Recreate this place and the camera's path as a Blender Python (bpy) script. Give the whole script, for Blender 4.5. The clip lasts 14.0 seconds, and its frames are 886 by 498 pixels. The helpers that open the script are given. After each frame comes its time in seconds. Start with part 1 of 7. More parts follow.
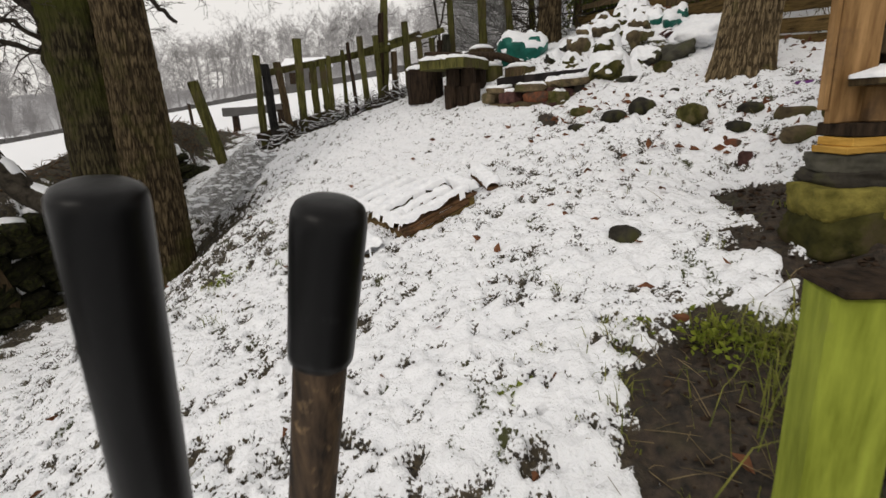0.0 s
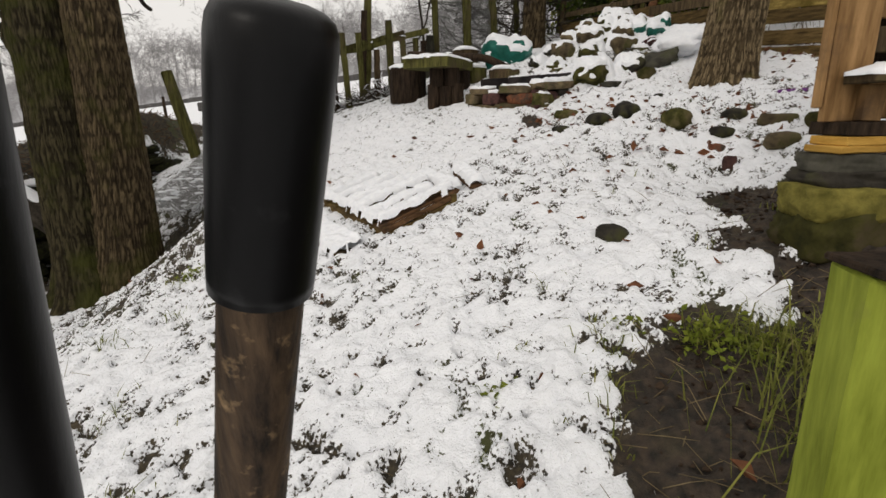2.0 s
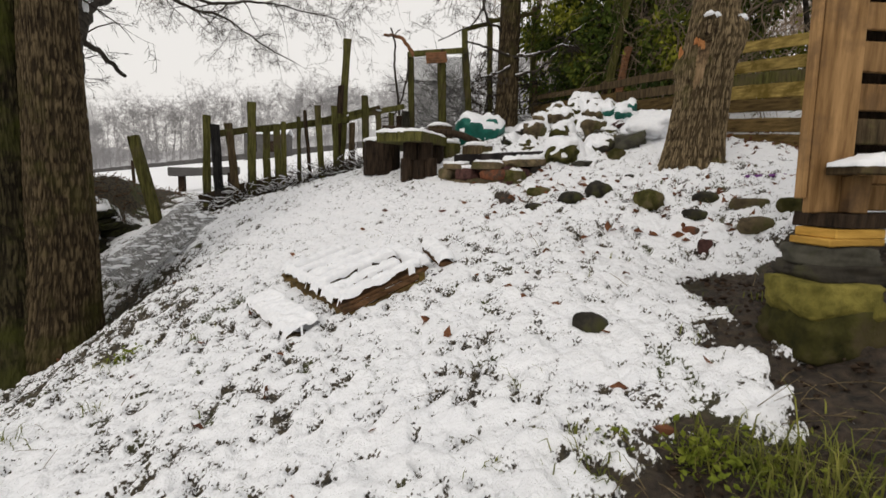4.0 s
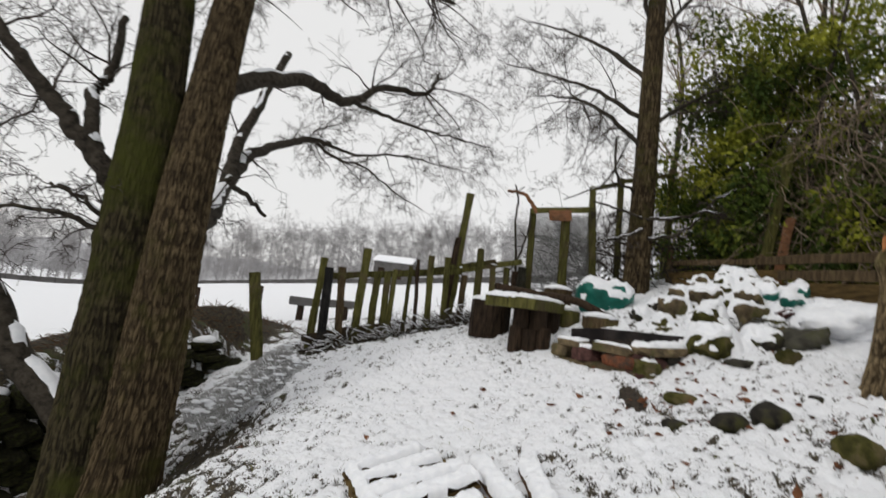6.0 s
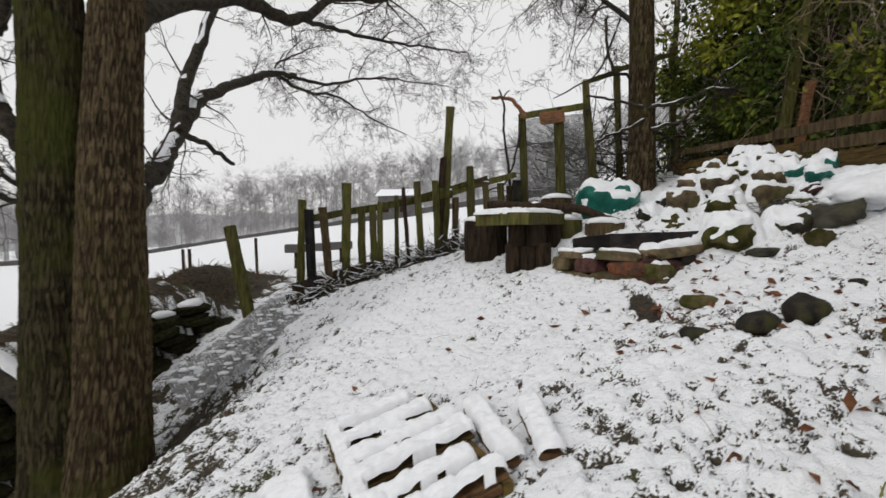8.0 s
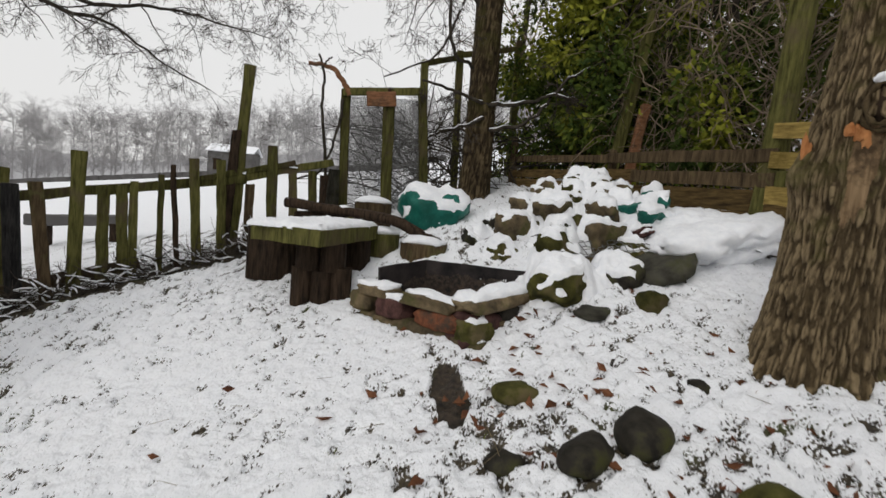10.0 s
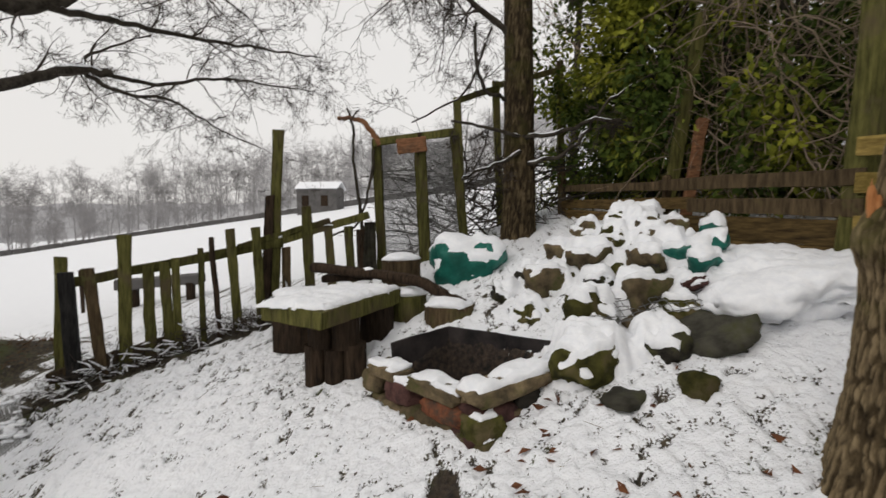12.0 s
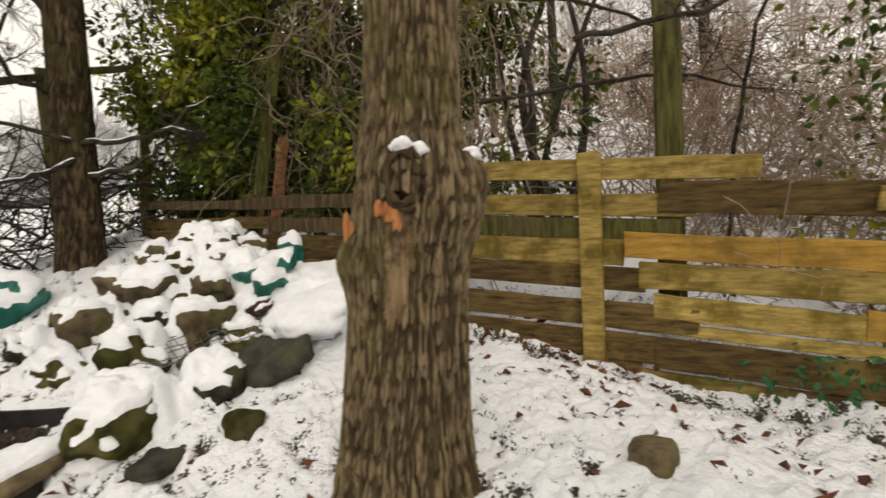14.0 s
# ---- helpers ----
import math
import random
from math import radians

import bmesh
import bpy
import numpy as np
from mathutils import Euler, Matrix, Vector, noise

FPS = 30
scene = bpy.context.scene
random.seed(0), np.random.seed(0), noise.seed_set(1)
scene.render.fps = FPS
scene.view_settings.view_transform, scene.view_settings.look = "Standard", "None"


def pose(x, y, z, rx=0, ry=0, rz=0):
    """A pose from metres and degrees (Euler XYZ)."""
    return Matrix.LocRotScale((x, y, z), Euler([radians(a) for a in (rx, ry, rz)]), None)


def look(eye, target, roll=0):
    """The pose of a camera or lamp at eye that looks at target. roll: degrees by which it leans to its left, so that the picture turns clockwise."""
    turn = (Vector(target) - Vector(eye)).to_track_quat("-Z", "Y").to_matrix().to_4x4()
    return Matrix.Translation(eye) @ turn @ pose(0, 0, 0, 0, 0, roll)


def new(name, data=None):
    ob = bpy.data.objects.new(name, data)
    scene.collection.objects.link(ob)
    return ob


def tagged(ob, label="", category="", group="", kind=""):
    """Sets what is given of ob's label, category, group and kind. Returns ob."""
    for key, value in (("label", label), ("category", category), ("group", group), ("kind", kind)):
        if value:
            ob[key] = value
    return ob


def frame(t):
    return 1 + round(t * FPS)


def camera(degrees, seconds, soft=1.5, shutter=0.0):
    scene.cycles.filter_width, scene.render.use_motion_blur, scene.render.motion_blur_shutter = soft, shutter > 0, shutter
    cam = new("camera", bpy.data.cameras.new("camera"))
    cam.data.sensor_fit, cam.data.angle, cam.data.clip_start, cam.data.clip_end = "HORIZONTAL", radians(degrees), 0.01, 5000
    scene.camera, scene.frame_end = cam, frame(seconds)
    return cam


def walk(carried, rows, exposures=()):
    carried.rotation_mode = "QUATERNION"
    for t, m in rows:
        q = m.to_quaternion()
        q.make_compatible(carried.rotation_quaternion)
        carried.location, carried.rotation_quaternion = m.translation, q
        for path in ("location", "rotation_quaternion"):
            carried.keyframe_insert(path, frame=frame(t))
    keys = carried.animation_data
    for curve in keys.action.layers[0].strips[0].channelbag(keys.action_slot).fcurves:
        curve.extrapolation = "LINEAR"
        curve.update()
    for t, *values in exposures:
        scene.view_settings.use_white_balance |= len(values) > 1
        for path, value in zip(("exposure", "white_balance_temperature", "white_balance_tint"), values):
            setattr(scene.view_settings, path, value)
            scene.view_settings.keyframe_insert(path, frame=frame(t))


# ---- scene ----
cam = camera(84.0, 14.0, soft=1.5, shutter=0.3)
PATH = [
    (0, (0.07, 0.07, 1.612), (0.022, 1.991, 1.059), -2.4),
    (0.5, (0.082, 0.192, 1.615), (-0.014, 2.126, 1.115), -3.9),
    (1, (0.093, 0.201, 1.602), (0.048, 2.141, 1.117), -1.7),
    (1.5, (0.083, 0.142, 1.585), (0.084, 2.084, 1.107), 0.2),
    (2, (0.052, 0.161, 1.531), (0.094, 2.089, 1.001), -0.3),
    (2.2, (0.046, 0.152, 1.533), (0.096, 2.085, 1.023), -2.3),
    (4.3, (0.105, 0.405, 1.574), (0.27, 2.392, 1.414), 2.6),
    (4.5, (0.094, 0.416, 1.592), (0.255, 2.407, 1.509), 3.9),
    (5, (0.203, 0.546, 1.679), (0.233, 2.542, 1.81), 13.0),
    (5.5, (0.289, 0.932, 1.856), (0.098, 2.87, 2.315), 26.0),
    (6, (0.151, 1.014, 1.916), (-0.202, 2.967, 2.16), 7.7),
    (6.5, (0.192, 1.228, 1.917), (-0.038, 3.215, 1.948), 6.7),
    (7, (-0.032, 1.314, 1.908), (-0.65, 3.212, 1.785), 3.6),
    (7.5, (0.017, 1.362, 1.875), (-0.646, 3.242, 1.715), 0.9),
    (8, (0.299, 1.538, 1.939), (-0.072, 3.502, 1.886), -0.3),
    (8.5, (0.353, 1.803, 2.069), (0.028, 3.769, 1.896), 0.4),
    (9, (0.459, 2.2, 2.146), (0.585, 4.19, 2.002), 3.7),
    (9.2, (0.486, 2.311, 2.159), (0.814, 4.276, 1.978), 4.5),
    (11.3, (0.904, 3.066, 2.611), (0.792, 5.061, 2.513), 3.0),
    (11.5, (0.937, 3.086, 2.61), (0.775, 5.075, 2.475), 2.2),
    (12, (1.132, 2.993, 2.675), (1.028, 4.988, 2.573), -0.4),
    (12.5, (1.214, 3.077, 2.686), (1.489, 5.058, 2.651), -1.0),
    (13, (1.305, 3.201, 2.687), (2.059, 5.053, 2.651), -0.0),
    (13.5, (1.426, 3.187, 2.691), (2.45, 4.904, 2.63), -0.8),
    (14, (1.688, 3.094, 2.72), (2.873, 4.703, 2.636), -2.6),
]
walk(cam, [(t, look(eye, target, roll)) for t, eye, target, roll in PATH],
     exposures=((0, -0.03, 6850, 10.5), (4.5, -0.02, 6800, 10.5), (6, -0.04, 6500, 9.5), (9, -0.07, 6500, 9.5), (11.5, -0.07, 6600, 10),
                (12.5, 0.0, 6800, 10.5), (13, 0.14, 6950, 10.5), (14, 0.28, 7350, 10.5)))

# ---- sky and daylight: flat overcast, sun behind the cloud ----
SUN_UP, SUN_TURN = radians(38), radians(215)
world = bpy.data.worlds.new("world")
scene.world = world
world.use_nodes = True
wt = world.node_tree
for n in list(wt.nodes):
    wt.nodes.remove(n)
sky = wt.nodes.new("ShaderNodeTexSky")
sky.sky_type, sky.sun_disc, sky.sun_elevation, sky.sun_rotation = "NISHITA", False, SUN_UP, SUN_TURN
sky.dust_density = 4.0
cloud = wt.nodes.new("ShaderNodeMix")
cloud.data_type = "RGBA"
cloud.inputs[0].default_value = 0.93
cloud.inputs[7].default_value = (8.88, 8.8, 8.72, 1)
back = wt.nodes.new("ShaderNodeBackground")
back.inputs[1].default_value = 0.1
wout = wt.nodes.new("ShaderNodeOutputWorld")
wt.links.new(sky.outputs[0], cloud.inputs[6])
wt.links.new(cloud.outputs[2], back.inputs[0])
wt.links.new(back.outputs[0], wout.inputs[0])
sun = new("sun", bpy.data.lights.new("sun", "SUN"))
sun.data.energy, sun.data.angle, sun.data.color = 0.7, radians(25), (1.0, 0.97, 0.93)
sun.rotation_euler = Euler((radians(90) - SUN_UP, 0, -SUN_TURN + math.pi))


# ---- materials ----
def surf(name, dark, light, scale=8.0, stretch=(1, 1, 1), rough=0.85, bump=0.4, dist=0.01, tint=None, tint_scale=1.5, tint_at=0.55,
         each=0.0, fine=40.0, metal=0.0, ridge=None):
    """Two-scale surface: grain between dark and light, patches of tint, relief. each: how far single pieces differ."""
    m = bpy.data.materials.new(name)
    m.use_nodes = True
    nt = m.node_tree
    b = nt.nodes["Principled BSDF"]
    b.inputs["Roughness"].default_value, b.inputs["Metallic"].default_value = rough, metal
    b.inputs["Specular IOR Level"].default_value = 0.12 if rough > 0.7 else 0.16
    tc = nt.nodes.new("ShaderNodeTexCoord")
    mp = nt.nodes.new("ShaderNodeMapping")
    mp.inputs["Scale"].default_value = stretch
    nt.links.new(tc.outputs["Object"], mp.inputs[0])
    info = nt.nodes.new("ShaderNodeObjectInfo")

    def nz(s, detail, vec):
        n = nt.nodes.new("ShaderNodeTexNoise")
        n.inputs["Scale"].default_value, n.inputs["Detail"].default_value, n.inputs["Roughness"].default_value = s, detail, 0.65
        nt.links.new(vec, n.inputs["Vector"])
        return n.outputs["Fac"]

    def ramp(fac, lo, hi):
        r = nt.nodes.new("ShaderNodeMapRange")
        r.inputs["From Min"].default_value, r.inputs["From Max"].default_value = lo, hi
        nt.links.new(fac, r.inputs["Value"])
        return r.outputs[0]

    def mix(fac, a, c):
        x = nt.nodes.new("ShaderNodeMix")
        x.data_type = "RGBA"
        nt.links.new(fac, x.inputs[0])
        for sock, v in ((x.inputs[6], a), (x.inputs[7], c)):
            if isinstance(v, tuple):
                sock.default_value = (*v, 1)
            else:
                nt.links.new(v, sock)
        return x.outputs[2]

    grain = nz(scale, 6, mp.outputs[0])
    col = mix(ramp(grain, 0.32, 0.68), dark, light)
    # Bark crests go paler, cracks stay dark: weathering plus crevice shade in the colour.
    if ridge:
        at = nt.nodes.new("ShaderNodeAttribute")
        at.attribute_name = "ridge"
        wear_shade = nt.nodes.new("ShaderNodeMath")
        wear_shade.operation = "MULTIPLY"
        nt.links.new(ramp(at.outputs["Fac"], 0.35, 0.95), wear_shade.inputs[0])
        nt.links.new(ramp(grain, 0.2, 0.6), wear_shade.inputs[1])
        col = mix(wear_shade.outputs[0], col, ridge)
    if tint:
        col = mix(ramp(nz(tint_scale, 5, tc.outputs["Object"]), tint_at - 0.04, tint_at + 0.12), col, tint)
    if each:
        hsv = nt.nodes.new("ShaderNodeHueSaturation")
        r = nt.nodes.new("ShaderNodeMapRange")
        r.inputs["To Min"].default_value, r.inputs["To Max"].default_value = 1 - each, 1 + each
        nt.links.new(info.outputs["Random"], r.inputs["Value"])
        nt.links.new(r.outputs[0], hsv.inputs["Value"])
        nt.links.new(col, hsv.inputs["Color"])
        col = hsv.outputs[0]
    nt.links.new(col, b.inputs["Base Color"])
    if bump:
        h = nt.nodes.new("ShaderNodeMath")
        h.operation = "MULTIPLY_ADD"
        h.inputs[1].default_value = 0.35
        nt.links.new(nz(fine, 3, mp.outputs[0]), h.inputs[0])
        nt.links.new(grain, h.inputs[2])
        bp = nt.nodes.new("ShaderNodeBump")
        bp.inputs["Strength"].default_value, bp.inputs["Distance"].default_value = bump, dist
        nt.links.new(h.outputs[0], bp.inputs["Height"])
        nt.links.new(bp.outputs[0], b.inputs["Normal"])
    return m


SNOW = surf("snow", (0.78, 0.80, 0.84), (0.90, 0.91, 0.93), 22, rough=0.75, bump=0.5, dist=0.014, fine=110)
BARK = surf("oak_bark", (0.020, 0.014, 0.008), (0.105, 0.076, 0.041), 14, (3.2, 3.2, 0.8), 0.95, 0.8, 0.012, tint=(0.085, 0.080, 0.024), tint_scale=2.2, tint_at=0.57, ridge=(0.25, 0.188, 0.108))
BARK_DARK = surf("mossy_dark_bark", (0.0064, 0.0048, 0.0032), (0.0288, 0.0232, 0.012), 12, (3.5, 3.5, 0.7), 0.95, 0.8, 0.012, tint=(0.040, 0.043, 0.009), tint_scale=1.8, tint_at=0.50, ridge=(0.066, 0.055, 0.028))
LIMB = surf("limb_bark", (0.0127, 0.0106, 0.0085), (0.068, 0.0578, 0.0442), 16, (1, 1, 1), 0.95, 0.6, 0.01)
TWIG = surf("twig_bark", (0.0225, 0.018, 0.015), (0.08, 0.0656, 0.0528), 12, rough=0.95, bump=0)
WOOD_GREEN = surf("algae_covered_wood", (0.027, 0.0259, 0.00792), (0.121, 0.115, 0.0346), 9, (4, 4, 0.5), 0.9, 0.5, 0.006, tint=(0.08, 0.06, 0.036), tint_scale=2.5, tint_at=0.56, each=0.3)
WOOD_BROWN = surf("weathered_brown_wood", (0.022, 0.0152, 0.0088), (0.109, 0.0768, 0.0416), 9, (4, 4, 0.5), 0.9, 0.5, 0.006, tint=(0.096, 0.096, 0.032), tint_scale=2.5, tint_at=0.58, each=0.3)
WOOD_BLACK = surf("charred_wood", (0.004, 0.004, 0.0045), (0.032, 0.0304, 0.0288), 12, (4, 4, 0.6), 0.9, 0.6, 0.008)
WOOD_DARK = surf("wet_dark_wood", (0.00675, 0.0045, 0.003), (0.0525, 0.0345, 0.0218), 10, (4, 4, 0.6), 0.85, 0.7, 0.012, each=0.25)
PLANK = surf("fence_board_wood", (0.13, 0.088, 0.024), (0.42, 0.305, 0.095), 7, (0.9, 0.9, 6), 0.85, 0.5, 0.005, tint=(0.12, 0.085, 0.018), tint_scale=4.0, tint_at=0.53, each=0.35)
PLANK_DARK = surf("fence_board_wet_wood", (0.030, 0.019, 0.008), (0.14, 0.092, 0.034), 7, (0.9, 0.9, 6), 0.85, 0.5, 0.005, tint=(0.20, 0.15, 0.042), tint_scale=2.6, tint_at=0.62, each=0.35)
PLANK_NEW = surf("fresh_orange_wood", (0.26, 0.135, 0.022), (0.54, 0.32, 0.075), 7, (0.9, 0.9, 6), 0.8, 0.45, 0.004, tint=(0.20, 0.125, 0.03), tint_scale=3.0, tint_at=0.57, each=0.2)
PINE = surf("planed_pine", (0.13, 0.070, 0.026), (0.33, 0.195, 0.085), 6, (5, 5, 0.5), 0.75, 0.4, 0.004, tint=(0.10, 0.06, 0.032), tint_scale=3.0, tint_at=0.54, each=0.2)
STONE = surf("sandstone", (0.0425, 0.034, 0.0213), (0.187, 0.14, 0.0808), 9, rough=0.9, bump=0.7, dist=0.014, tint=(0.075, 0.074, 0.026), tint_scale=5, tint_at=0.54, each=0.3)
STONE_DARK = surf("wet_dark_stone", (0.0085, 0.00765, 0.00595), (0.0425, 0.0374, 0.0289), 8, rough=0.75, bump=0.6, dist=0.012, tint=(0.045, 0.046, 0.014), tint_scale=4, tint_at=0.56, each=0.3)
STONE_MOSS = surf("mossy_stone", (0.0187, 0.0187, 0.00595), (0.0892, 0.0833, 0.0221), 9, rough=0.95, bump=0.8, dist=0.012, tint=(0.10, 0.078, 0.042), tint_scale=5, tint_at=0.55, each=0.25)
SLATE = surf("grey_slab_stone", (0.022, 0.021, 0.016), (0.085, 0.080, 0.062), 7, rough=0.8, bump=0.5, dist=0.008, tint=(0.05, 0.052, 0.02), tint_scale=5, tint_at=0.56, each=0.2)
BRICK_RED = surf("red_brick", (0.07, 0.024, 0.014), (0.22, 0.085, 0.042), 14, rough=0.9, bump=0.6, dist=0.008, tint=(0.05, 0.038, 0.028), tint_scale=9, tint_at=0.5, each=0.2)
BRICK_DARK = surf("dark_purple_brick", (0.025, 0.0125, 0.012), (0.104, 0.052, 0.044), 14, rough=0.85, bump=0.5, dist=0.006, each=0.2)
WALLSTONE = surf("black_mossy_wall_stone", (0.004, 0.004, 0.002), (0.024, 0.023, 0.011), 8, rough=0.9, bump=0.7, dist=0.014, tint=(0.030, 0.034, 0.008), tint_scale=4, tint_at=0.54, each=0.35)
RUBBER = surf("black_rubber", (0.001, 0.001, 0.0012), (0.004, 0.004, 0.0043), 30, (1, 1, 0.25), 0.36, 0.35, 0.0015, tint=(0.016, 0.016, 0.017), tint_scale=45, tint_at=0.66)
# Brown scrub, its colour lightened for the pale haze over the slope.
SCRUB = surf("brown_scrub_twig", (0.17, 0.122, 0.088), (0.40, 0.30, 0.225), 6, rough=0.95, bump=0)
# Even pale grey that carries the haze in front of the far ridge.
HAZE_GREY = surf("haze_toned_ridge", (0.44, 0.44, 0.45), (0.54, 0.54, 0.55), 0.12, rough=1.0, bump=0)
WEED = surf("lime_weed", (0.08, 0.11, 0.012), (0.22, 0.25, 0.035), 20, rough=0.8, bump=0)
HANDLE = surf("worn_tool_handle", (0.007, 0.005, 0.004), (0.085, 0.055, 0.032), 34, (4, 4, 0.35), 0.6, 0.5, 0.002, tint=(0.26, 0.175, 0.095), tint_scale=70, tint_at=0.62)
STEEL = surf("dull_steel", (0.10, 0.09, 0.08), (0.22, 0.20, 0.18), 12, rough=0.5, bump=0.2, dist=0.002, metal=0.8, tint=(0.12, 0.06, 0.03), tint_scale=8)
SOOT = surf("sooty_metal_plate", (0.012, 0.011, 0.012), (0.05, 0.042, 0.04), 5, rough=0.75, bump=0.3, dist=0.005, tint=(0.15, 0.11, 0.085), tint_scale=3.5, tint_at=0.6)
SOIL = surf("wet_soil_crumb", (0.008, 0.005, 0.004), (0.060, 0.040, 0.026), 20, rough=0.9, bump=0.5, dist=0.004)
WIRE = surf("galvanised_wire", (0.10, 0.10, 0.10), (0.22, 0.22, 0.215), 20, rough=0.8, bump=0)
TARP = surf("green_plastic_sack", (0.004, 0.06, 0.045), (0.014, 0.13, 0.10), 6, rough=0.45, bump=0.3, dist=0.01, tint=(0.05, 0.20, 0.16), tint_scale=5, tint_at=0.58)
GREENPOST = surf("bright_green_algae_wood", (0.14, 0.168, 0.0175), (0.306, 0.357, 0.051), 7, (4, 4, 0.5), 0.8, 0.3, 0.004, tint=(0.187, 0.17, 0.0595), tint_scale=3, tint_at=0.6)
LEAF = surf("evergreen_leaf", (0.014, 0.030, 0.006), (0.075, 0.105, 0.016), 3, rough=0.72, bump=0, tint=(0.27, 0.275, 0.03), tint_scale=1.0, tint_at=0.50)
IVY = surf("ivy_leaf", (0.02, 0.07, 0.025), (0.05, 0.14, 0.05), 6, rough=0.5, bump=0)
GRASS = surf("winter_grass", (0.05, 0.075, 0.014), (0.24, 0.23, 0.055), 9, rough=0.8, bump=0)
STRAW = surf("dry_stalk", (0.07, 0.052, 0.03), (0.26, 0.20, 0.11), 8, rough=0.9, bump=0)
DEADLEAF = surf("fallen_leaf", (0.055, 0.022, 0.014), (0.20, 0.085, 0.04), 9, rough=0.8, bump=0.2, dist=0.004)
BRACKEN = surf("bracken_litter", (0.06, 0.035, 0.02), (0.17, 0.10, 0.055), 14, rough=0.95, bump=0.8, dist=0.03)
# The haze over the distant woods is put into these two pale colours.
HILLWOOD = surf("haze_paled_brown_twigs", (0.27, 0.235, 0.21), (0.40, 0.355, 0.32), 0.5, rough=1.0, bump=0)
FARWOOD = surf("haze_paled_grey_twigs", (0.27, 0.262, 0.265), (0.38, 0.368, 0.37), 0.5, rough=1.0, bump=0)
VINE = surf("grey_vine_stem", (0.11, 0.085, 0.06), (0.29, 0.225, 0.16), 10, rough=0.95, bump=0)
RAW = surf("split_raw_wood", (0.13, 0.085, 0.045), (0.30, 0.205, 0.115), 12, (5, 5, 0.4), 0.8, 0.8, 0.01, tint=(0.06, 0.04, 0.022), tint_scale=9, tint_at=0.55)
ORANGE_RAW = surf("fresh_orange_splinter", (0.36, 0.14, 0.05), (0.52, 0.25, 0.10), 12, (3, 3, 0.6), 0.8, 0.6, 0.008)
PURPLE = surf("purple_plastic", (0.12, 0.03, 0.16), (0.22, 0.06, 0.28), 8, rough=0.4, bump=0.1)
HOUSEWALL = surf("dark_far_stone", (0.075, 0.072, 0.07), (0.125, 0.12, 0.117), 1.5, rough=0.95, bump=0)
SIGNWOOD = surf("rust_brown_wood", (0.10, 0.045, 0.022), (0.27, 0.135, 0.07), 9, (1, 1, 4), 0.85, 0.4, 0.005, tint=(0.07, 0.045, 0.03), tint_scale=5)
PALLETWOOD = surf("wet_pallet_wood", (0.035, 0.018, 0.009), (0.17, 0.092, 0.045), 9, (1.5, 1.5, 3), 0.85, 0.5, 0.005, tint=(0.05, 0.032, 0.02), tint_scale=8, tint_at=0.54, each=0.2)
NET = surf("pale_wire_netting", (0.26, 0.26, 0.26), (0.46, 0.46, 0.46), 20, rough=0.8, bump=0)
MOSS_BRIGHT = surf("yellow_moss_stone", (0.06, 0.056, 0.012), (0.24, 0.205, 0.05), 10, rough=0.95, bump=0.9, dist=0.012, tint=(0.07, 0.06, 0.03), tint_scale=5, tint_at=0.6)
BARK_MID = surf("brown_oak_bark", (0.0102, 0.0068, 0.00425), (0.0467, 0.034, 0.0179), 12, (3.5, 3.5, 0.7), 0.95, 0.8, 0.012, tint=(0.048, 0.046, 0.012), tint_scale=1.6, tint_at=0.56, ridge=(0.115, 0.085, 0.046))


# ---- building helpers ----
def hash2(ix, iy, seed):
    h = (ix.astype(np.int64) * 374761393 + iy.astype(np.int64) * 668265263 + seed * 974634777) & 0xFFFFFFFF
    h = ((h ^ (h >> 13)) * 1274126177) & 0xFFFFFFFF
    return ((h ^ (h >> 16)) & 0xFFFFFF) / float(0xFFFFFF)


def vn(x, y, seed=0):
    """Smooth value noise, 0 to 1, on arrays."""
    ix, iy = np.floor(x), np.floor(y)
    fx, fy = x - ix, y - iy
    fx, fy = fx * fx * (3 - 2 * fx), fy * fy * (3 - 2 * fy)
    a, b = hash2(ix, iy, seed), hash2(ix + 1, iy, seed)
    c, d = hash2(ix, iy + 1, seed), hash2(ix + 1, iy + 1, seed)
    return (a * (1 - fx) + b * fx) * (1 - fy) + (c * (1 - fx) + d * fx) * fy


def fbm(x, y, seed=0, octaves=3):
    out, amp, tot = 0, 1.0, 0
    for k in range(octaves):
        out, tot = out + amp * vn(x * 2 ** k, y * 2 ** k, seed + k), tot + amp
        amp *= 0.5
    return out / tot


def puffs(x, y, cell, seed=0):
    """Rounded clumps packed together: 1 on their tops, 0 in the clefts between them."""
    x, y = x / cell, y / cell
    ix, iy = np.floor(x), np.floor(y)
    near = np.full(np.shape(x), 9.0)
    for dx in (-1, 0, 1):
        for dy in (-1, 0, 1):
            px, py = ix + dx + hash2(ix + dx, iy + dy, seed), iy + dy + hash2(ix + dx, iy + dy, seed + 1)
            near = np.minimum(near, (px - x) ** 2 + (py - y) ** 2)
    return np.sqrt(np.clip(1 - near / 0.95, 0, 1))


def step(v, lo=0.0, hi=1.0):
    s = np.clip((v - lo) / (hi - lo), 0, 1)
    return s * s * (3 - 2 * s)


def wall_x(y):
    return -4.35 + 0.36 * (np.minimum(y, 7.5) - 4.0)


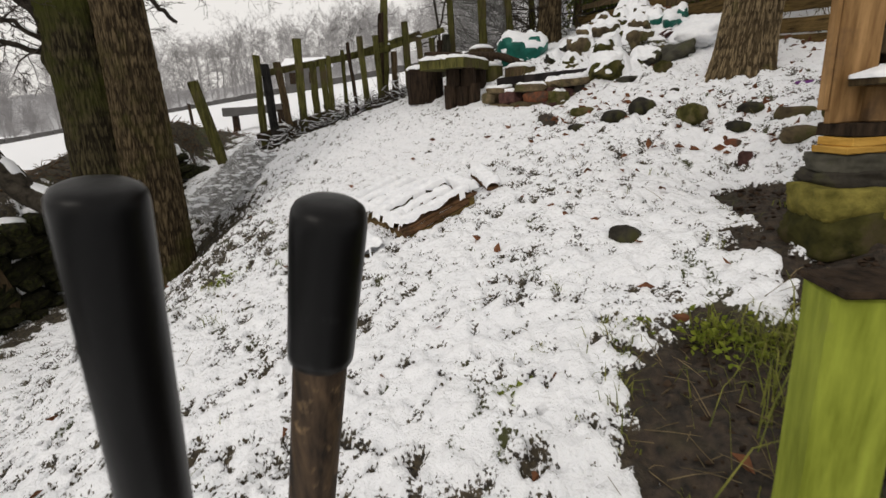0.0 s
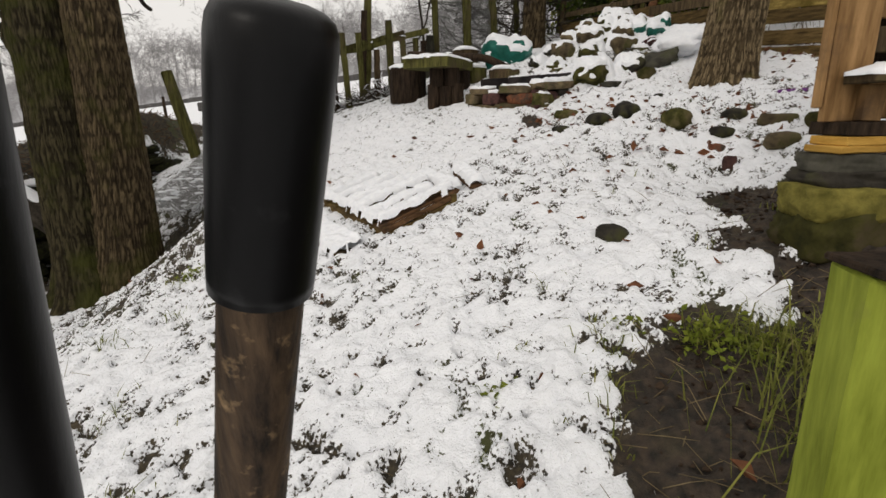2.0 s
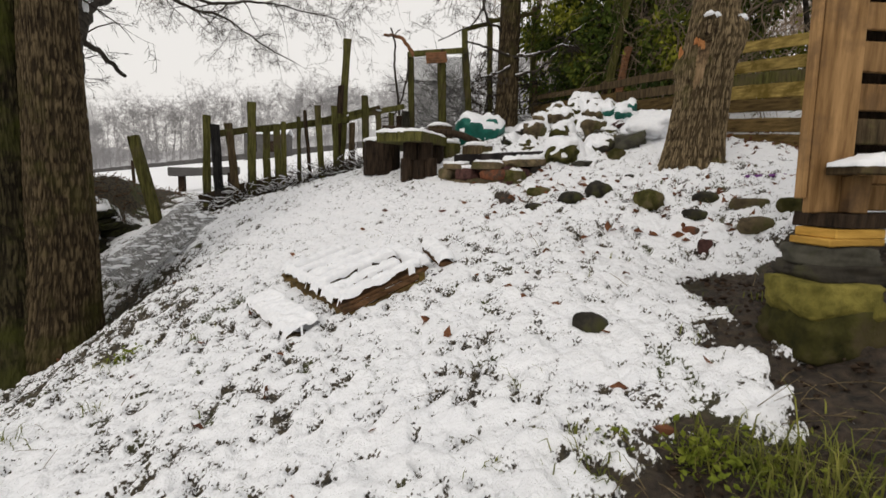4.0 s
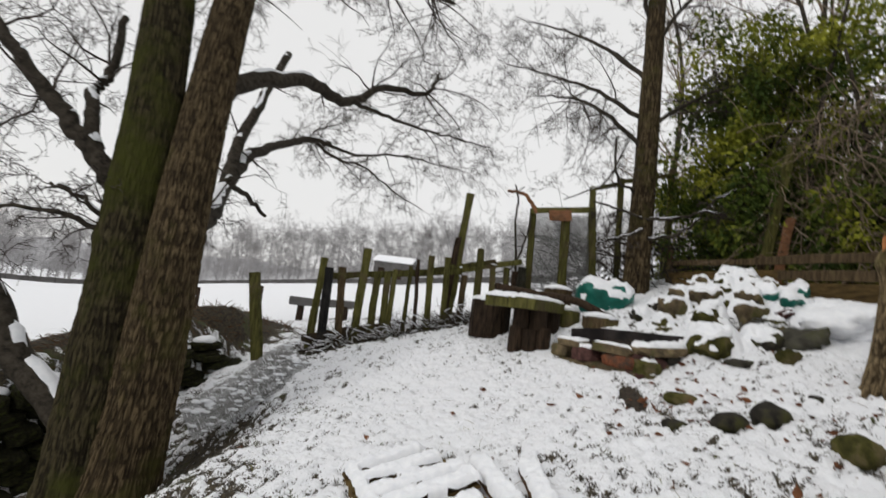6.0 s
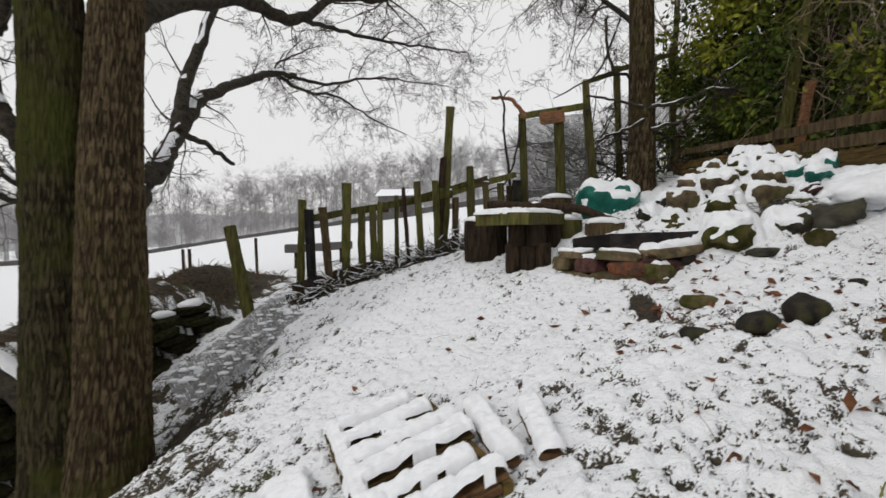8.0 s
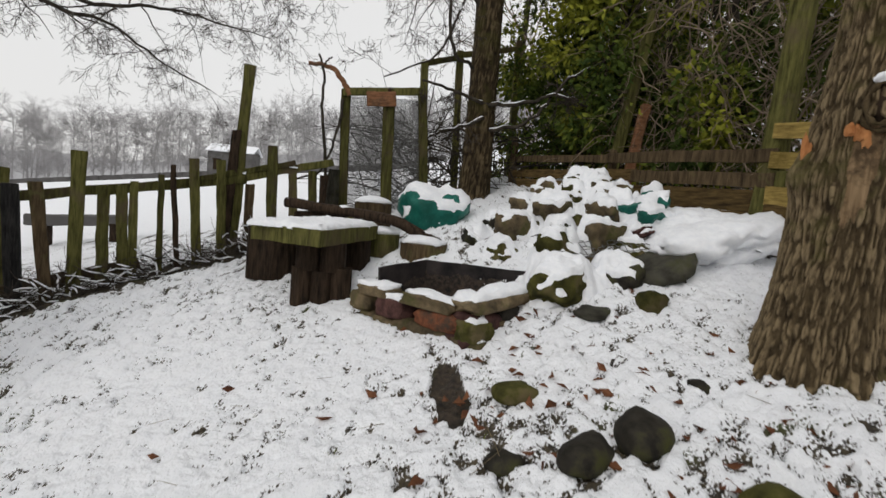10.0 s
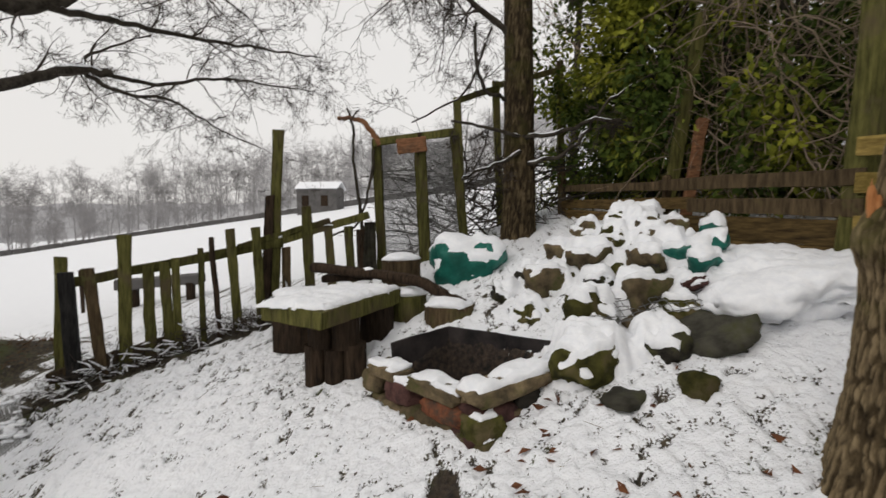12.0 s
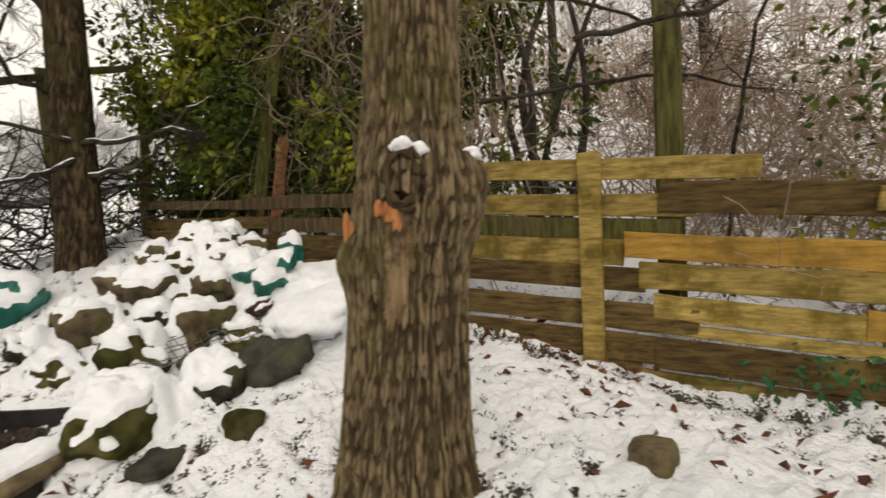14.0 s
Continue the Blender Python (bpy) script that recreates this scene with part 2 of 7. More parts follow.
def ground_z(x, y):
    """Height of the ground: garden slope, retaining wall, bank, falling field, rising hillside."""
    x, y = np.asarray(x, float), np.asarray(y, float)
    xg = np.minimum(x, 2.4) + 0.62 * np.clip(x - 2.4, 0, 1.8) + 1.1 * np.maximum(x - 4.2, 0)
    garden = 0.29 + 0.253 * xg + 0.179 * y + 0.25 * step(y, 4.9, 7.4)
    garden = garden + 0.24 * np.exp(-((x - 2.42) ** 2 / 0.26 + (y - 6.9) ** 2 / 0.5))
    garden = garden - 0.14 * step(x, 3.5, 4.3) * (1 - step(y, 4.4, 5.6))
    garden = garden - 0.32 * step(-x, 1.7, 2.9) * (1 - step(y, 5.0, 6.6))
    garden = garden - 0.24 * np.exp(-((x - 2.0) / 0.55) ** 2 - ((y - 3.2) / 0.75) ** 2)
    field = 0.64 + 0.133 * x + 0.118 * y - 0.026 * np.maximum(y - 9, 0)
    field = -1.2 + np.logaddexp(0, (field + 1.2) / 0.5) * 0.5
    field = field + 0.14 * np.maximum(x - 2, 0) * step(y, 6, 14)
    bank = field + (0.12 + 0.5 * step(y, 3.0, 7.5)) * np.exp(-((x - wall_x(y) + 0.75) / 0.65) ** 2) * (1 - step(y, 7.2, 9.2)) * (0.8 + 0.4 * vn(x * 0.9, y * 0.9, 5))
    sharp = step(wall_x(y) - 0.1 - x, 0, 0.14)
    along = (x + 2.6) * 0.43 - (y - 7.2) * 0.90
    soft = step(-along, 0.15, 1.6) * step(y, 5.5, 7.5)
    mixed = np.maximum(sharp * (1 - step(y, 6.6, 7.4)), soft)
    mixed = np.maximum(mixed, step(wall_x(y) - x, 0.0, 0.8) * step(y, 6.0, 7.0))
    mixed = mixed * (1 - step(x, 2.0, 5.0)) + step(y, 9.5, 16) * step(x, 2.0, 5.0)
    z = garden * (1 - mixed) + bank * mixed
    # the fire pit is hollow
    a, b = 0.69 * (x - 1.12) - 0.72 * (y - 5.98), 0.64 * (x - 1.12) + 0.77 * (y - 5.98)
    pit = (1 - step(np.abs(a), 0.37, 0.42)) * (1 - step(b, 0.22, 0.27)) * (1 - step(-b, 0.30, 0.40))
    return z - pit * 0.34


def gz(x, y):
    return float(ground_z(x, y))


def smooth(me):
    me.polygons.foreach_set("use_smooth", [True] * len(me.polygons))


def origin_of(ob):
    v = Vector((0, 0, 0))
    while ob:
        v += ob.location
        ob = ob.parent
    return v


def thing(name, at, label="", category="", group="", kind=""):
    ob = new(name)
    ob.location = at
    ob.empty_display_size = 0.1
    return tagged(ob, label, category, group, kind)


def part(name, bm, material, parent=None, label="", soft=False):
    """Links a bmesh built in world coordinates as one mesh object under a thing or part."""
    me = bpy.data.meshes.new(name)
    if parent is not None:
        bmesh.ops.translate(bm, verts=bm.verts, vec=-origin_of(parent))
    bm.to_mesh(me)
    bm.free()
    return link(name, me, material, parent, label, soft)


def link(name, me, material, parent=None, label="", soft=False):
    me.materials.append(material)
    if soft:
        smooth(me)
    ob = new(name, me)
    if parent is not None:
        ob.parent = parent
    if label:
        ob["label"] = label
    if name in ("snow", "branchwork", "foliage", "wire", "wire_mesh"):
        ob["kind"] = "stuff"
    return ob


class Tubes:
    """Gathers many tapered tubes into one mesh."""

    def __init__(self):
        self.v, self.f = [], []

    def add(self, pts, radii, sides=6, cap=True):
        pts = [Vector(p) for p in pts]
        start = len(self.v)
        n = len(pts)
        ref = Vector((0.3, 0.2, 1.0))
        for i, p in enumerate(pts):
            d = pts[min(i + 1, n - 1)] - pts[max(i - 1, 0)]
            if d.length < 1e-6:
                d = Vector((0, 0, 1))
            d.normalize()
            a = d.cross(ref)
            if a.length < 0.1:
                a = d.cross(Vector((1, 0, 0)))
            a.normalize()
            b = d.cross(a)
            r = radii[i]
            for k in range(sides):
                t = 2 * math.pi * k / sides
                q = p + a * (r * math.cos(t)) + b * (r * math.sin(t))
                self.v.append((q.x, q.y, q.z))
        for i in range(n - 1):
            for k in range(sides):
                k2 = (k + 1) % sides
                o = start + i * sides
                self.f.append((o + k, o + k2, o + sides + k2, o + sides + k))
        if cap:
            self.f.append(tuple(start + k for k in range(sides))[::-1])
            self.f.append(tuple(start + (n - 1) * sides + k for k in range(sides)))

    def mesh(self, name, shift=None):
        me = bpy.data.meshes.new(name)
        v = self.v if shift is None else [(a - shift.x, b - shift.y, c - shift.z) for a, b, c in self.v]
        me.from_pydata(v, [], self.f)
        me.update()
        return me

    def part(self, name, material, parent=None, label="", soft=True):
        return link(name, self.mesh(name, origin_of(parent) if parent is not None else None), material, parent, label, soft)


def bend(pts, steps=6):
    """Smooth curve through points (Catmull-Rom)."""
    pts = [Vector(p) for p in pts]
    out = []
    for i in range(len(pts) - 1):
        p0, p1, p2, p3 = pts[max(i - 1, 0)], pts[i], pts[i + 1], pts[min(i + 2, len(pts) - 1)]
        for k in range(steps):
            t = k / steps
            out.append(0.5 * ((2 * p1) + (p2 - p0) * t + (2 * p0 - 5 * p1 + 4 * p2 - p3) * t * t + (3 * p1 - p0 - 3 * p2 + p3) * t ** 3))
    out.append(pts[-1])
    return out


def taper(n, a, b):
    return [a + (b - a) * i / max(n - 1, 1) for i in range(n)]


def merge(bm, extra):
    """Adds the bmesh extra to bm and frees it."""
    me = bpy.data.meshes.new("merged")
    extra.to_mesh(me)
    extra.free()
    bm.from_mesh(me)
    bpy.data.meshes.remove(me)


def box(bm, size, m, bevel=0.0, cuts=0, jitter=0.0, seed=0):
    """A bevelled board or block of that size at pose m, its edges a little worn."""
    one = bmesh.new()
    bmesh.ops.create_cube(one, size=1.0)
    bmesh.ops.scale(one, vec=size, verts=one.verts)
    if bevel:
        bmesh.ops.bevel(one, geom=list(one.edges), offset=bevel, segments=1, affect="EDGES", profile=0.5)
    if cuts:
        long = max(range(3), key=lambda i: size[i])
        edges = [e for e in one.edges if abs((e.verts[0].co - e.verts[1].co)[long]) > 0.5 * size[long]]
        bmesh.ops.subdivide_edges(one, edges=edges, cuts=cuts)
    if jitter:
        off = Vector((seed * 3.7, seed * 1.3, seed * 0.7))
        for v in one.verts:
            v.co += jitter * noise.noise_vector(v.co * 9 + off)
    bmesh.ops.transform(one, matrix=m, verts=one.verts)
    merge(bm, one)


def board(bm, a, b, width, thick, up=(0, 0, 1), bevel=0.006, cuts=3, jitter=0.006, seed=0):
    """A board from a to b, width across along up, thick the other way."""
    a, b, up = Vector(a), Vector(b), Vector(up)
    d = (b - a).normalized()
    s = d.cross(up).normalized()
    u = s.cross(d).normalized()
    m = Matrix((d, s, u)).transposed().to_4x4()
    m.translation = (a + b) / 2
    box(bm, ((b - a).length, thick, width), m, bevel, cuts, jitter, seed)


def rock_bm(size, seed, rough=0.28, detail=3, angular=0.0):
    bm = bmesh.new()
    bmesh.ops.create_icosphere(bm, subdivisions=detail, radius=1.0)
    off = Vector((seed * 1.37, seed * 2.11, seed * 0.73))
    for v in bm.verts:
        n = v.co.normalized()
        if angular:
            k = max(abs(n.x), abs(n.y), abs(n.z))
            n = n.lerp(n / k, angular)
        r = 1 + rough * noise.noise(v.co * 1.1 + off) + 0.4 * rough * noise.noise(v.co * 2.7 + off) + 0.12 * rough * noise.noise(v.co * 7 + off)
        v.co = Vector((n.x * size[0], n.y * size[1], n.z * size[2])) * r * 0.5
    return bm


def snow_over(bm, thick, low=0.15, seed=0, ragged=0.35):
    """Snow lying on the upper side of a closed shape: a copy, raised where it faces up and sunk inside where it does not."""
    cap = bm.copy()
    cap.normal_update()
    nor = [v.normal.copy() for v in cap.verts]
    for v, n in zip(cap.verts, nor):
        k = n.z + ragged * noise.noise(v.co * 9 + Vector((seed, 0, seed)))
        f = max(0.0, min(1.0, (k - low) / 0.35))
        f = f * f * (3 - 2 * f)
        lump = 1 + 0.6 * noise.noise(v.co * 20 + Vector((0, seed, 0))) + 0.25 * noise.noise(v.co * 46 + Vector((seed, 0, 0)))
        v.co = v.co + Vector((0, 0, thick * lump * f)) + n * (0.006 * f - 0.018 * (1 - f))
    return cap


def snow_slab(bm, centre, size, m=None, thick=0.03, seed=0, ragged=0.02, n=None):
    """A pad of snow with lumpy top and ragged edge, lying on a flat thing; centre is on its underside."""
    lx, ly = size
    nx, ny = max(4, int(lx / 0.025)), max(3, int(ly / 0.025))
    rot = m if m is not None else Matrix.Identity(3)
    c = Vector(centre)
    top, low = [], []
    for i in range(nx + 1):
        for j in range(ny + 1):
            u, w = i / nx * 2 - 1, j / ny * 2 - 1
            wob = 1 + ragged / min(lx, ly) * 2 * noise.noise(Vector((u * lx * 9, w * ly * 9, seed)))
            x, y = u * lx / 2 * wob, w * ly / 2 * wob
            e = max(0.0, 1 - max(abs(u), abs(w)) ** 6)
            h = thick * (0.25 + 0.75 * e ** 0.5) * (1 + 0.45 * noise.noise(Vector((x * 16, y * 16, seed + 3.3))) + 0.2 * noise.noise(Vector((x * 45, y * 45, seed))))
            top.append(bm.verts.new(c + rot @ Vector((x, y, h))))
            low.append(bm.verts.new(c + rot @ Vector((x, y, -0.004))) if i in (0, nx) or j in (0, ny) else None)
    w = ny + 1
    for i in range(nx):
        for j in range(ny):
            a = i * w + j
            bm.faces.new((top[a], top[a + w], top[a + w + 1], top[a + 1]))
    ring = [i * w for i in range(nx + 1)] + [nx * w + j for j in range(1, ny + 1)] + [i * w + ny for i in range(nx - 1, -1, -1)] + [j for j in range(ny - 1, 0, -1)]
    for a, b in zip(ring, ring[1:] + ring[:1]):
        bm.faces.new((top[a], low[a], low[b], top[b]))


def bark_mesh(name, pts, radii, sides=96, rows=14, ridge=0.012, scale=0.045, seed=0, flare=0.0, shift=Vector((0, 0, 0)), knots=(), scar=None):
    """A trunk with deep upright bark ridges. knots: (point, radius, height) lumps."""
    c = bend(pts, rows)
    n = len(c)
    rr = np.interp(np.linspace(0, len(radii) - 1, n), range(len(radii)), radii)
    C = np.array([tuple(p) for p in c])
    th = np.linspace(0, 2 * math.pi, sides, endpoint=False)
    T, R = np.meshgrid(th, rr)
    Z = np.repeat(C[:, 2:3], sides, 1)
    base = C[0, 2]
    u = T / (2 * math.pi) * round(2 * math.pi * rr.mean() / scale)
    warp = (fbm(T * 2.2, Z * 4, seed + 9, 2) - 0.5) * 1.6
    a = np.abs(2 * vn(u * 2.4 + warp * 1.6, Z / (scale * 3.4), seed) - 1)
    b = np.abs(2 * vn(u * 3.6 + warp * 2, Z / (scale * 2.0), seed + 4) - 1)
    big = fbm(T * 1.2 + seed, Z * 1.6, seed + 20, 2) - 0.5
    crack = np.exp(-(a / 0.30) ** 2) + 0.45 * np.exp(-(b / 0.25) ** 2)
    # 1 on crests, 0 in cracks; also drives the crevice shade in the bark colour
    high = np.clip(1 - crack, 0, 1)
    rad = R * (1 + 0.10 * big) + ridge * (0.5 - crack) + 0.3 * ridge * (fbm(u * 3, Z * 60, seed + 2, 2) - 0.5)
    if flare:
        rad = rad + flare * np.exp(-(Z - base) / 0.22) * (0.55 + 0.55 * np.sin(T * 4 + seed) ** 2)
    P = np.stack([C[:, 0:1] + rad * np.cos(T), C[:, 1:2] + rad * np.sin(T), Z], -1)
    for kp, kr, kh in knots:
        d = P - np.array(kp)
        w = np.exp(-(d ** 2).sum(-1) / kr ** 2)
        out = np.stack([np.cos(T), np.sin(T), 0 * T], -1)
        P = P + out * (w * kh)[..., None]
    if scar:
        # a strip without bark: pressed in, smooth, with its own ragged outline
        ang, half, z0, z1 = scar
        off = np.abs((T - ang + math.pi) % (2 * math.pi) - math.pi)
        lim = half * (1 - 0.75 * np.abs((Z - z0) / (z1 - z0) * 2 - 1.25) ** 2 * 0.6) * (0.75 + 0.5 * vn(Z * 14, Z * 0 + 2, 5)) * (0.8 + 0.4 * vn(T * 22, Z * 2.5, 8))
        inside = (off < lim) & (Z > z0 + 0.16 * vn(T * 16, T * 0, 3)) & (Z < z1 - 0.05 * vn(T * 9, T * 0, 4))
        smooth_rad = R * (1 + 0.10 * big) - 0.010 + 0.006 * vn(T * 26, Z * 3, 6)
        P[..., 0] = np.where(inside, C[:, 0:1] + smooth_rad * np.cos(T), P[..., 0])
        P[..., 1] = np.where(inside, C[:, 1:2] + smooth_rad * np.sin(T), P[..., 1])
    P = P.reshape(-1, 3) - np.array(tuple(shift))
    i, k = np.meshgrid(np.arange(n - 1), np.arange(sides), indexing="ij")
    k2 = (k + 1) % sides
    F = np.stack([i * sides + k, i * sides + k2, (i + 1) * sides + k2, (i + 1) * sides + k], -1).reshape(-1, 4)
    cap = [list(range((n - 1) * sides, n * sides))]

    def made(label, faces):
        me = bpy.data.meshes.new(label)
        me.from_pydata(P.tolist(), [], faces)
        me.update()
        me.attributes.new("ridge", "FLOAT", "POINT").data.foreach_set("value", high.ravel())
        bm = bmesh.new()
        bm.from_mesh(me)
        bmesh.ops.delete(bm, geom=[v for v in bm.verts if not v.link_faces], context="VERTS")
        bm.to_mesh(me)
        bm.free()
        return me
    if not scar:
        return made(name, F.tolist() + cap)
    cut = inside.ravel()[F].sum(1) >= 3
    return made(name, F[~cut].tolist() + cap), made("scar", F[cut].tolist())


def grow(tub, p, d, length, r, depth, rng, droop=0.15, wob=0.35, kids=(3, 5), keep=0.62, fine=0.0018, sides=5):
    """A crooked twig with twigs of its own."""
    n = 6 if depth > 1 else 4
    pts, rad = [Vector(p)], [r]
    d = Vector(d).normalized()
    for i in range(n):
        d = (d + Vector((rng.uniform(-wob, wob), rng.uniform(-wob, wob), rng.uniform(-wob, wob) - droop * (i / n) * 0.6))).normalized()
        pts.append(pts[-1] + d * (length / n))
        rad.append(max(fine, r * (1 - 0.8 * (i + 1) / n)))
    tub.add(pts, rad, sides if r > 0.01 else 3, cap=False)
    if depth > 0:
        for _ in range(rng.randint(*kids)):
            i = rng.randint(1, n - 1)
            q = pts[i]
            along = (pts[min(i + 1, n)] - pts[i - 1]).normalized()
            side = Vector((rng.gauss(0, 1), rng.gauss(0, 1), rng.gauss(0, 0.7)))
            side = (side - along * side.dot(along)).normalized()
            nd = (along * rng.uniform(0.35, 0.9) + side * rng.uniform(0.6, 1.0)).normalized()
            grow(tub, q, nd, length * rng.uniform(0.35, keep), max(fine, rad[i] * 0.65), depth - 1, rng, droop, wob, kids, keep, fine, sides)
    return pts


# ---- ground ----
def spaced(lo, hi, cell, far, ratio=1.09):
    mid = list(np.arange(lo, hi + cell / 2, cell))
    out, s = [], cell
    v = hi
    while v < far:
        s *= ratio
        v += s
        out.append(v)
    left, s, v = [], cell, lo
    while v > -far:
        s *= ratio
        v -= s
        left.append(v)
    return np.array(left[::-1] + mid + out)


def bare_amount(x, y):
    """Where soil, grass and litter show through the snow: 0 all snow, 1 none."""
    wob = fbm(x * 2.5, y * 2.5, 31, 3) - 0.5
    wob = wob + 0.6 * (fbm(x * 11, y * 11, 36, 2) - 0.5)
    mud = step(x - 0.39 - 0.30 * (y - 1.17) + 0.6 * wob, 0.0, 0.16) * step(1.72 - 0.12 * (x - 0.6) + 0.8 * wob - y, 0.0, 0.2)
    mud = np.maximum(mud, step(x - 1.22 - 0.45 * (y - 1.7) + 0.4 * wob, 0.0, 0.1) * step(2.05 + 0.3 * wob - y, 0.0, 0.15))
    mud = mud * (1 - step(np.hypot(x - 1.25, y - 1.1) + 0.8 * wob, 1.3, 1.7))
    d = ((x - 1.78) / 0.34) ** 2 + ((y - 2.62) / 0.36) ** 2
    mud = np.maximum(mud, 1 - step(d + 1.0 * wob, 0.6, 1.0))
    d = ((x - 1.36) / 0.22) ** 2 + ((y - 2.12) / 0.16) ** 2
    mud = np.maximum(mud, 0.8 * (1 - step(d + 1.6 * wob, 0.4, 0.9)))
    d = ((x - 1.02) / 0.09) ** 2 + ((y - 5.02) / 0.34) ** 2
    mud = np.maximum(mud, 0.9 * (1 - step(d + 1.8 * (fbm(x * 5, y * 5, 35) - 0.5), 0.3, 1.0)))
    mud = np.maximum(mud, step(x - 1.40 + 0.35 * wob, 0.0, 0.12) * step(y - 1.45, 0.0, 0.2) * step(2.95 + 0.3 * (x - 1.6) + 0.4 * wob - y, 0.0, 0.2) * (1 - step(x, 2.3, 2.6)))
    mud = 0.80 * mud
    a, b = 0.69 * (x - 1.12) - 0.72 * (y - 5.98), 0.64 * (x - 1.12) + 0.77 * (y - 5.98)
    mud = np.maximum(mud, (np.abs(a) < 0.43) & (b < 0.275) & (b > -0.4))
    litter = 0.52 * np.exp(-(((x + 2.35) / 0.50) ** 2 + ((y - 4.9) / 0.8) ** 2))
    litter = np.maximum(litter, 0.30 * np.exp(-(((x + 2.35 - 0.55 * (y - 4.9)) / 0.07) ** 2)) * np.exp(-((y - 5.4) / 0.6) ** 2))
    litter = np.maximum(litter, 0.30 * np.exp(-(((x + 2.2) / 0.75) ** 2 + ((y - 3.9) / 1.2) ** 2)))
    litter = np.maximum(litter, 0.06 * np.exp(-(((x + 0.9) / 1.0) ** 2 + ((y - 1.6) / 1.0) ** 2)))
    litter = np.maximum(litter, 0.16 * np.exp(-(((x - 2.55) / 0.65) ** 2 + ((y - 4.0) / 0.5) ** 2)))
    litter = np.maximum(litter, 0.42 * np.exp(-((x - wall_x(y) - 0.35) / 0.35) ** 2) * (1 - step(y, 5.5, 6.5)))
    litter = np.maximum(litter, 0.05 * np.exp(-(((x - 1.3) / 0.8) ** 2 + ((y - 3.9) / 0.9) ** 2)))
    litter = np.maximum(litter, 0.72 * np.exp(-((y - 7.04 - 0.45 * (x + 2.4)) / 0.25) ** 2) * step(-x, 0.3, 0.9) * step(x, -3.2, -2.8))
    litter = np.maximum(litter, 0.62 * np.exp(-(((x - wall_x(y) + 0.75) / 0.55) ** 2)) * (1 - step(y, 8.0, 9.5)))
    litter = np.maximum(litter, 0.26 * np.exp(-((x - 3.80 - 0.45 * (4.9 - y)) / 0.11) ** 2) * step(y, 2.0, 3.0) * (1 - step(y, 5.2, 5.8)))
    # litter under the netting, also standing for the dark cavity beneath it
    litter = np.maximum(litter, 0.38 * np.exp(-(((x + 2.75 - 0.2 * (y - 6.0)) / 0.38) ** 2 + ((y - 5.9) / 0.85) ** 2)))
    open_snow = 0.10 * np.exp(-(((x - 0.0) / 1.0) ** 2 + ((y - 5.4) / 1.1) ** 2))
    field = step(np.hypot(x, y - 4), 8, 14)
    open_snow = open_snow + 0.17 * np.exp(-(((x - 3.5) / 0.7) ** 2 + ((y - 3.8) / 0.8) ** 2)) + 0.10 * np.exp(-(((x - 2.9) / 0.5) ** 2 + ((y - 5.9) / 0.6) ** 2))
    base = 0.155 - open_snow - 0.12 * field
    return np.maximum(mud, base + litter * (1 - mud)), mud


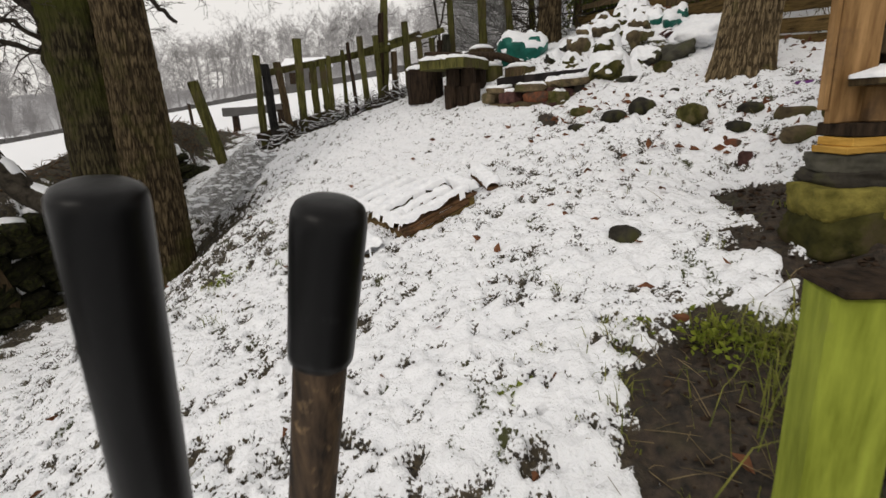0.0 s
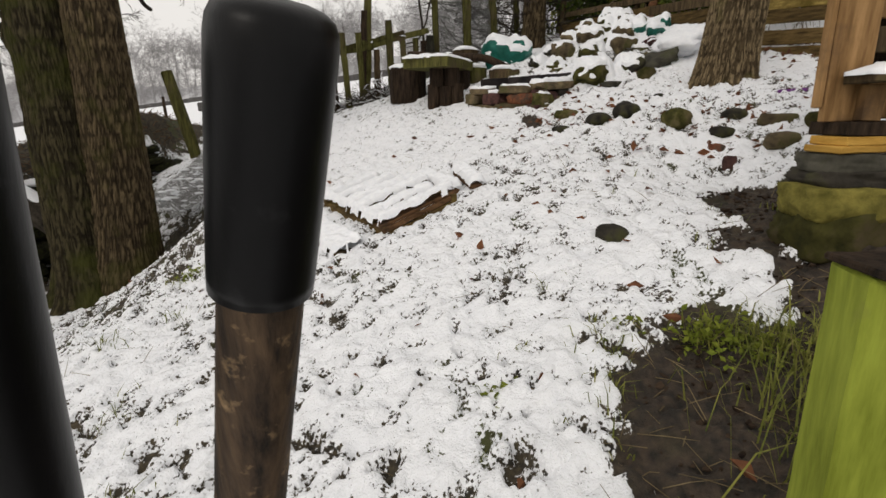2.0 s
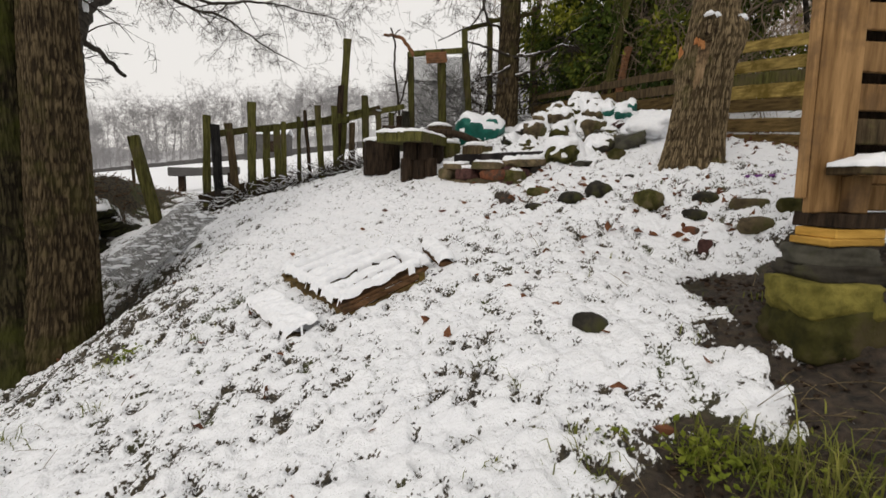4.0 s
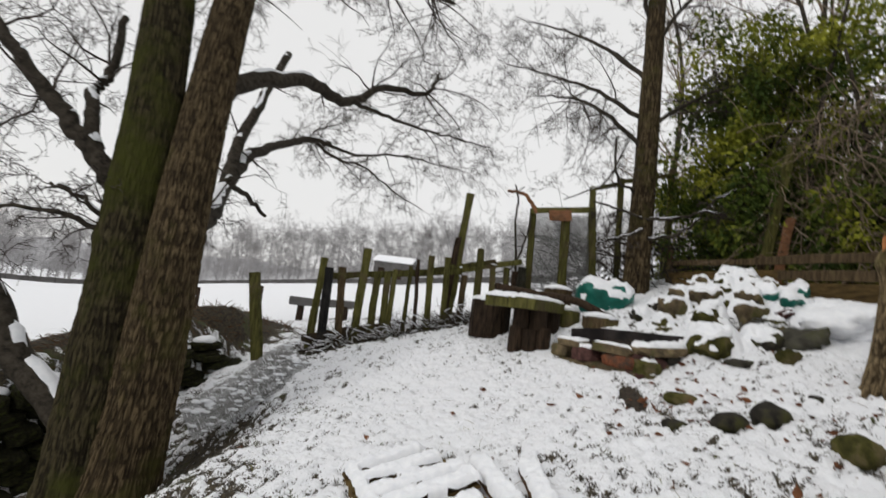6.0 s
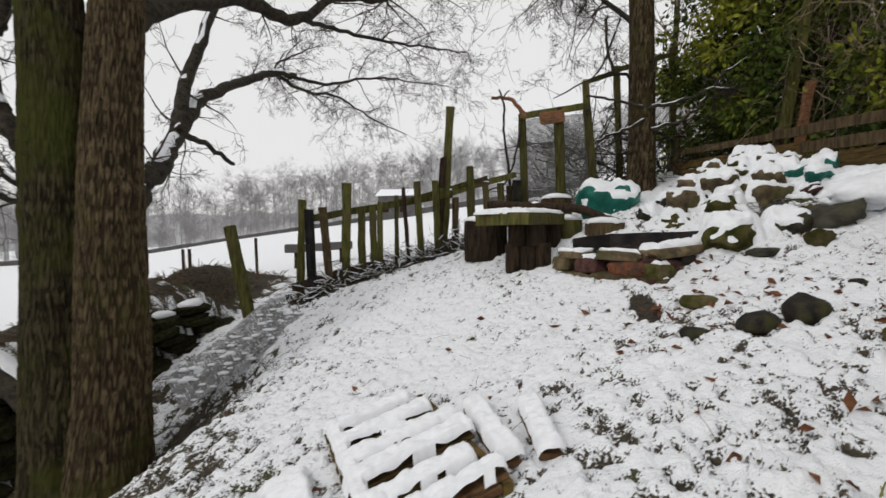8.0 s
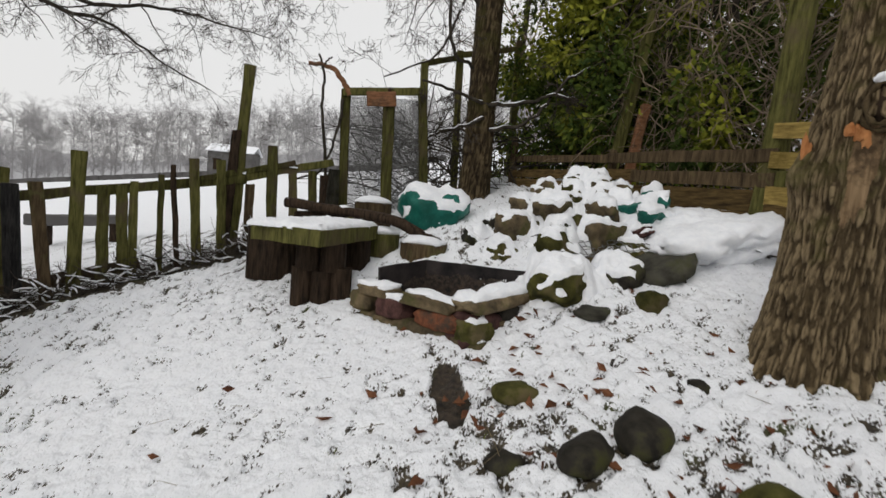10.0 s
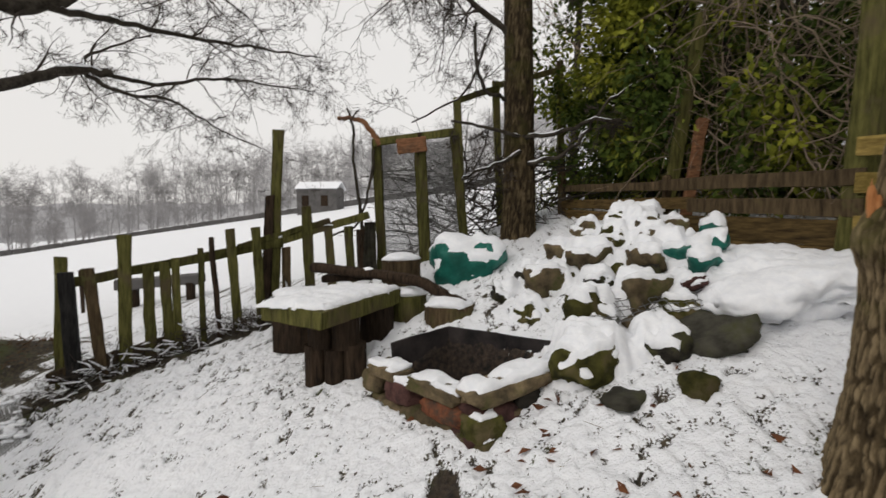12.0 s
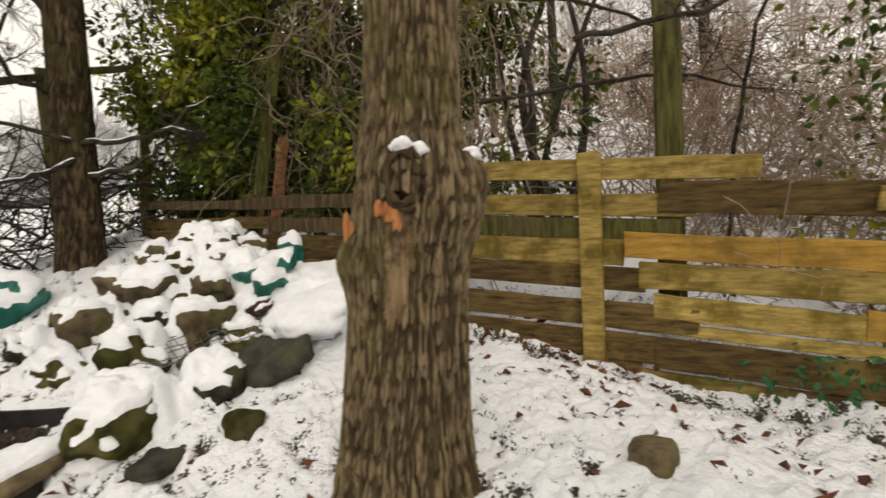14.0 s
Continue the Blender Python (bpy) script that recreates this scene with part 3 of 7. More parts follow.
def make_ground():
    xs, ys = spaced(-2.9, 3.9, 0.0125, 260), spaced(0.5, 6.9, 0.0125, 260)
    X, Y = np.meshgrid(xs, ys)
    bare, mud = bare_amount(X, Y)
    near = 1 - step(np.hypot(X - 0.3, Y - 4.0), 5.5, 9)
    wx, wy = 0.02 * (vn(X * 23, Y * 23, 90) - 0.5), 0.02 * (vn(X * 23, Y * 23, 91) - 0.5)
    big, small = puffs(X + wx, Y + wy, 0.062, 11), puffs(X + wx, Y + wy, 0.034, 17)
    speck = vn(X * 14, Y * 14, 3) * 0.30 + vn(X * 28, Y * 28, 5) * 0.28 + vn(X * 46, Y * 46, 8) * 0.16 + 0.17 * (1 - big) + 0.23 * (1 - small)
    patch = fbm(X * 2.2, Y * 2.2, 12, 3)
    loose = bare * 0.95 + 0.24 * (patch - 0.5) + 1.25 * (speck - 0.41)
    loose = np.where(near > 0.02, loose, bare + 0.30 * (patch - 0.5))
    hole = step(loose, 0.22, 0.40)
    calm = np.exp(-(((X + 0.1) / 1.1) ** 2 + ((Y - 5.5) / 1.0) ** 2))
    lump = 0.050 * (fbm(X * 11, Y * 11, 40, 2) - 0.5) + 0.034 * (big - 0.6) + 0.018 * (small - 0.6) + 0.012 * (vn(X * 40, Y * 40, 44) - 0.5)
    lump = lump * (1 - 0.45 * calm)
    soil = 0.05 * (fbm(X * 6, Y * 6, 50, 3) - 0.5) + 0.020 * (vn(X * 30, Y * 30, 52) - 0.5) + 0.045 * (puffs(X, Y, 0.06, 53) - 0.6) * step(vn(X * 9, Y * 9, 54), 0.35, 0.5) + 0.016 * (puffs(X, Y, 0.03, 55) - 0.6)
    roll = 0.10 * (fbm(X * 0.7, Y * 0.7, 60, 2) - 0.5) * near
    Z = ground_z(X, Y) + roll + near * ((1 - hole) * (0.024 + lump) + hole * (soil - 0.008))
    far = step(np.hypot(X, Y - 4), 10, 40)
    Z = Z + far * 1.2 * (fbm(X * 0.03, Y * 0.03, 70, 3) - 0.5)
    ny, nx = X.shape
    me = bpy.data.meshes.new("ground")
    idx = np.arange(nx * ny).reshape(ny, nx)
    F = np.stack([idx[:-1, :-1], idx[:-1, 1:], idx[1:, 1:], idx[1:, :-1]], -1).reshape(-1, 4)
    me.vertices.add(nx * ny)
    me.vertices.foreach_set("co", np.stack([X, Y, Z], -1).ravel())
    me.loops.add(F.size)
    me.loops.foreach_set("vertex_index", F.ravel())
    me.polygons.add(len(F))
    me.polygons.foreach_set("loop_start", np.arange(0, F.size, 4))
    me.update(calc_edges=True)
    for name, data in (("bare", loose), ("mud", mud)):
        a = me.attributes.new(name, "FLOAT", "POINT")
        a.data.foreach_set("value", data.ravel())
    return me


def ground_material():
    m = bpy.data.materials.new("snowy_ground")
    m.use_nodes = True
    nt = m.node_tree
    b = nt.nodes["Principled BSDF"]
    tc = nt.nodes.new("ShaderNodeTexCoord")

    def nz(s, detail=4):
        n = nt.nodes.new("ShaderNodeTexNoise")
        n.inputs["Scale"].default_value, n.inputs["Detail"].default_value = s, detail
        nt.links.new(tc.outputs["Object"], n.inputs["Vector"])
        return n.outputs["Fac"]

    def rng(v, a, c, lo=0.0, hi=1.0):
        r = nt.nodes.new("ShaderNodeMapRange")
        for k, x in zip(("From Min", "From Max", "To Min", "To Max"), (a, c, lo, hi)):
            r.inputs[k].default_value = x
        nt.links.new(v, r.inputs["Value"])
        return r.outputs[0]

    def mix(fac, a, c):
        x = nt.nodes.new("ShaderNodeMix")
        x.data_type = "RGBA"
        nt.links.new(fac, x.inputs[0])
        for sock, v in ((x.inputs[6], a), (x.inputs[7], c)):
            if isinstance(v, tuple):
                sock.default_value = (*v, 1)
            else:
                nt.links.new(v, sock)
        return x.outputs[2]

    def math_node(op, a, c):
        x = nt.nodes.new("ShaderNodeMath")
        x.operation = op
        for sock, v in zip(x.inputs, (a, c)):
            if isinstance(v, float):
                sock.default_value = v
            else:
                nt.links.new(v, sock)
        return x.outputs[0]

    bare = nt.nodes.new("ShaderNodeAttribute")
    bare.attribute_name = "bare"
    mud = nt.nodes.new("ShaderNodeAttribute")
    mud.attribute_name = "mud"
    fac = rng(math_node("ADD", bare.outputs["Fac"], rng(nz(75, 4), 0.3, 0.7, -0.17, 0.17)), 0.29, 0.36)
    snow = mix(nz(9), (0.80, 0.82, 0.86), (0.90, 0.91, 0.93))
    turf = mix(rng(nz(38, 5), 0.35, 0.65), (0.014, 0.011, 0.007), (0.075, 0.058, 0.032))
    turf = mix(rng(nz(3.2), 0.56, 0.66), turf, (0.055, 0.062, 0.017))
    earth = mix(rng(nz(30, 6), 0.35, 0.68), (0.005, 0.0035, 0.0025), (0.058, 0.038, 0.025))
    soil = mix(mud.outputs["Fac"], turf, earth)
    nt.links.new(mix(fac, snow, soil), b.inputs["Base Color"])
    nt.links.new(rng(fac, 0, 1, 0.7, 0.88), b.inputs["Roughness"])
    bp = nt.nodes.new("ShaderNodeBump")
    bp.inputs["Strength"].default_value, bp.inputs["Distance"].default_value = 0.85, 0.014
    nt.links.new(math_node("ADD", math_node("ADD", nz(60, 5), math_node("MULTIPLY", nz(160, 2), 0.4)), math_node("MULTIPLY", nz(32, 2), 0.8)), bp.inputs["Height"])
    nt.links.new(bp.outputs[0], b.inputs["Normal"])
    return m


ground = link("ground", make_ground(), ground_material(), soft=True)
tagged(ground, "sloping garden ground under thin patchy snow with mud", "ground", kind="structure")


# ---- large trees ----
def snow_on(tub, pts, radii, lift=0.55, size=0.72, chance=0.75, rng=random):
    """Snow lying along the upper side of a limb, in broken runs."""
    run_p, run_r = [], []
    for p, r in zip(pts, radii):
        if rng.random() < chance:
            run_p.append(p + Vector((0, 0, r * lift)))
            run_r.append(r * size * rng.uniform(0.8, 1.1))
        else:
            if len(run_p) > 1:
                tub.add(run_p, [run_r[0] * 0.3] + run_r[1:-1] + [run_r[-1] * 0.3] if len(run_r) > 2 else run_r, 7)
            run_p, run_r = [], []
    if len(run_p) > 2:
        tub.add(run_p, [run_r[0] * 0.3] + run_r[1:-1] + [run_r[-1] * 0.3], 7)


def limb(owner, pts, r0, r1, rng, twigs=0, twig_len=0.7, snow=True, droop=0.2, mat=LIMB, depth=3, steps=6, start=0.25, fine=0.0022, wob=0.02):
    """A limb as a part of its tree, with snow and twigs as sub-parts."""
    c = bend(pts, steps)
    c = [p + Vector((rng.uniform(-wob, wob), rng.uniform(-wob, wob), rng.uniform(-wob, wob))) * (i > 0) for i, p in enumerate(c)]
    rad = taper(len(c), r0, r1)
    t = Tubes()
    t.add(c, rad, 10)
    ob = t.part("limb", mat, owner)
    if snow:
        s = Tubes()
        snow_on(s, c, rad, rng=rng, chance=0.8)
        if s.v:
            s.part("snow", SNOW, ob, "thin line of snow")
    if twigs:
        w = Tubes()
        for _ in range(int(twigs * 0.62)):
            i = rng.randint(int(start * len(c)), len(c) - 1)
            along = (c[min(i + 1, len(c) - 1)] - c[max(i - 1, 0)]).normalized()
            side = Vector((rng.gauss(0, 1), rng.gauss(0, 0.8), rng.gauss(-0.15, 0.8)))
            d = (along * 0.6 + side.normalized()).normalized()
            grow(w, c[i], d, twig_len * rng.uniform(0.5, 1.25), max(fine, min(0.014, rad[i] * 0.5)), depth, rng, droop=droop, fine=fine)
        w.part("branchwork", TWIG, ob)
    return c


def left_oak():
    rng = random.Random(11)
    o = Vector((-2.98, 4.70, gz(-2.98, 4.7) - 0.15))
    tree = thing("oak_tree", o, "twin-stemmed bare oak with mossy dark bark and snowy limbs", "tree")
    z = o.z
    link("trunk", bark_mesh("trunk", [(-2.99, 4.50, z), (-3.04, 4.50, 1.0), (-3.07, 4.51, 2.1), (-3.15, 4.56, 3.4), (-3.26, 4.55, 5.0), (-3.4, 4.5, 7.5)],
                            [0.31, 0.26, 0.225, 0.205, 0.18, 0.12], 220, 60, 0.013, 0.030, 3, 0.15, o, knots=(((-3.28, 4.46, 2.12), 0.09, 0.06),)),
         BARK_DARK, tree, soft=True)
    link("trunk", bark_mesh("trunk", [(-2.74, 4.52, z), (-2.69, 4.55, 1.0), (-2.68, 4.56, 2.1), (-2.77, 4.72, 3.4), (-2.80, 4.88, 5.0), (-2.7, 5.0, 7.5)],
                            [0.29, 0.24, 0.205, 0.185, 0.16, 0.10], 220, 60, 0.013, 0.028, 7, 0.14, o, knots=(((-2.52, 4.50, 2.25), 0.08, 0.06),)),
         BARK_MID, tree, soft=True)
    # the long limb that reaches over the fence
    limb(tree, [(-2.70, 4.62, 2.0), (-2.84, 4.95, 2.28), (-2.95, 5.1, 2.40), (-3.18, 5.6, 2.61), (-3.63, 6.4, 3.07), (-3.89, 6.9, 3.79), (-4.04, 7.4, 4.55), (-4.2, 8.2, 5.8)], 0.125, 0.06, rng, 12, 1.0)
    limb(tree, [(-3.63, 6.4, 3.07), (-3.92, 7.2, 3.69), (-4.16, 8.3, 4.23), (-4.27, 9.5, 4.78), (-4.05, 10.0, 4.88)], 0.09, 0.055, rng, 14, 1.0, start=0.55)
    limb(tree, [(-4.05, 10.0, 4.88), (-3.61, 10.4, 4.84), (-2.83, 10.6, 4.97), (-2.25, 10.8, 4.95), (-1.34, 11.0, 4.82)], 0.036, 0.007, rng, 28, 1.0, droop=0.3)
    limb(tree, [(-4.19, 9.7, 4.79), (-3.84, 10.0, 4.59), (-3.4, 10.4, 4.59), (-2.73, 10.6, 4.16), (-2.15, 10.8, 3.89)], 0.034, 0.007, rng, 24, 0.9, droop=0.3)
    limb(tree, [(-4.2, 9.6, 4.8), (-4.4, 10.1, 5.2), (-3.9, 10.7, 5.7)], 0.034, 0.009, rng, 22, 0.9)
    limb(tree, [(-3.69, 6.5, 3.12), (-3.8, 7.1, 3.11), (-3.86, 7.8, 2.96)], 0.04, 0.026, rng, 0, snow=False)
    # upper limb
    limb(tree, [(-2.80, 4.78, 3.5), (-2.77, 5.2, 3.87), (-2.67, 6.2, 4.38), (-2.5, 7.0, 4.49), (-2.25, 7.6, 5.02), (-1.78, 8.2, 5.23), (-1.67, 8.6, 5.79)], 0.105, 0.024, rng, 24, 1.0, start=0.4)
    limb(tree, [(-2.42, 7.1, 4.54), (-2.27, 7.8, 4.69), (-1.77, 8.4, 4.73), (-1.22, 8.8, 4.75), (-0.71, 9.2, 4.76)], 0.034, 0.006, rng, 26, 0.9, droop=0.3)
    # limbs over the wall
    limb(tree, [(-3.3, 4.65, 0.5), (-3.54, 4.65, 0.70), (-4.05, 4.55, 1.18), (-4.33, 4.45, 1.73), (-4.44, 4.35, 2.17), (-4.46, 4.25, 2.73), (-4.54, 4.15, 3.25), (-4.71, 4.1, 3.57), (-5.1, 3.9, 4.6)], 0.135, 0.055, rng, 12, 0.9, start=0.5)
    limb(tree, [(-4.47, 4.35, 2.34), (-4.7, 4.15, 2.40), (-5.4, 3.9, 2.55)], 0.06, 0.024, rng, 10, 0.8)
    limb(tree, [(-4.46, 4.25, 2.78), (-4.71, 4.15, 2.91), (-5.5, 3.9, 3.05)], 0.055, 0.02, rng, 10, 0.8)
    limb(tree, [(-4.52, 4.3, 2.45), (-4.76, 4.15, 2.21), (-5.2, 3.95, 1.8)], 0.05, 0.02, rng, 10, 0.7)
    limb(tree, [(-4.36, 4.45, 1.62), (-4.5, 4.25, 1.58), (-4.66, 4.1, 1.58)], 0.04, 0.03, rng, 4, 0.5)
    limb(tree, [(-3.2, 4.62, 2.35), (-3.42, 4.65, 2.56), (-3.67, 4.55, 2.88), (-3.92, 4.45, 3.15), (-4.23, 4.35, 3.47), (-4.6, 4.2, 3.9), (-5.1, 3.9, 4.6)], 0.105, 0.04, rng, 14, 1.0)
    limb(tree, [(-3.66, 4.57, 2.86), (-3.84, 4.65, 3.23), (-3.98, 4.75, 3.49), (-3.95, 4.85, 3.72), (-4.1, 5.0, 4.4)], 0.07, 0.035, rng, 9, 0.9)
    limb(tree, [(-3.3, 4.6, 2.2), (-3.45, 4.45, 2.40), (-3.76, 4.35, 2.51)], 0.03, 0.013, rng, 12, 0.45)
    limb(tree, [(-3.3, 4.6, 2.15), (-3.64, 4.35, 2.30), (-3.95, 4.05, 2.21)], 0.03, 0.01, rng, 8, 0.55)
    limb(tree, [(-3.2, 4.55, 4.3), (-3.8, 5.4, 5.2), (-4.4, 6.6, 5.9), (-4.9, 7.6, 6.5)], 0.09, 0.025, rng, 28, 1.1)
    limb(tree, [(-2.8, 4.9, 4.6), (-2.3, 5.8, 5.5), (-1.9, 6.8, 6.1), (-1.4, 7.8, 6.5)], 0.08, 0.025, rng, 26, 1.1)
    return tree


def right_oak():
    o = Vector((2.64, 4.60, gz(2.64, 4.6) - 0.12))
    tree = thing("oak_tree", o, "thick bare oak trunk with ridged bark and a torn pale scar", "tree")
    z = o.z
    turn = radians(226)
    me, torn = bark_mesh("trunk", [(2.58, 4.62, z), (2.61, 4.60, 2.2), (2.645, 4.58, 2.75), (2.67, 4.57, 3.2), (2.69, 4.56, 3.9), (2.72, 4.55, 5.0), (2.78, 4.55, 7.0)],
                         [0.235, 0.212, 0.20, 0.168, 0.158, 0.148, 0.12], 360, 90, 0.013, 0.024, 21, 0.10, o,
                         knots=(((2.54, 4.44, 2.90), 0.11, 0.035), ((2.80, 4.44, 2.90), 0.10, 0.07), ((2.78, 4.44, 2.76), 0.12, 0.05), ((2.42, 4.68, 2.62), 0.10, 0.05)), scar=(turn, 0.27, 2.36, 2.86))
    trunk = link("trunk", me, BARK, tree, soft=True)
    link("scar", torn, RAW, trunk, "pale torn strip of bare wood", True)
    rng = random.Random(5)
    for (x, y, zz, h, w) in ((2.485, 4.465, 2.775, 0.085, 0.07), (2.44, 4.65, 2.70, 0.12, 0.05), (2.44, 4.66, 2.60, 0.13, 0.035)):
        bm = bmesh.new()
        for k in range(5):
            j = rng.uniform(-0.4, 0.4) * w
            one = rock_bm((w * rng.uniform(0.25, 0.5), w * 0.5, h * rng.uniform(0.5, 1.0)), k + int(h * 900), 0.8, 2, 0.3)
            bmesh.ops.translate(one, verts=one.verts, vec=(x + 0.72 * j, y - 0.69 * j, zz + rng.uniform(-0.25, 0.25) * h))
            merge(bm, one)
        part("splinter", bm, ORANGE_RAW, trunk, "fresh orange broken splinter")
    # the hollow of a lost limb, rimmed by a callus
    cx, cy, cz = 2.508, 4.405, 2.885
    ring = Tubes()
    for k0 in (0.0, 1.0):
        rr = 1 + 0.28 * k0
        pts = [(cx + 0.72 * 0.050 * rr * math.cos(a) + 0.012 * k0, cy - 0.69 * 0.050 * rr * math.cos(a) + 0.012 * k0, cz + 0.078 * rr * math.sin(a)) for a in [2 * math.pi * i / 24 for i in range(25)]]
        ring.add(pts, [0.010 + 0.005 * math.sin(i * 1.7 + k0) for i in range(25)], 8)
    ring.part("callus", BARK, trunk)
    # no hole is cut: a dark lump gives the hollow its darkness
    bm = rock_bm((0.085, 0.085, 0.145), 3, 0.3)
    bmesh.ops.translate(bm, verts=bm.verts, vec=(cx + 0.028, cy + 0.028, cz))
    part("hollow", bm, WOOD_DARK, trunk, "dark lump in place of the open hollow", True)
    for i, (x, y, s, zz) in enumerate(((2.525, 4.42, 0.085, 2.985), (2.57, 4.39, 0.06, 2.975), (2.79, 4.42, 0.09, 2.975), (2.81, 4.45, 0.06, 2.95))):
        bm = rock_bm((s, s * 0.8, 0.05), 40 + i, 0.55)
        bmesh.ops.translate(bm, verts=bm.verts, vec=(x, y, zz))
        part("snow", bm, SNOW, trunk, "small pad of snow", True)
    limb(tree, [(2.78, 4.55, 5.2), (3.3, 5.0, 6.0), (3.7, 5.6, 6.6)], 0.07, 0.02, rng, 10, 0.9)
    return tree


def back_tree():
    rng = random.Random(23)
    o = Vector((1.70, 8.6, gz(1.7, 8.6) - 0.35))
    tree = thing("ash_tree", o, "straight bare tree with dark bark beside the wire gate", "tree")
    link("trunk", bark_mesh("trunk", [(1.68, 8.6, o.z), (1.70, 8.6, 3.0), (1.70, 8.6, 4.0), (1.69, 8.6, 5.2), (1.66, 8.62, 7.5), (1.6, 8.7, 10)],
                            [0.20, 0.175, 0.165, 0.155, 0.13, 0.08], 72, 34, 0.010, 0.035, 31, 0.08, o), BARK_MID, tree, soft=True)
    # low, crooked, snowy side branches
    limb(tree, [(1.75, 8.45, 3.62), (1.3, 8.35, 3.70), (0.95, 8.3, 3.78)], 0.022, 0.012, rng, 5, 0.4)
    limb(tree, [(1.75, 8.45, 3.6), (2.1, 8.2, 3.62), (2.5, 8.1, 3.72), (2.8, 8.0, 3.60)], 0.026, 0.012, rng, 6, 0.45)
    limb(tree, [(1.72, 8.45, 3.45), (1.4, 8.3, 3.30), (1.05, 8.3, 3.15)], 0.024, 0.012, rng, 5, 0.45)
    limb(tree, [(1.75, 8.5, 3.3), (2.2, 8.2, 3.45), (2.5, 8.1, 3.85), (2.9, 8.0, 4.1)], 0.024, 0.01, rng, 6, 0.5)
    limb(tree, [(1.65, 8.55, 4.0), (1.27, 8.4, 4.2), (1.22, 8.38, 4.83)], 0.022, 0.018, rng, 3, 0.5, snow=False)
    limb(tree, [(1.39, 8.4, 4.77), (1.1, 8.35, 4.1), (0.53, 8.3, 3.76)], 0.016, 0.008, rng, 8, 0.5)
    # crown to the side and overhead
    for pts in (((1.6, 8.6, 5.2), (0.9, 8.6, 5.6), (0.2, 8.7, 5.9), (-0.6, 8.8, 6.1)), ((1.65, 8.6, 4.7), (1.1, 8.4, 5.1), (0.5, 8.3, 5.35), (-0.1, 8.2, 5.3)),
                ((1.65, 8.6, 5.8), (1.0, 8.9, 6.5), (0.3, 9.2, 7.0), (-0.5, 9.4, 7.3)), ((1.65, 8.6, 6.4), (2.2, 8.4, 7.2), (2.7, 8.3, 7.8)),
                ((1.65, 8.6, 5.0), (2.3, 8.4, 5.5), (2.9, 8.3, 5.7)), ((1.6, 8.7, 6.8), (1.2, 8.2, 7.8), (0.6, 7.8, 8.4))):
        limb(tree, pts, 0.04, 0.008, rng, 26, 1.0, snow=False, droop=0.15)
    return tree


left_oak()
right_oak()
back_tree()


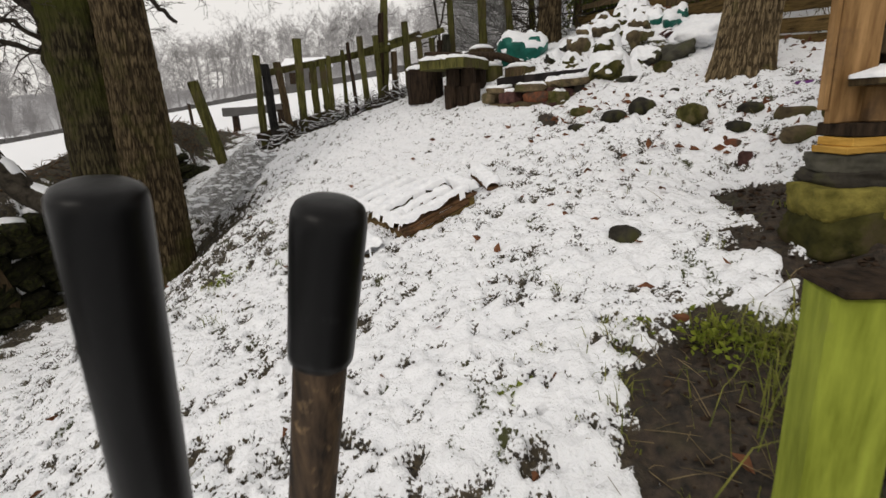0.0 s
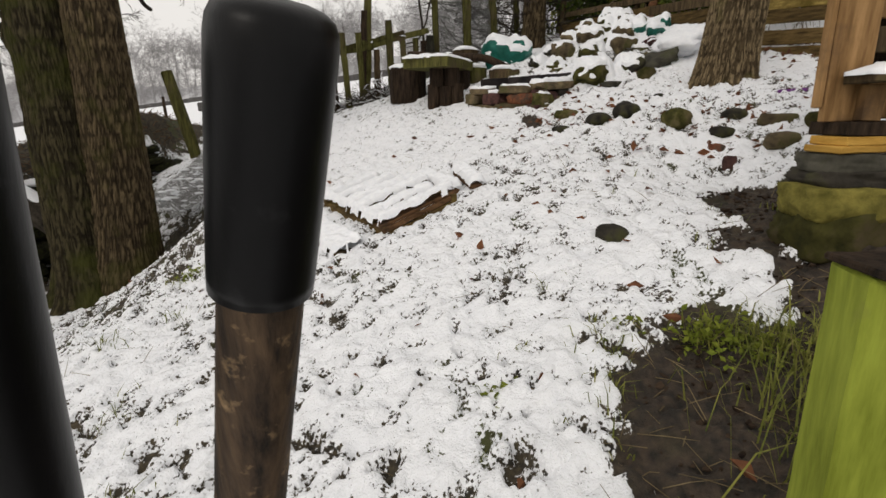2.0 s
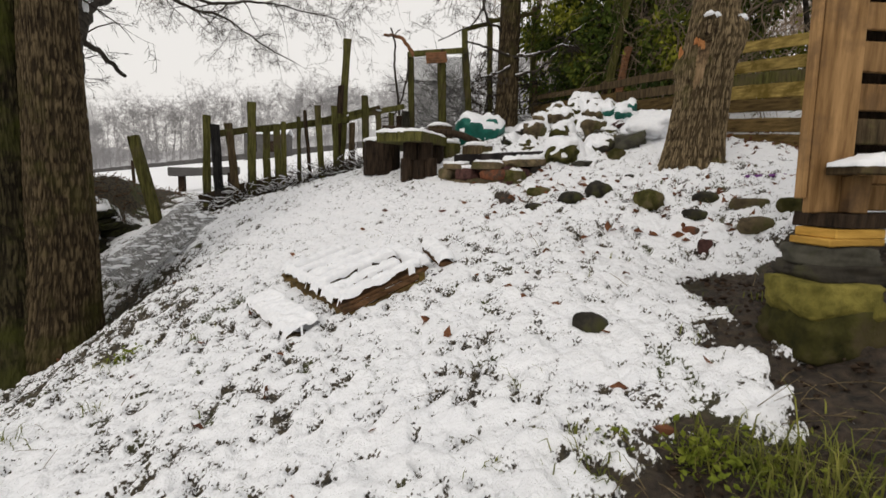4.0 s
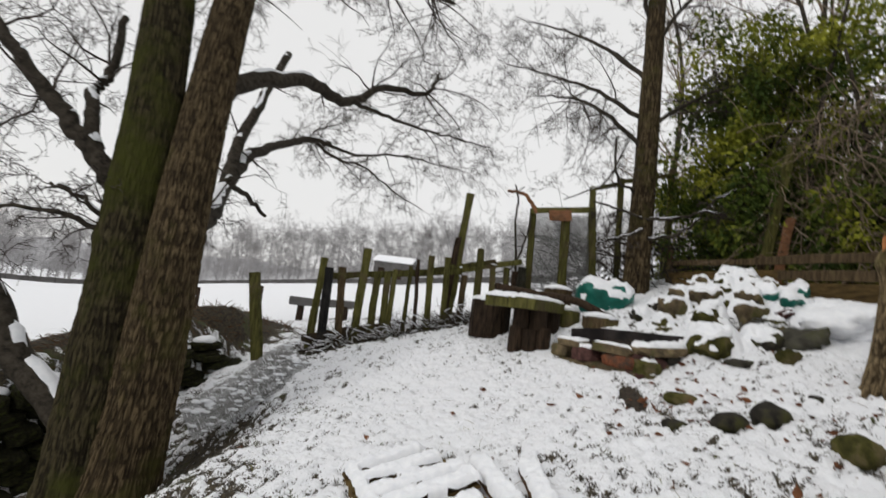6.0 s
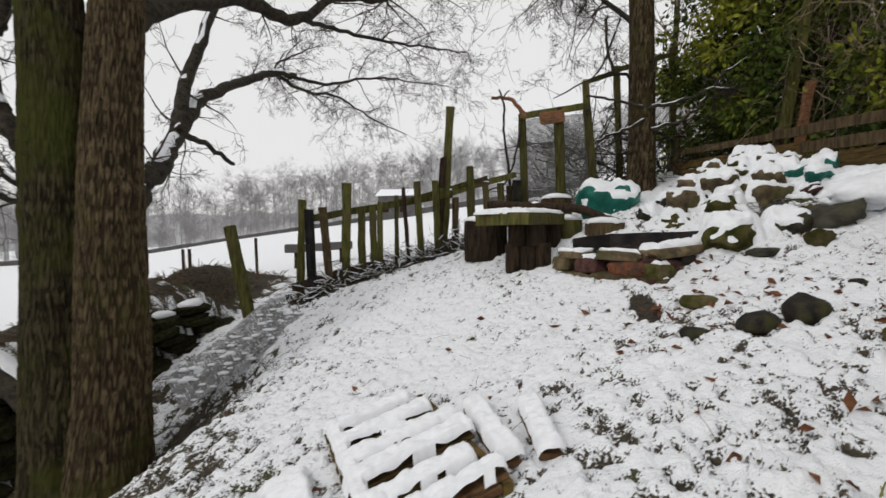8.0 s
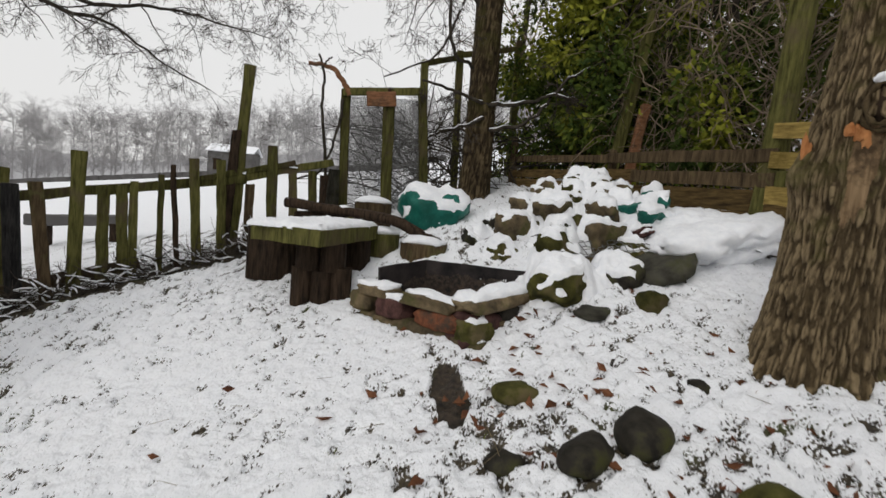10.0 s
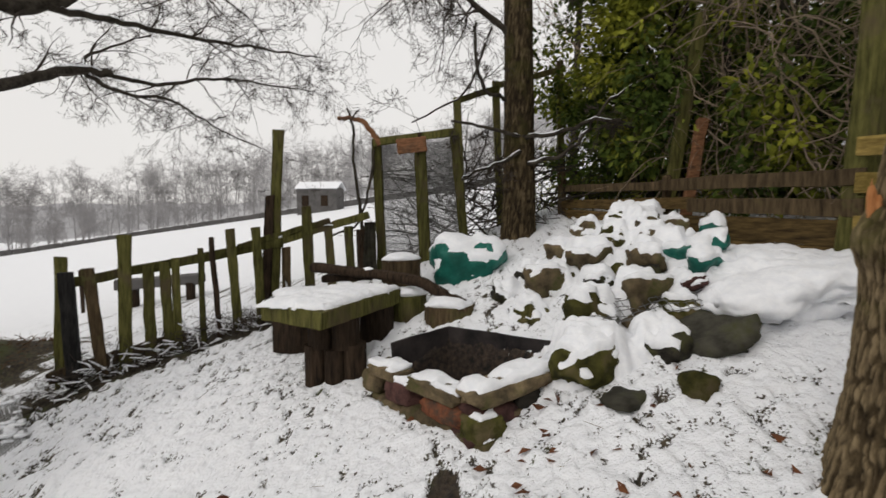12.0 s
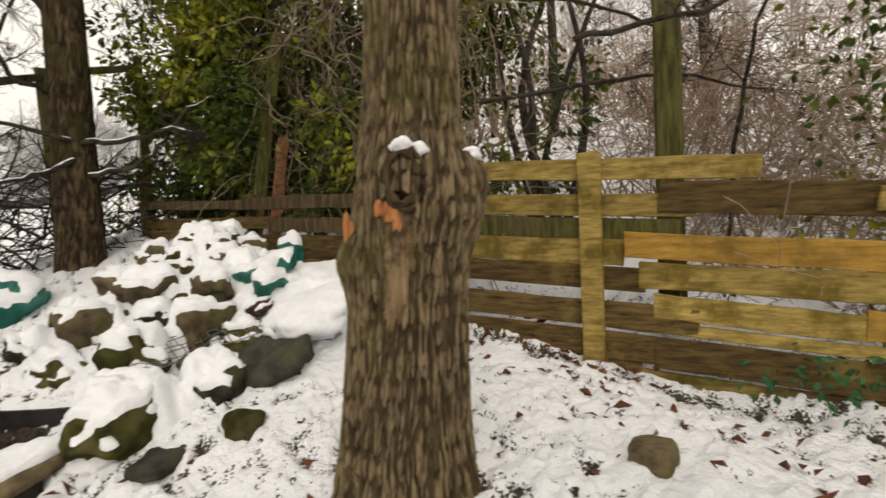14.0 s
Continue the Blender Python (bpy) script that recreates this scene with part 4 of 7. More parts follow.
# ---- fences, gate and wall ----
def picket_fence():
    rng = random.Random(2)
    fence = thing("picket_fence", (-2.6, 7.2, gz(-2.6, 7.2)), "ramshackle green-stained picket fence of uneven upright slats", "fence")
    line = [(-2.62, 7.24, 1.28), (-0.86, 8.0, 1.9), (0.0, 8.42, 2.15)]
    # x, y, top, width, lean in x, material
    rows = ((-2.57, 7.24, 2.40, 0.10, 0.03, WOOD_GREEN), (-2.42, 7.16, 2.27, 0.115, -0.02, WOOD_BLACK), (-2.28, 7.24, 2.30, 0.10, -0.09, WOOD_BROWN),
            (-2.00, 7.30, 2.60, 0.11, 0.02, WOOD_GREEN), (-1.84, 7.40, 2.31, 0.095, 0.0, WOOD_GREEN), (-1.72, 7.45, 2.33, 0.09, -0.03, WOOD_GREEN),
            (-1.625, 7.5, 2.37, 0.07, 0.01, WOOD_GREEN), (-1.45, 7.6, 2.46, 0.055, -0.01, WOOD_GREEN), (-1.37, 7.63, 2.56, 0.05, -0.08, WOOD_DARK),
            (-1.20, 7.7, 2.64, 0.085, -0.06, WOOD_GREEN), (-0.98, 7.8, 2.66, 0.09, -0.04, WOOD_GREEN), (-0.74, 7.98, 2.45, 0.09, 0.02, WOOD_BROWN),
            (-0.57, 8.1, 2.87, 0.11, -0.03, WOOD_GREEN), (-0.38, 8.2, 2.66, 0.09, -0.06, WOOD_GREEN), (-0.18, 8.3, 2.66, 0.09, -0.05, WOOD_GREEN), (-0.05, 8.38, 2.62, 0.10, 0.0, WOOD_DARK))
    for i, (x, y, top, w, lean, mat) in enumerate(rows):
        bm = bmesh.new()
        low = 0.27 * (x + 2.6) + 1.18
        board(bm, (x - lean, y, low), (x, y + rng.uniform(-0.03, 0.03), top), w, rng.uniform(0.022, 0.035) if i not in (1,) else 0.07, up=(0.92, 0.4, 0), bevel=0.005, cuts=5, jitter=0.012, seed=i)
        part("slat", bm, mat, fence)
    for i, (a, b, w) in enumerate((((-2.5, 7.30, 2.16), (-0.8, 8.02, 2.50), 0.09), ((-0.8, 8.02, 2.52), (0.02, 8.44, 2.78), 0.08), ((-2.68, 7.20, 1.30), (-1.6, 7.56, 1.62), 0.11),
                                   ((-1.2, 7.85, 2.45), (-0.35, 8.2, 2.72), 0.06))):
        bm = bmesh.new()
        board(bm, a, b, w, 0.05, bevel=0.006, cuts=7, jitter=0.02, seed=30 + i)
        part("rail", bm, WOOD_GREEN if i != 2 else WOOD_BROWN, fence)
    bm = bmesh.new()
    for k in range(3):
        snow_slab(bm, (-0.85 + 0.2 * k, 8.0 + 0.09 * k, 2.55 + 0.06 * k), (0.18, 0.05), thick=0.025, seed=k)
    part("snow", bm, SNOW, fence, "thin broken line of snow")
    post = thing("tall_post", (-0.86, 8.02, 1.85), "tall split weathered fence post leaning out of the fence", "post")
    bm = bmesh.new()
    board(bm, (-0.92, 8.02, 1.75), (-0.82, 8.02, 3.65), 0.105, 0.06, up=(1, 0.2, 0), bevel=0.008, cuts=8, jitter=0.015, seed=77)
    part("post", bm, WOOD_GREEN, post)
    bm = bmesh.new()
    board(bm, (-0.98, 7.96, 1.75), (-0.90, 7.97, 2.98), 0.09, 0.04, up=(1, 0.2, 0), bevel=0.006, cuts=6, jitter=0.015, seed=78)
    part("splint", bm, WOOD_DARK, post)
    lp = thing("leaning_post", (-3.08, 6.85, 1.0), "short green mossy post leaning over the bank", "post")
    bm = bmesh.new()
    board(bm, (-3.04, 6.87, 0.85), (-3.30, 6.85, 2.07), 0.125, 0.10, up=(1, 0, 0), bevel=0.01, cuts=6, jitter=0.012, seed=5)
    part("post", bm, WOOD_GREEN, lp)
    lp = thing("leaning_post", (-4.33, 4.5, -0.3), "grey weathered post leaning against the dry-stone wall", "post")
    bm = bmesh.new()
    board(bm, (-4.24, 4.56, -0.45), (-4.32, 4.08, 1.35), 0.15, 0.11, up=(1, 0, 0), bevel=0.01, cuts=6, jitter=0.014, seed=6)
    part("post", bm, WOOD_BROWN, lp)


def lattice(bm_tubes, p, u, v, nu, nv, r, rng, sag, narrow=0.0):
    """Wires across a patch p + u + v, narrowing along v."""
    p, u, v = Vector(p), Vector(u), Vector(v)
    nrm = u.cross(v).normalized()

    def at(a, b):
        return p + u * (a * (1 - narrow * b)) + v * b + nrm * (sag * (noise.noise(Vector((a * 3, b * 3, 1.7))) + 0.4 * noise.noise(Vector((a * 9, b * 9, 4)))))
    for i in range(nu + 1):
        bm_tubes.add([at(i / nu, j / 12) for j in range(13)], [r] * 13, 3, cap=False)
    for j in range(nv + 1):
        bm_tubes.add([at(i / 12, j / nv) for i in range(13)], [r] * 13, 3, cap=False)
    return at


def wire_gate():
    rng = random.Random(9)
    z = 1.98
    gate = thing("wire_gate", (0.5, 8.5, z), "green-stained timber gate frame covered with fine wire mesh", "gate")

    def bar(name, a, b, w, t, mat, up=(1, 0, 0), seed=1):
        bm = bmesh.new()
        board(bm, a, b, w, t, up=up, bevel=0.006, cuts=6, jitter=0.010, seed=seed)
        return part(name, bm, mat, gate)
    bar("post", (0.16, 8.5, z), (0.11, 8.5, 3.62), 0.10, 0.07, WOOD_GREEN, seed=1)
    bar("post", (0.66, 8.46, z - 0.05), (0.60, 8.46, 3.56), 0.13, 0.08, WOOD_GREEN, seed=2)
    bar("post", (1.12, 8.5, z + 0.1), (0.98, 8.5, 3.68), 0.10, 0.08, WOOD_GREEN, seed=3)
    bar("rail", (0.08, 8.44, 3.58), (1.02, 8.44, 3.68), 0.085, 0.05, WOOD_GREEN, (0, 0, 1), seed=4)
    bar("kick_board", (0.18, 8.52, 2.14), (1.08, 8.52, 2.20), 0.24, 0.03, WOOD_GREEN, (0, 0, 1), seed=5)
    t = Tubes()
    lattice(t, (0.16, 8.53, 2.25), (0.92, 0, 0.05), (-0.06, 0, 1.3), 60, 84, 0.0038, rng, 0.01)
    t.part("wire_mesh", WIRE, gate, "fine wire mesh panel")
    bm = bmesh.new()
    for k in range(4):
        snow_slab(bm, (0.28 + 0.23 * k, 8.50, 2.265 + 0.013 * k), (0.2, 0.04), thick=0.025, seed=k + 9)
    part("snow", bm, SNOW, gate, "ledge of snow")
    sign = thing("wooden_sign", (0.52, 8.40, 3.55), "small blank orange-brown wooden board on the gate frame", "sign")
    bm = bmesh.new()
    board(bm, (0.35, 8.40, 3.52), (0.68, 8.39, 3.55), 0.165, 0.025, bevel=0.006, cuts=4, jitter=0.008, seed=8)
    part("plank", bm, SIGNWOOD, sign)
    bm = bmesh.new()
    board(bm, (0.60, 8.42, 3.55), (0.60, 8.42, 3.68), 0.04, 0.04, up=(1, 0, 0), bevel=0.008, cuts=1)
    part("peg", bm, WOOD_DARK, sign)
    # upper frame behind the gate
    frame_b = thing("timber_frame", (1.4, 8.9, 2.2), "tall thin green timber frame with wire behind the gate", "frame")
    for a, b in (((1.08, 8.9, 2.1), (1.0, 8.9, 4.16)), ((1.55, 9.3, 2.2), (1.48, 9.3, 4.45)), ((2.37, 9.6, 2.6), (2.33, 9.6, 4.78))):
        bm = bmesh.new()
        board(bm, a, b, 0.09, 0.09, up=(1, 0, 0), bevel=0.007, cuts=5, jitter=0.01, seed=a[0])
        part("post", bm, WOOD_GREEN, frame_b)
    for a, b in (((0.98, 8.9, 4.12), (1.52, 9.3, 4.38)), ((1.48, 9.3, 4.4), (2.36, 9.6, 4.68))):
        bm = bmesh.new()
        board(bm, a, b, 0.07, 0.05, bevel=0.006, cuts=5, jitter=0.01, seed=b[0])
        part("rail", bm, WOOD_GREEN, frame_b)
    # crooked sticks bound to the gate post
    arch = thing("stick_arch", (-0.05, 8.45, 2.3), "crooked bare sticks bound into an arch by the gate", "sticks")
    for pts, r0, r1 in ((((0.16, 8.44, 3.55), (0.10, 8.43, 3.66), (-0.02, 8.43, 3.80), (-0.12, 8.43, 3.84), (-0.30, 8.43, 3.85)), 0.035, 0.022),
                        (((-0.02, 8.43, 2.3), (-0.06, 8.43, 2.8), (-0.13, 8.43, 3.3), (-0.14, 8.43, 3.75), (-0.20, 8.43, 3.95)), 0.022, 0.012),
                        (((0.08, 8.44, 3.5), (0.06, 8.44, 3.2), (-0.02, 8.44, 2.9), (-0.15, 8.46, 2.65), (-0.4, 8.4, 2.55)), 0.018, 0.01),
                        (((-0.16, 8.43, 3.8), (-0.10, 8.40, 3.9), (-0.06, 8.40, 3.93)), 0.012, 0.006)):
        c = bend(pts, 5)
        t = Tubes()
        t.add([p + Vector((rng.uniform(-.01, .01), 0, rng.uniform(-.01, .01))) for p in c], taper(len(c), r0, r1), 8)
        t.part("stick", LIMB if r0 < 0.03 else SIGNWOOD, arch)
    sheet = thing("dark_sheet", (-0.02, 8.35, 2.2), "dark grey plastic sheet hung beside the gate post", "sheet")
    bm = bmesh.new()
    n = 14
    vs = [[bm.verts.new((-0.13 + 0.26 * (i / n) * (1 - 0.55 * j / n) + 0.12 * (j / n), 8.36 + 0.02 * math.sin(i * 1.9 + j * 0.5), 2.05 + 0.65 * j / n)) for j in range(n + 1)] for i in range(n + 1)]
    for i in range(n):
        for j in range(n):
            bm.faces.new((vs[i][j], vs[i + 1][j], vs[i + 1][j + 1], vs[i][j + 1]))
    bmesh.ops.solidify(bm, geom=bm.faces[:], thickness=0.004)
    part("sheet", bm, SLATE, sheet, soft=True)


def fallen_mesh():
    rng = random.Random(4)
    net = thing("fallen_wire_mesh", (-2.8, 6.2, 0.75), "sheet of wire netting leaning on the bank, clotted with snow", "netting")
    t = Tubes()
    at = lattice(t, (-2.68, 6.86, 1.27), (0.55, -0.44, -0.21), (-0.21, -1.55, -0.58), 30, 76, 0.0042, rng, 0.05, 0.25)
    t.part("wire", NET, net)
    t = Tubes()
    for i in range(46):
        run = []
        for j in range(41):
            if rng.random() < 0.5:
                run.append(at(j / 40, i / 45) + Vector((0, 0, 0.007)))
            else:
                if len(run) > 2:
                    t.add(run, [0.0045] * len(run), 4)
                run = []
        if len(run) > 2:
            t.add(run, [0.0045] * len(run), 4)
    t.part("snow", SNOW, net, "snow lying along the wires")
    bm = bmesh.new()
    n = 110
    for k in range(n):
        a, b = rng.random(), rng.random() ** 1.2
        p = at(a, b)
        s = rng.uniform(0.012, 0.05)
        r = bmesh.new()
        bmesh.ops.create_icosphere(r, subdivisions=1, radius=1)
        for v in r.verts:
            v.co = Vector((v.co.x * s * 1.3, v.co.y * s * 1.3, v.co.z * s * 0.35)) + p + Vector((0, 0, 0.004))
        merge(bm, r)
    part("snow", bm, SNOW, net, "clots of snow in the netting", True)


def dry_stone_wall():
    rng = random.Random(8)
    wall = tagged(new("wall_west"), "dark mossy dry-stone retaining wall with snow on its coping", "wall", kind="structure")
    shapes = []
    for k in range(10):
        bm = rock_bm((1, 1, 1), 60 + k, 0.22, 2, 0.75)
        me = bpy.data.meshes.new("stone")
        bm.to_mesh(me)
        bm.free()
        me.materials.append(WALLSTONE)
        shapes.append(me)
    snow = bmesh.new()
    for course in range(6):
        y = 1.2 + 0.1 * (course % 2)
        while y < 6.7:
            low = gz(wall_x(y) + 0.2, y) - 0.10
            top = 0.50 + 0.27 * (y - 4.0) + 0.05 * noise.noise(Vector((y * 3, 0, 0)))
            h = max(0.08, (top - low) / 6)
            w = rng.uniform(0.18, 0.38)
            ob = new("stone", shapes[rng.randrange(10)])
            ob.parent = wall
            ob.location = (float(wall_x(y)) + rng.uniform(-0.03, 0.03) - 0.03 * course, y + w / 2, low + h * (course + 0.5))
            hh = h * rng.uniform(1.0, 1.2) if course < 5 else h * 1.5
            ob.scale = (rng.uniform(0.30, 0.38), w * 1.08, hh)
            ob.rotation_euler = (rng.uniform(-0.09, 0.09) + 0.2, rng.uniform(-0.1, 0.1), rng.uniform(-0.1, 0.1) - 0.35)
            if course == 5 and rng.random() < 0.75:
                r = rock_bm((0.28, w * 1.0, 0.11), rng.randrange(99), 0.35, 2)
                bmesh.ops.translate(r, verts=r.verts, vec=Vector(ob.location) + Vector((-0.02, 0, hh * 0.46)))
                merge(snow, r)
            y += w
    ob = part("snow", snow, SNOW, wall, "snow along the coping", True)
    core = bmesh.new()
    for k in range(11):
        y0 = 1.2 + k * 0.5
        z0 = 0.1 + 0.27 * (y0 - 4.0)
        board(core, (wall_x(y0) - 0.24, y0, z0), (wall_x(y0 + 0.5) - 0.24, y0 + 0.5, z0 + 0.13), 0.75, 0.12, bevel=0, cuts=0, jitter=0)
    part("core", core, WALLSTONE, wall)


def plank_fence():
    rng = random.Random(6)
    fence = thing("plank_fence", (3.5, 6.0, 2.4), "tall fence of uneven reclaimed horizontal boards, green and brown", "fence")

    def run(a, b, rows, t0=0.0, t1=1.0):
        a, b = Vector(a), Vector(b)
        for i, (z, w, s0, s1, mat, proud) in enumerate(rows):
            p, q = a.lerp(b, s0), a.lerp(b, s1)
            side = (b - a).cross(Vector((0, 0, 1))).normalized()
            tilt = rng.uniform(-0.012, 0.012)
            bm = bmesh.new()
            board(bm, Vector((p.x, p.y, p.z + z + tilt)) + side * proud, Vector((q.x, q.y, q.z + z - tilt)) + side * proud, w, 0.024, bevel=0.004, cuts=6, jitter=0.010, seed=rng.randrange(99))
            part("board", bm, mat, fence)
    G, D, O = PLANK, PLANK_DARK, PLANK_NEW
    # far run, behind the heap of stones: z offsets from the top line
    a, b = (2.25, 9.0, 3.10), (3.42, 5.95, 2.95)
    run(a, b, ((-0.02, 0.08, 0, 0.55, WOOD_BROWN, 0.0), (-0.02, 0.10, 0.5, 1.0, WOOD_BROWN, 0.02), (-0.19, 0.10, 0, 0.62, D, 0.0), (-0.20, 0.11, 0.6, 1.0, WOOD_BROWN, 0.02), (-0.33, 0.13, 0.0, 0.5, D, 0.0),
               (-0.36, 0.17, 0.42, 1.0, D, 0.01), (-0.53, 0.16, 0.2, 1.0, D, 0.0), (-0.70, 0.17, 0.3, 1.0, D, 0.012), (-0.86, 0.14, 0.4, 1.0, D, 0.0), (-0.50, 0.12, 0.0, 0.3, D, 0.01), (-0.66, 0.12, 0, 0.35, D, 0.0)))
    # near run, past the big oak
    a, b = (3.40, 6.0, 3.10), (5.05, 2.85, 2.86)
    run(a, b, ((0.0, 0.115, 0, 0.60, G, 0.03), (-0.20, 0.12, 0, 0.52, G, 0.03), (-0.16, 0.16, 0.47, 1.0, D, 0.045), (-0.33, 0.12, 0, 0.5, WOOD_GREEN, 0.02), (-0.46, 0.14, 0.0, 0.42, G, 0.03),
               (-0.42, 0.14, 0.42, 1.0, O, 0.05), (-0.595, 0.13, 0.0, 0.45, D, 0.03), (-0.565, 0.14, 0.44, 1.0, G, 0.04), (-0.80, 0.145, 0.0, 0.52, D, 0.03), (-0.745, 0.13, 0.46, 0.72, G, 0.035), (-0.745, 0.14, 0.71, 1.0, O, 0.045),
               (-0.965, 0.15, 0.0, 0.55, D, 0.045), (-0.17, 0.115, 0.72, 0.80, G, 0.07), (-0.985, 0.12, 0.80, 1.0, G, 0.075), (-0.86, 0.06, 0.48, 1.0, G, 0.03), (-0.99, 0.17, 0.46, 1.0, D, 0.05), (-1.12, 0.15, 0.0, 0.44, D, 0.03), (-1.16, 0.15, 0.42, 0.60, G, 0.03), (-1.16, 0.16, 0.6, 1.0, D, 0.03),
               (-1.32, 0.16, 0.5, 1.0, G, 0.02), (-1.28, 0.16, 0.0, 0.5, D, 0.01)))
    bm = bmesh.new()
    board(bm, (3.95, 4.79, 1.9), (3.95, 4.79, 3.10), 0.12, 0.06, up=(0.46, -0.89, 0), bevel=0.008, cuts=5, jitter=0.008, seed=3)
    part("post", bm, PLANK, fence)
    for k, (x, y, lo, hi, w, mat, lean) in enumerate(((3.50, 6.04, 2.3, 4.9, 0.15, WOOD_GREEN, 0.10), (4.48, 4.62, 2.1, 4.9, 0.15, WOOD_GREEN, 0.0), (2.26, 9.03, 2.5, 3.35, 0.09, WOOD_BROWN, 0.0), (2.9, 7.5, 2.5, 3.1, 0.08, WOOD_BROWN, 0.0),
                                                      (5.0, 3.2, 2.0, 3.2, 0.1, WOOD_BROWN, 0.0))):
        bm = bmesh.new()
        board(bm, (x - lean, y, lo), (x + lean, y, hi), w, w * 0.9, up=(0.46, -0.89, 0), bevel=0.02, cuts=8, jitter=0.012, seed=k + 11)
        part("post", bm, mat, fence)
    for k, (a, b, w, mat) in enumerate((((3.02, 7.75, 2.9), (3.30, 7.75, 4.6), 0.11, WOOD_GREEN), ((3.16, 7.65, 2.9), (3.27, 7.65, 3.62), 0.10, SIGNWOOD))):
        st = thing("leaning_stake", (a[0], a[1], 2.7), "pale split stake leaning behind the board fence", "stake", "stakes")
        bm = bmesh.new()
        board(bm, (a[0] - 0.06, a[1], 2.55), b, w, 0.07, up=(1, 0, 0), bevel=0.012, cuts=6, jitter=0.014, seed=k + 51)
        part("stake", bm, mat, st)


picket_fence()
wire_gate()
fallen_mesh()
plank_fence()
dry_stone_wall()


# ---- garden things ----
def stone(name, at, size, seed, mat, snow=0.0, turn=0.0, tilt=(0, 0), label="", category="stone", group="", rough=0.28, angular=0.35, low=0.2, detail=3):
    bm = rock_bm(size, seed, rough, 4 if snow else detail, angular)
    bmesh.ops.transform(bm, matrix=Euler((radians(tilt[0]), radians(tilt[1]), radians(turn))).to_matrix().to_4x4(), verts=bm.verts)
    bmesh.ops.translate(bm, verts=bm.verts, vec=at)
    ob = thing(name, at, label, category, group)
    if snow:
        part("snow", snow_over(bm, snow * 0.6, low + 0.12, seed, 0.5), SNOW, ob, "cap of snow", True)
    part("stone", bm, mat, ob, soft=True)
    return ob


def digger():
    """Two upright handles with black grips."""
    tool = thing("post_hole_digger", (-0.1, 0.42, gz(-0.1, 0.42)), "post-hole digger with one wooden and one black handle", "garden tool")
    for top, low, r, rh, length, side in ((Vector((0.0035, 0.333, 1.567)), Vector((-0.019, 0.352, 1.456)), 0.0214, 0.0172, 0.106, -1), (Vector((-0.144, 0.362, 1.578)), Vector((-0.186, 0.402, 1.30)), 0.0275, 0.026, 0.40, 1)):
        d = (low - top).normalized()
        bm = bmesh.new()
        prof = [(0.0, 0.0), (0.0006, 0.45), (0.002, 0.72), (0.0045, 0.89), (0.008, 0.965), (0.013, 0.995), (0.022, 1.0), (0.5 * length, 0.985), (length - 0.006, 0.965), (length, 0.95), (length, 0.85)]
        a = d.orthogonal().normalized()
        b = d.cross(a)
        rings = []
        for h, k in prof:
            rings.append([bm.verts.new(top + d * h + (a * math.cos(t) + b * math.sin(t)) * (r * max(k, 0.02))) for t in [2 * math.pi * i / 48 for i in range(48)]])
        for p, q in zip(rings, rings[1:]):
            for i in range(48):
                bm.faces.new((p[i], p[(i + 1) % 48], q[(i + 1) % 48], q[i]))
        bm.faces.new(rings[0][::-1])
        end = top + d * 1.0
        t = Tubes()
        pts = bend([top + d * (length * 0.8), top + d * (length + 0.2), end], 8)
        t.add(pts, [rh] * len(pts), 24)
        h = t.part("handle", HANDLE if side < 0 else WOOD_BLACK, tool)
        part("grip", bm, RUBBER, h, "black rubber grip", True)
        bm = bmesh.new()
        board(bm, end + Vector((0, 0, 0.05)), Vector((end.x, end.y, gz(end.x, end.y) - 0.12)), 0.14, 0.006, up=(0, 1, 0), bevel=0.001, cuts=3, jitter=0.004)
        part("blade", bm, STEEL, tool)


def green_post():
    post = thing("square_post", (0.66, 0.80, 0.6), "square post covered in bright green algae", "post")
    bm = bmesh.new()
    board(bm, (0.735, 0.82, gz(0.7, 0.8) - 0.2), (0.70, 0.80, 1.318), 0.115, 0.105, up=(1, -0.25, 0), bevel=0.006, cuts=8, jitter=0.004, seed=4)
    part("post", bm, GREENPOST, post)
    bm = bmesh.new()
    board(bm, (0.635, 0.80, 1.325), (0.77, 0.79, 1.325), 0.012, 0.118, bevel=0.003, cuts=3, jitter=0.003)
    part("end_grain", bm, WOOD_DARK, post, "dark wet end grain")


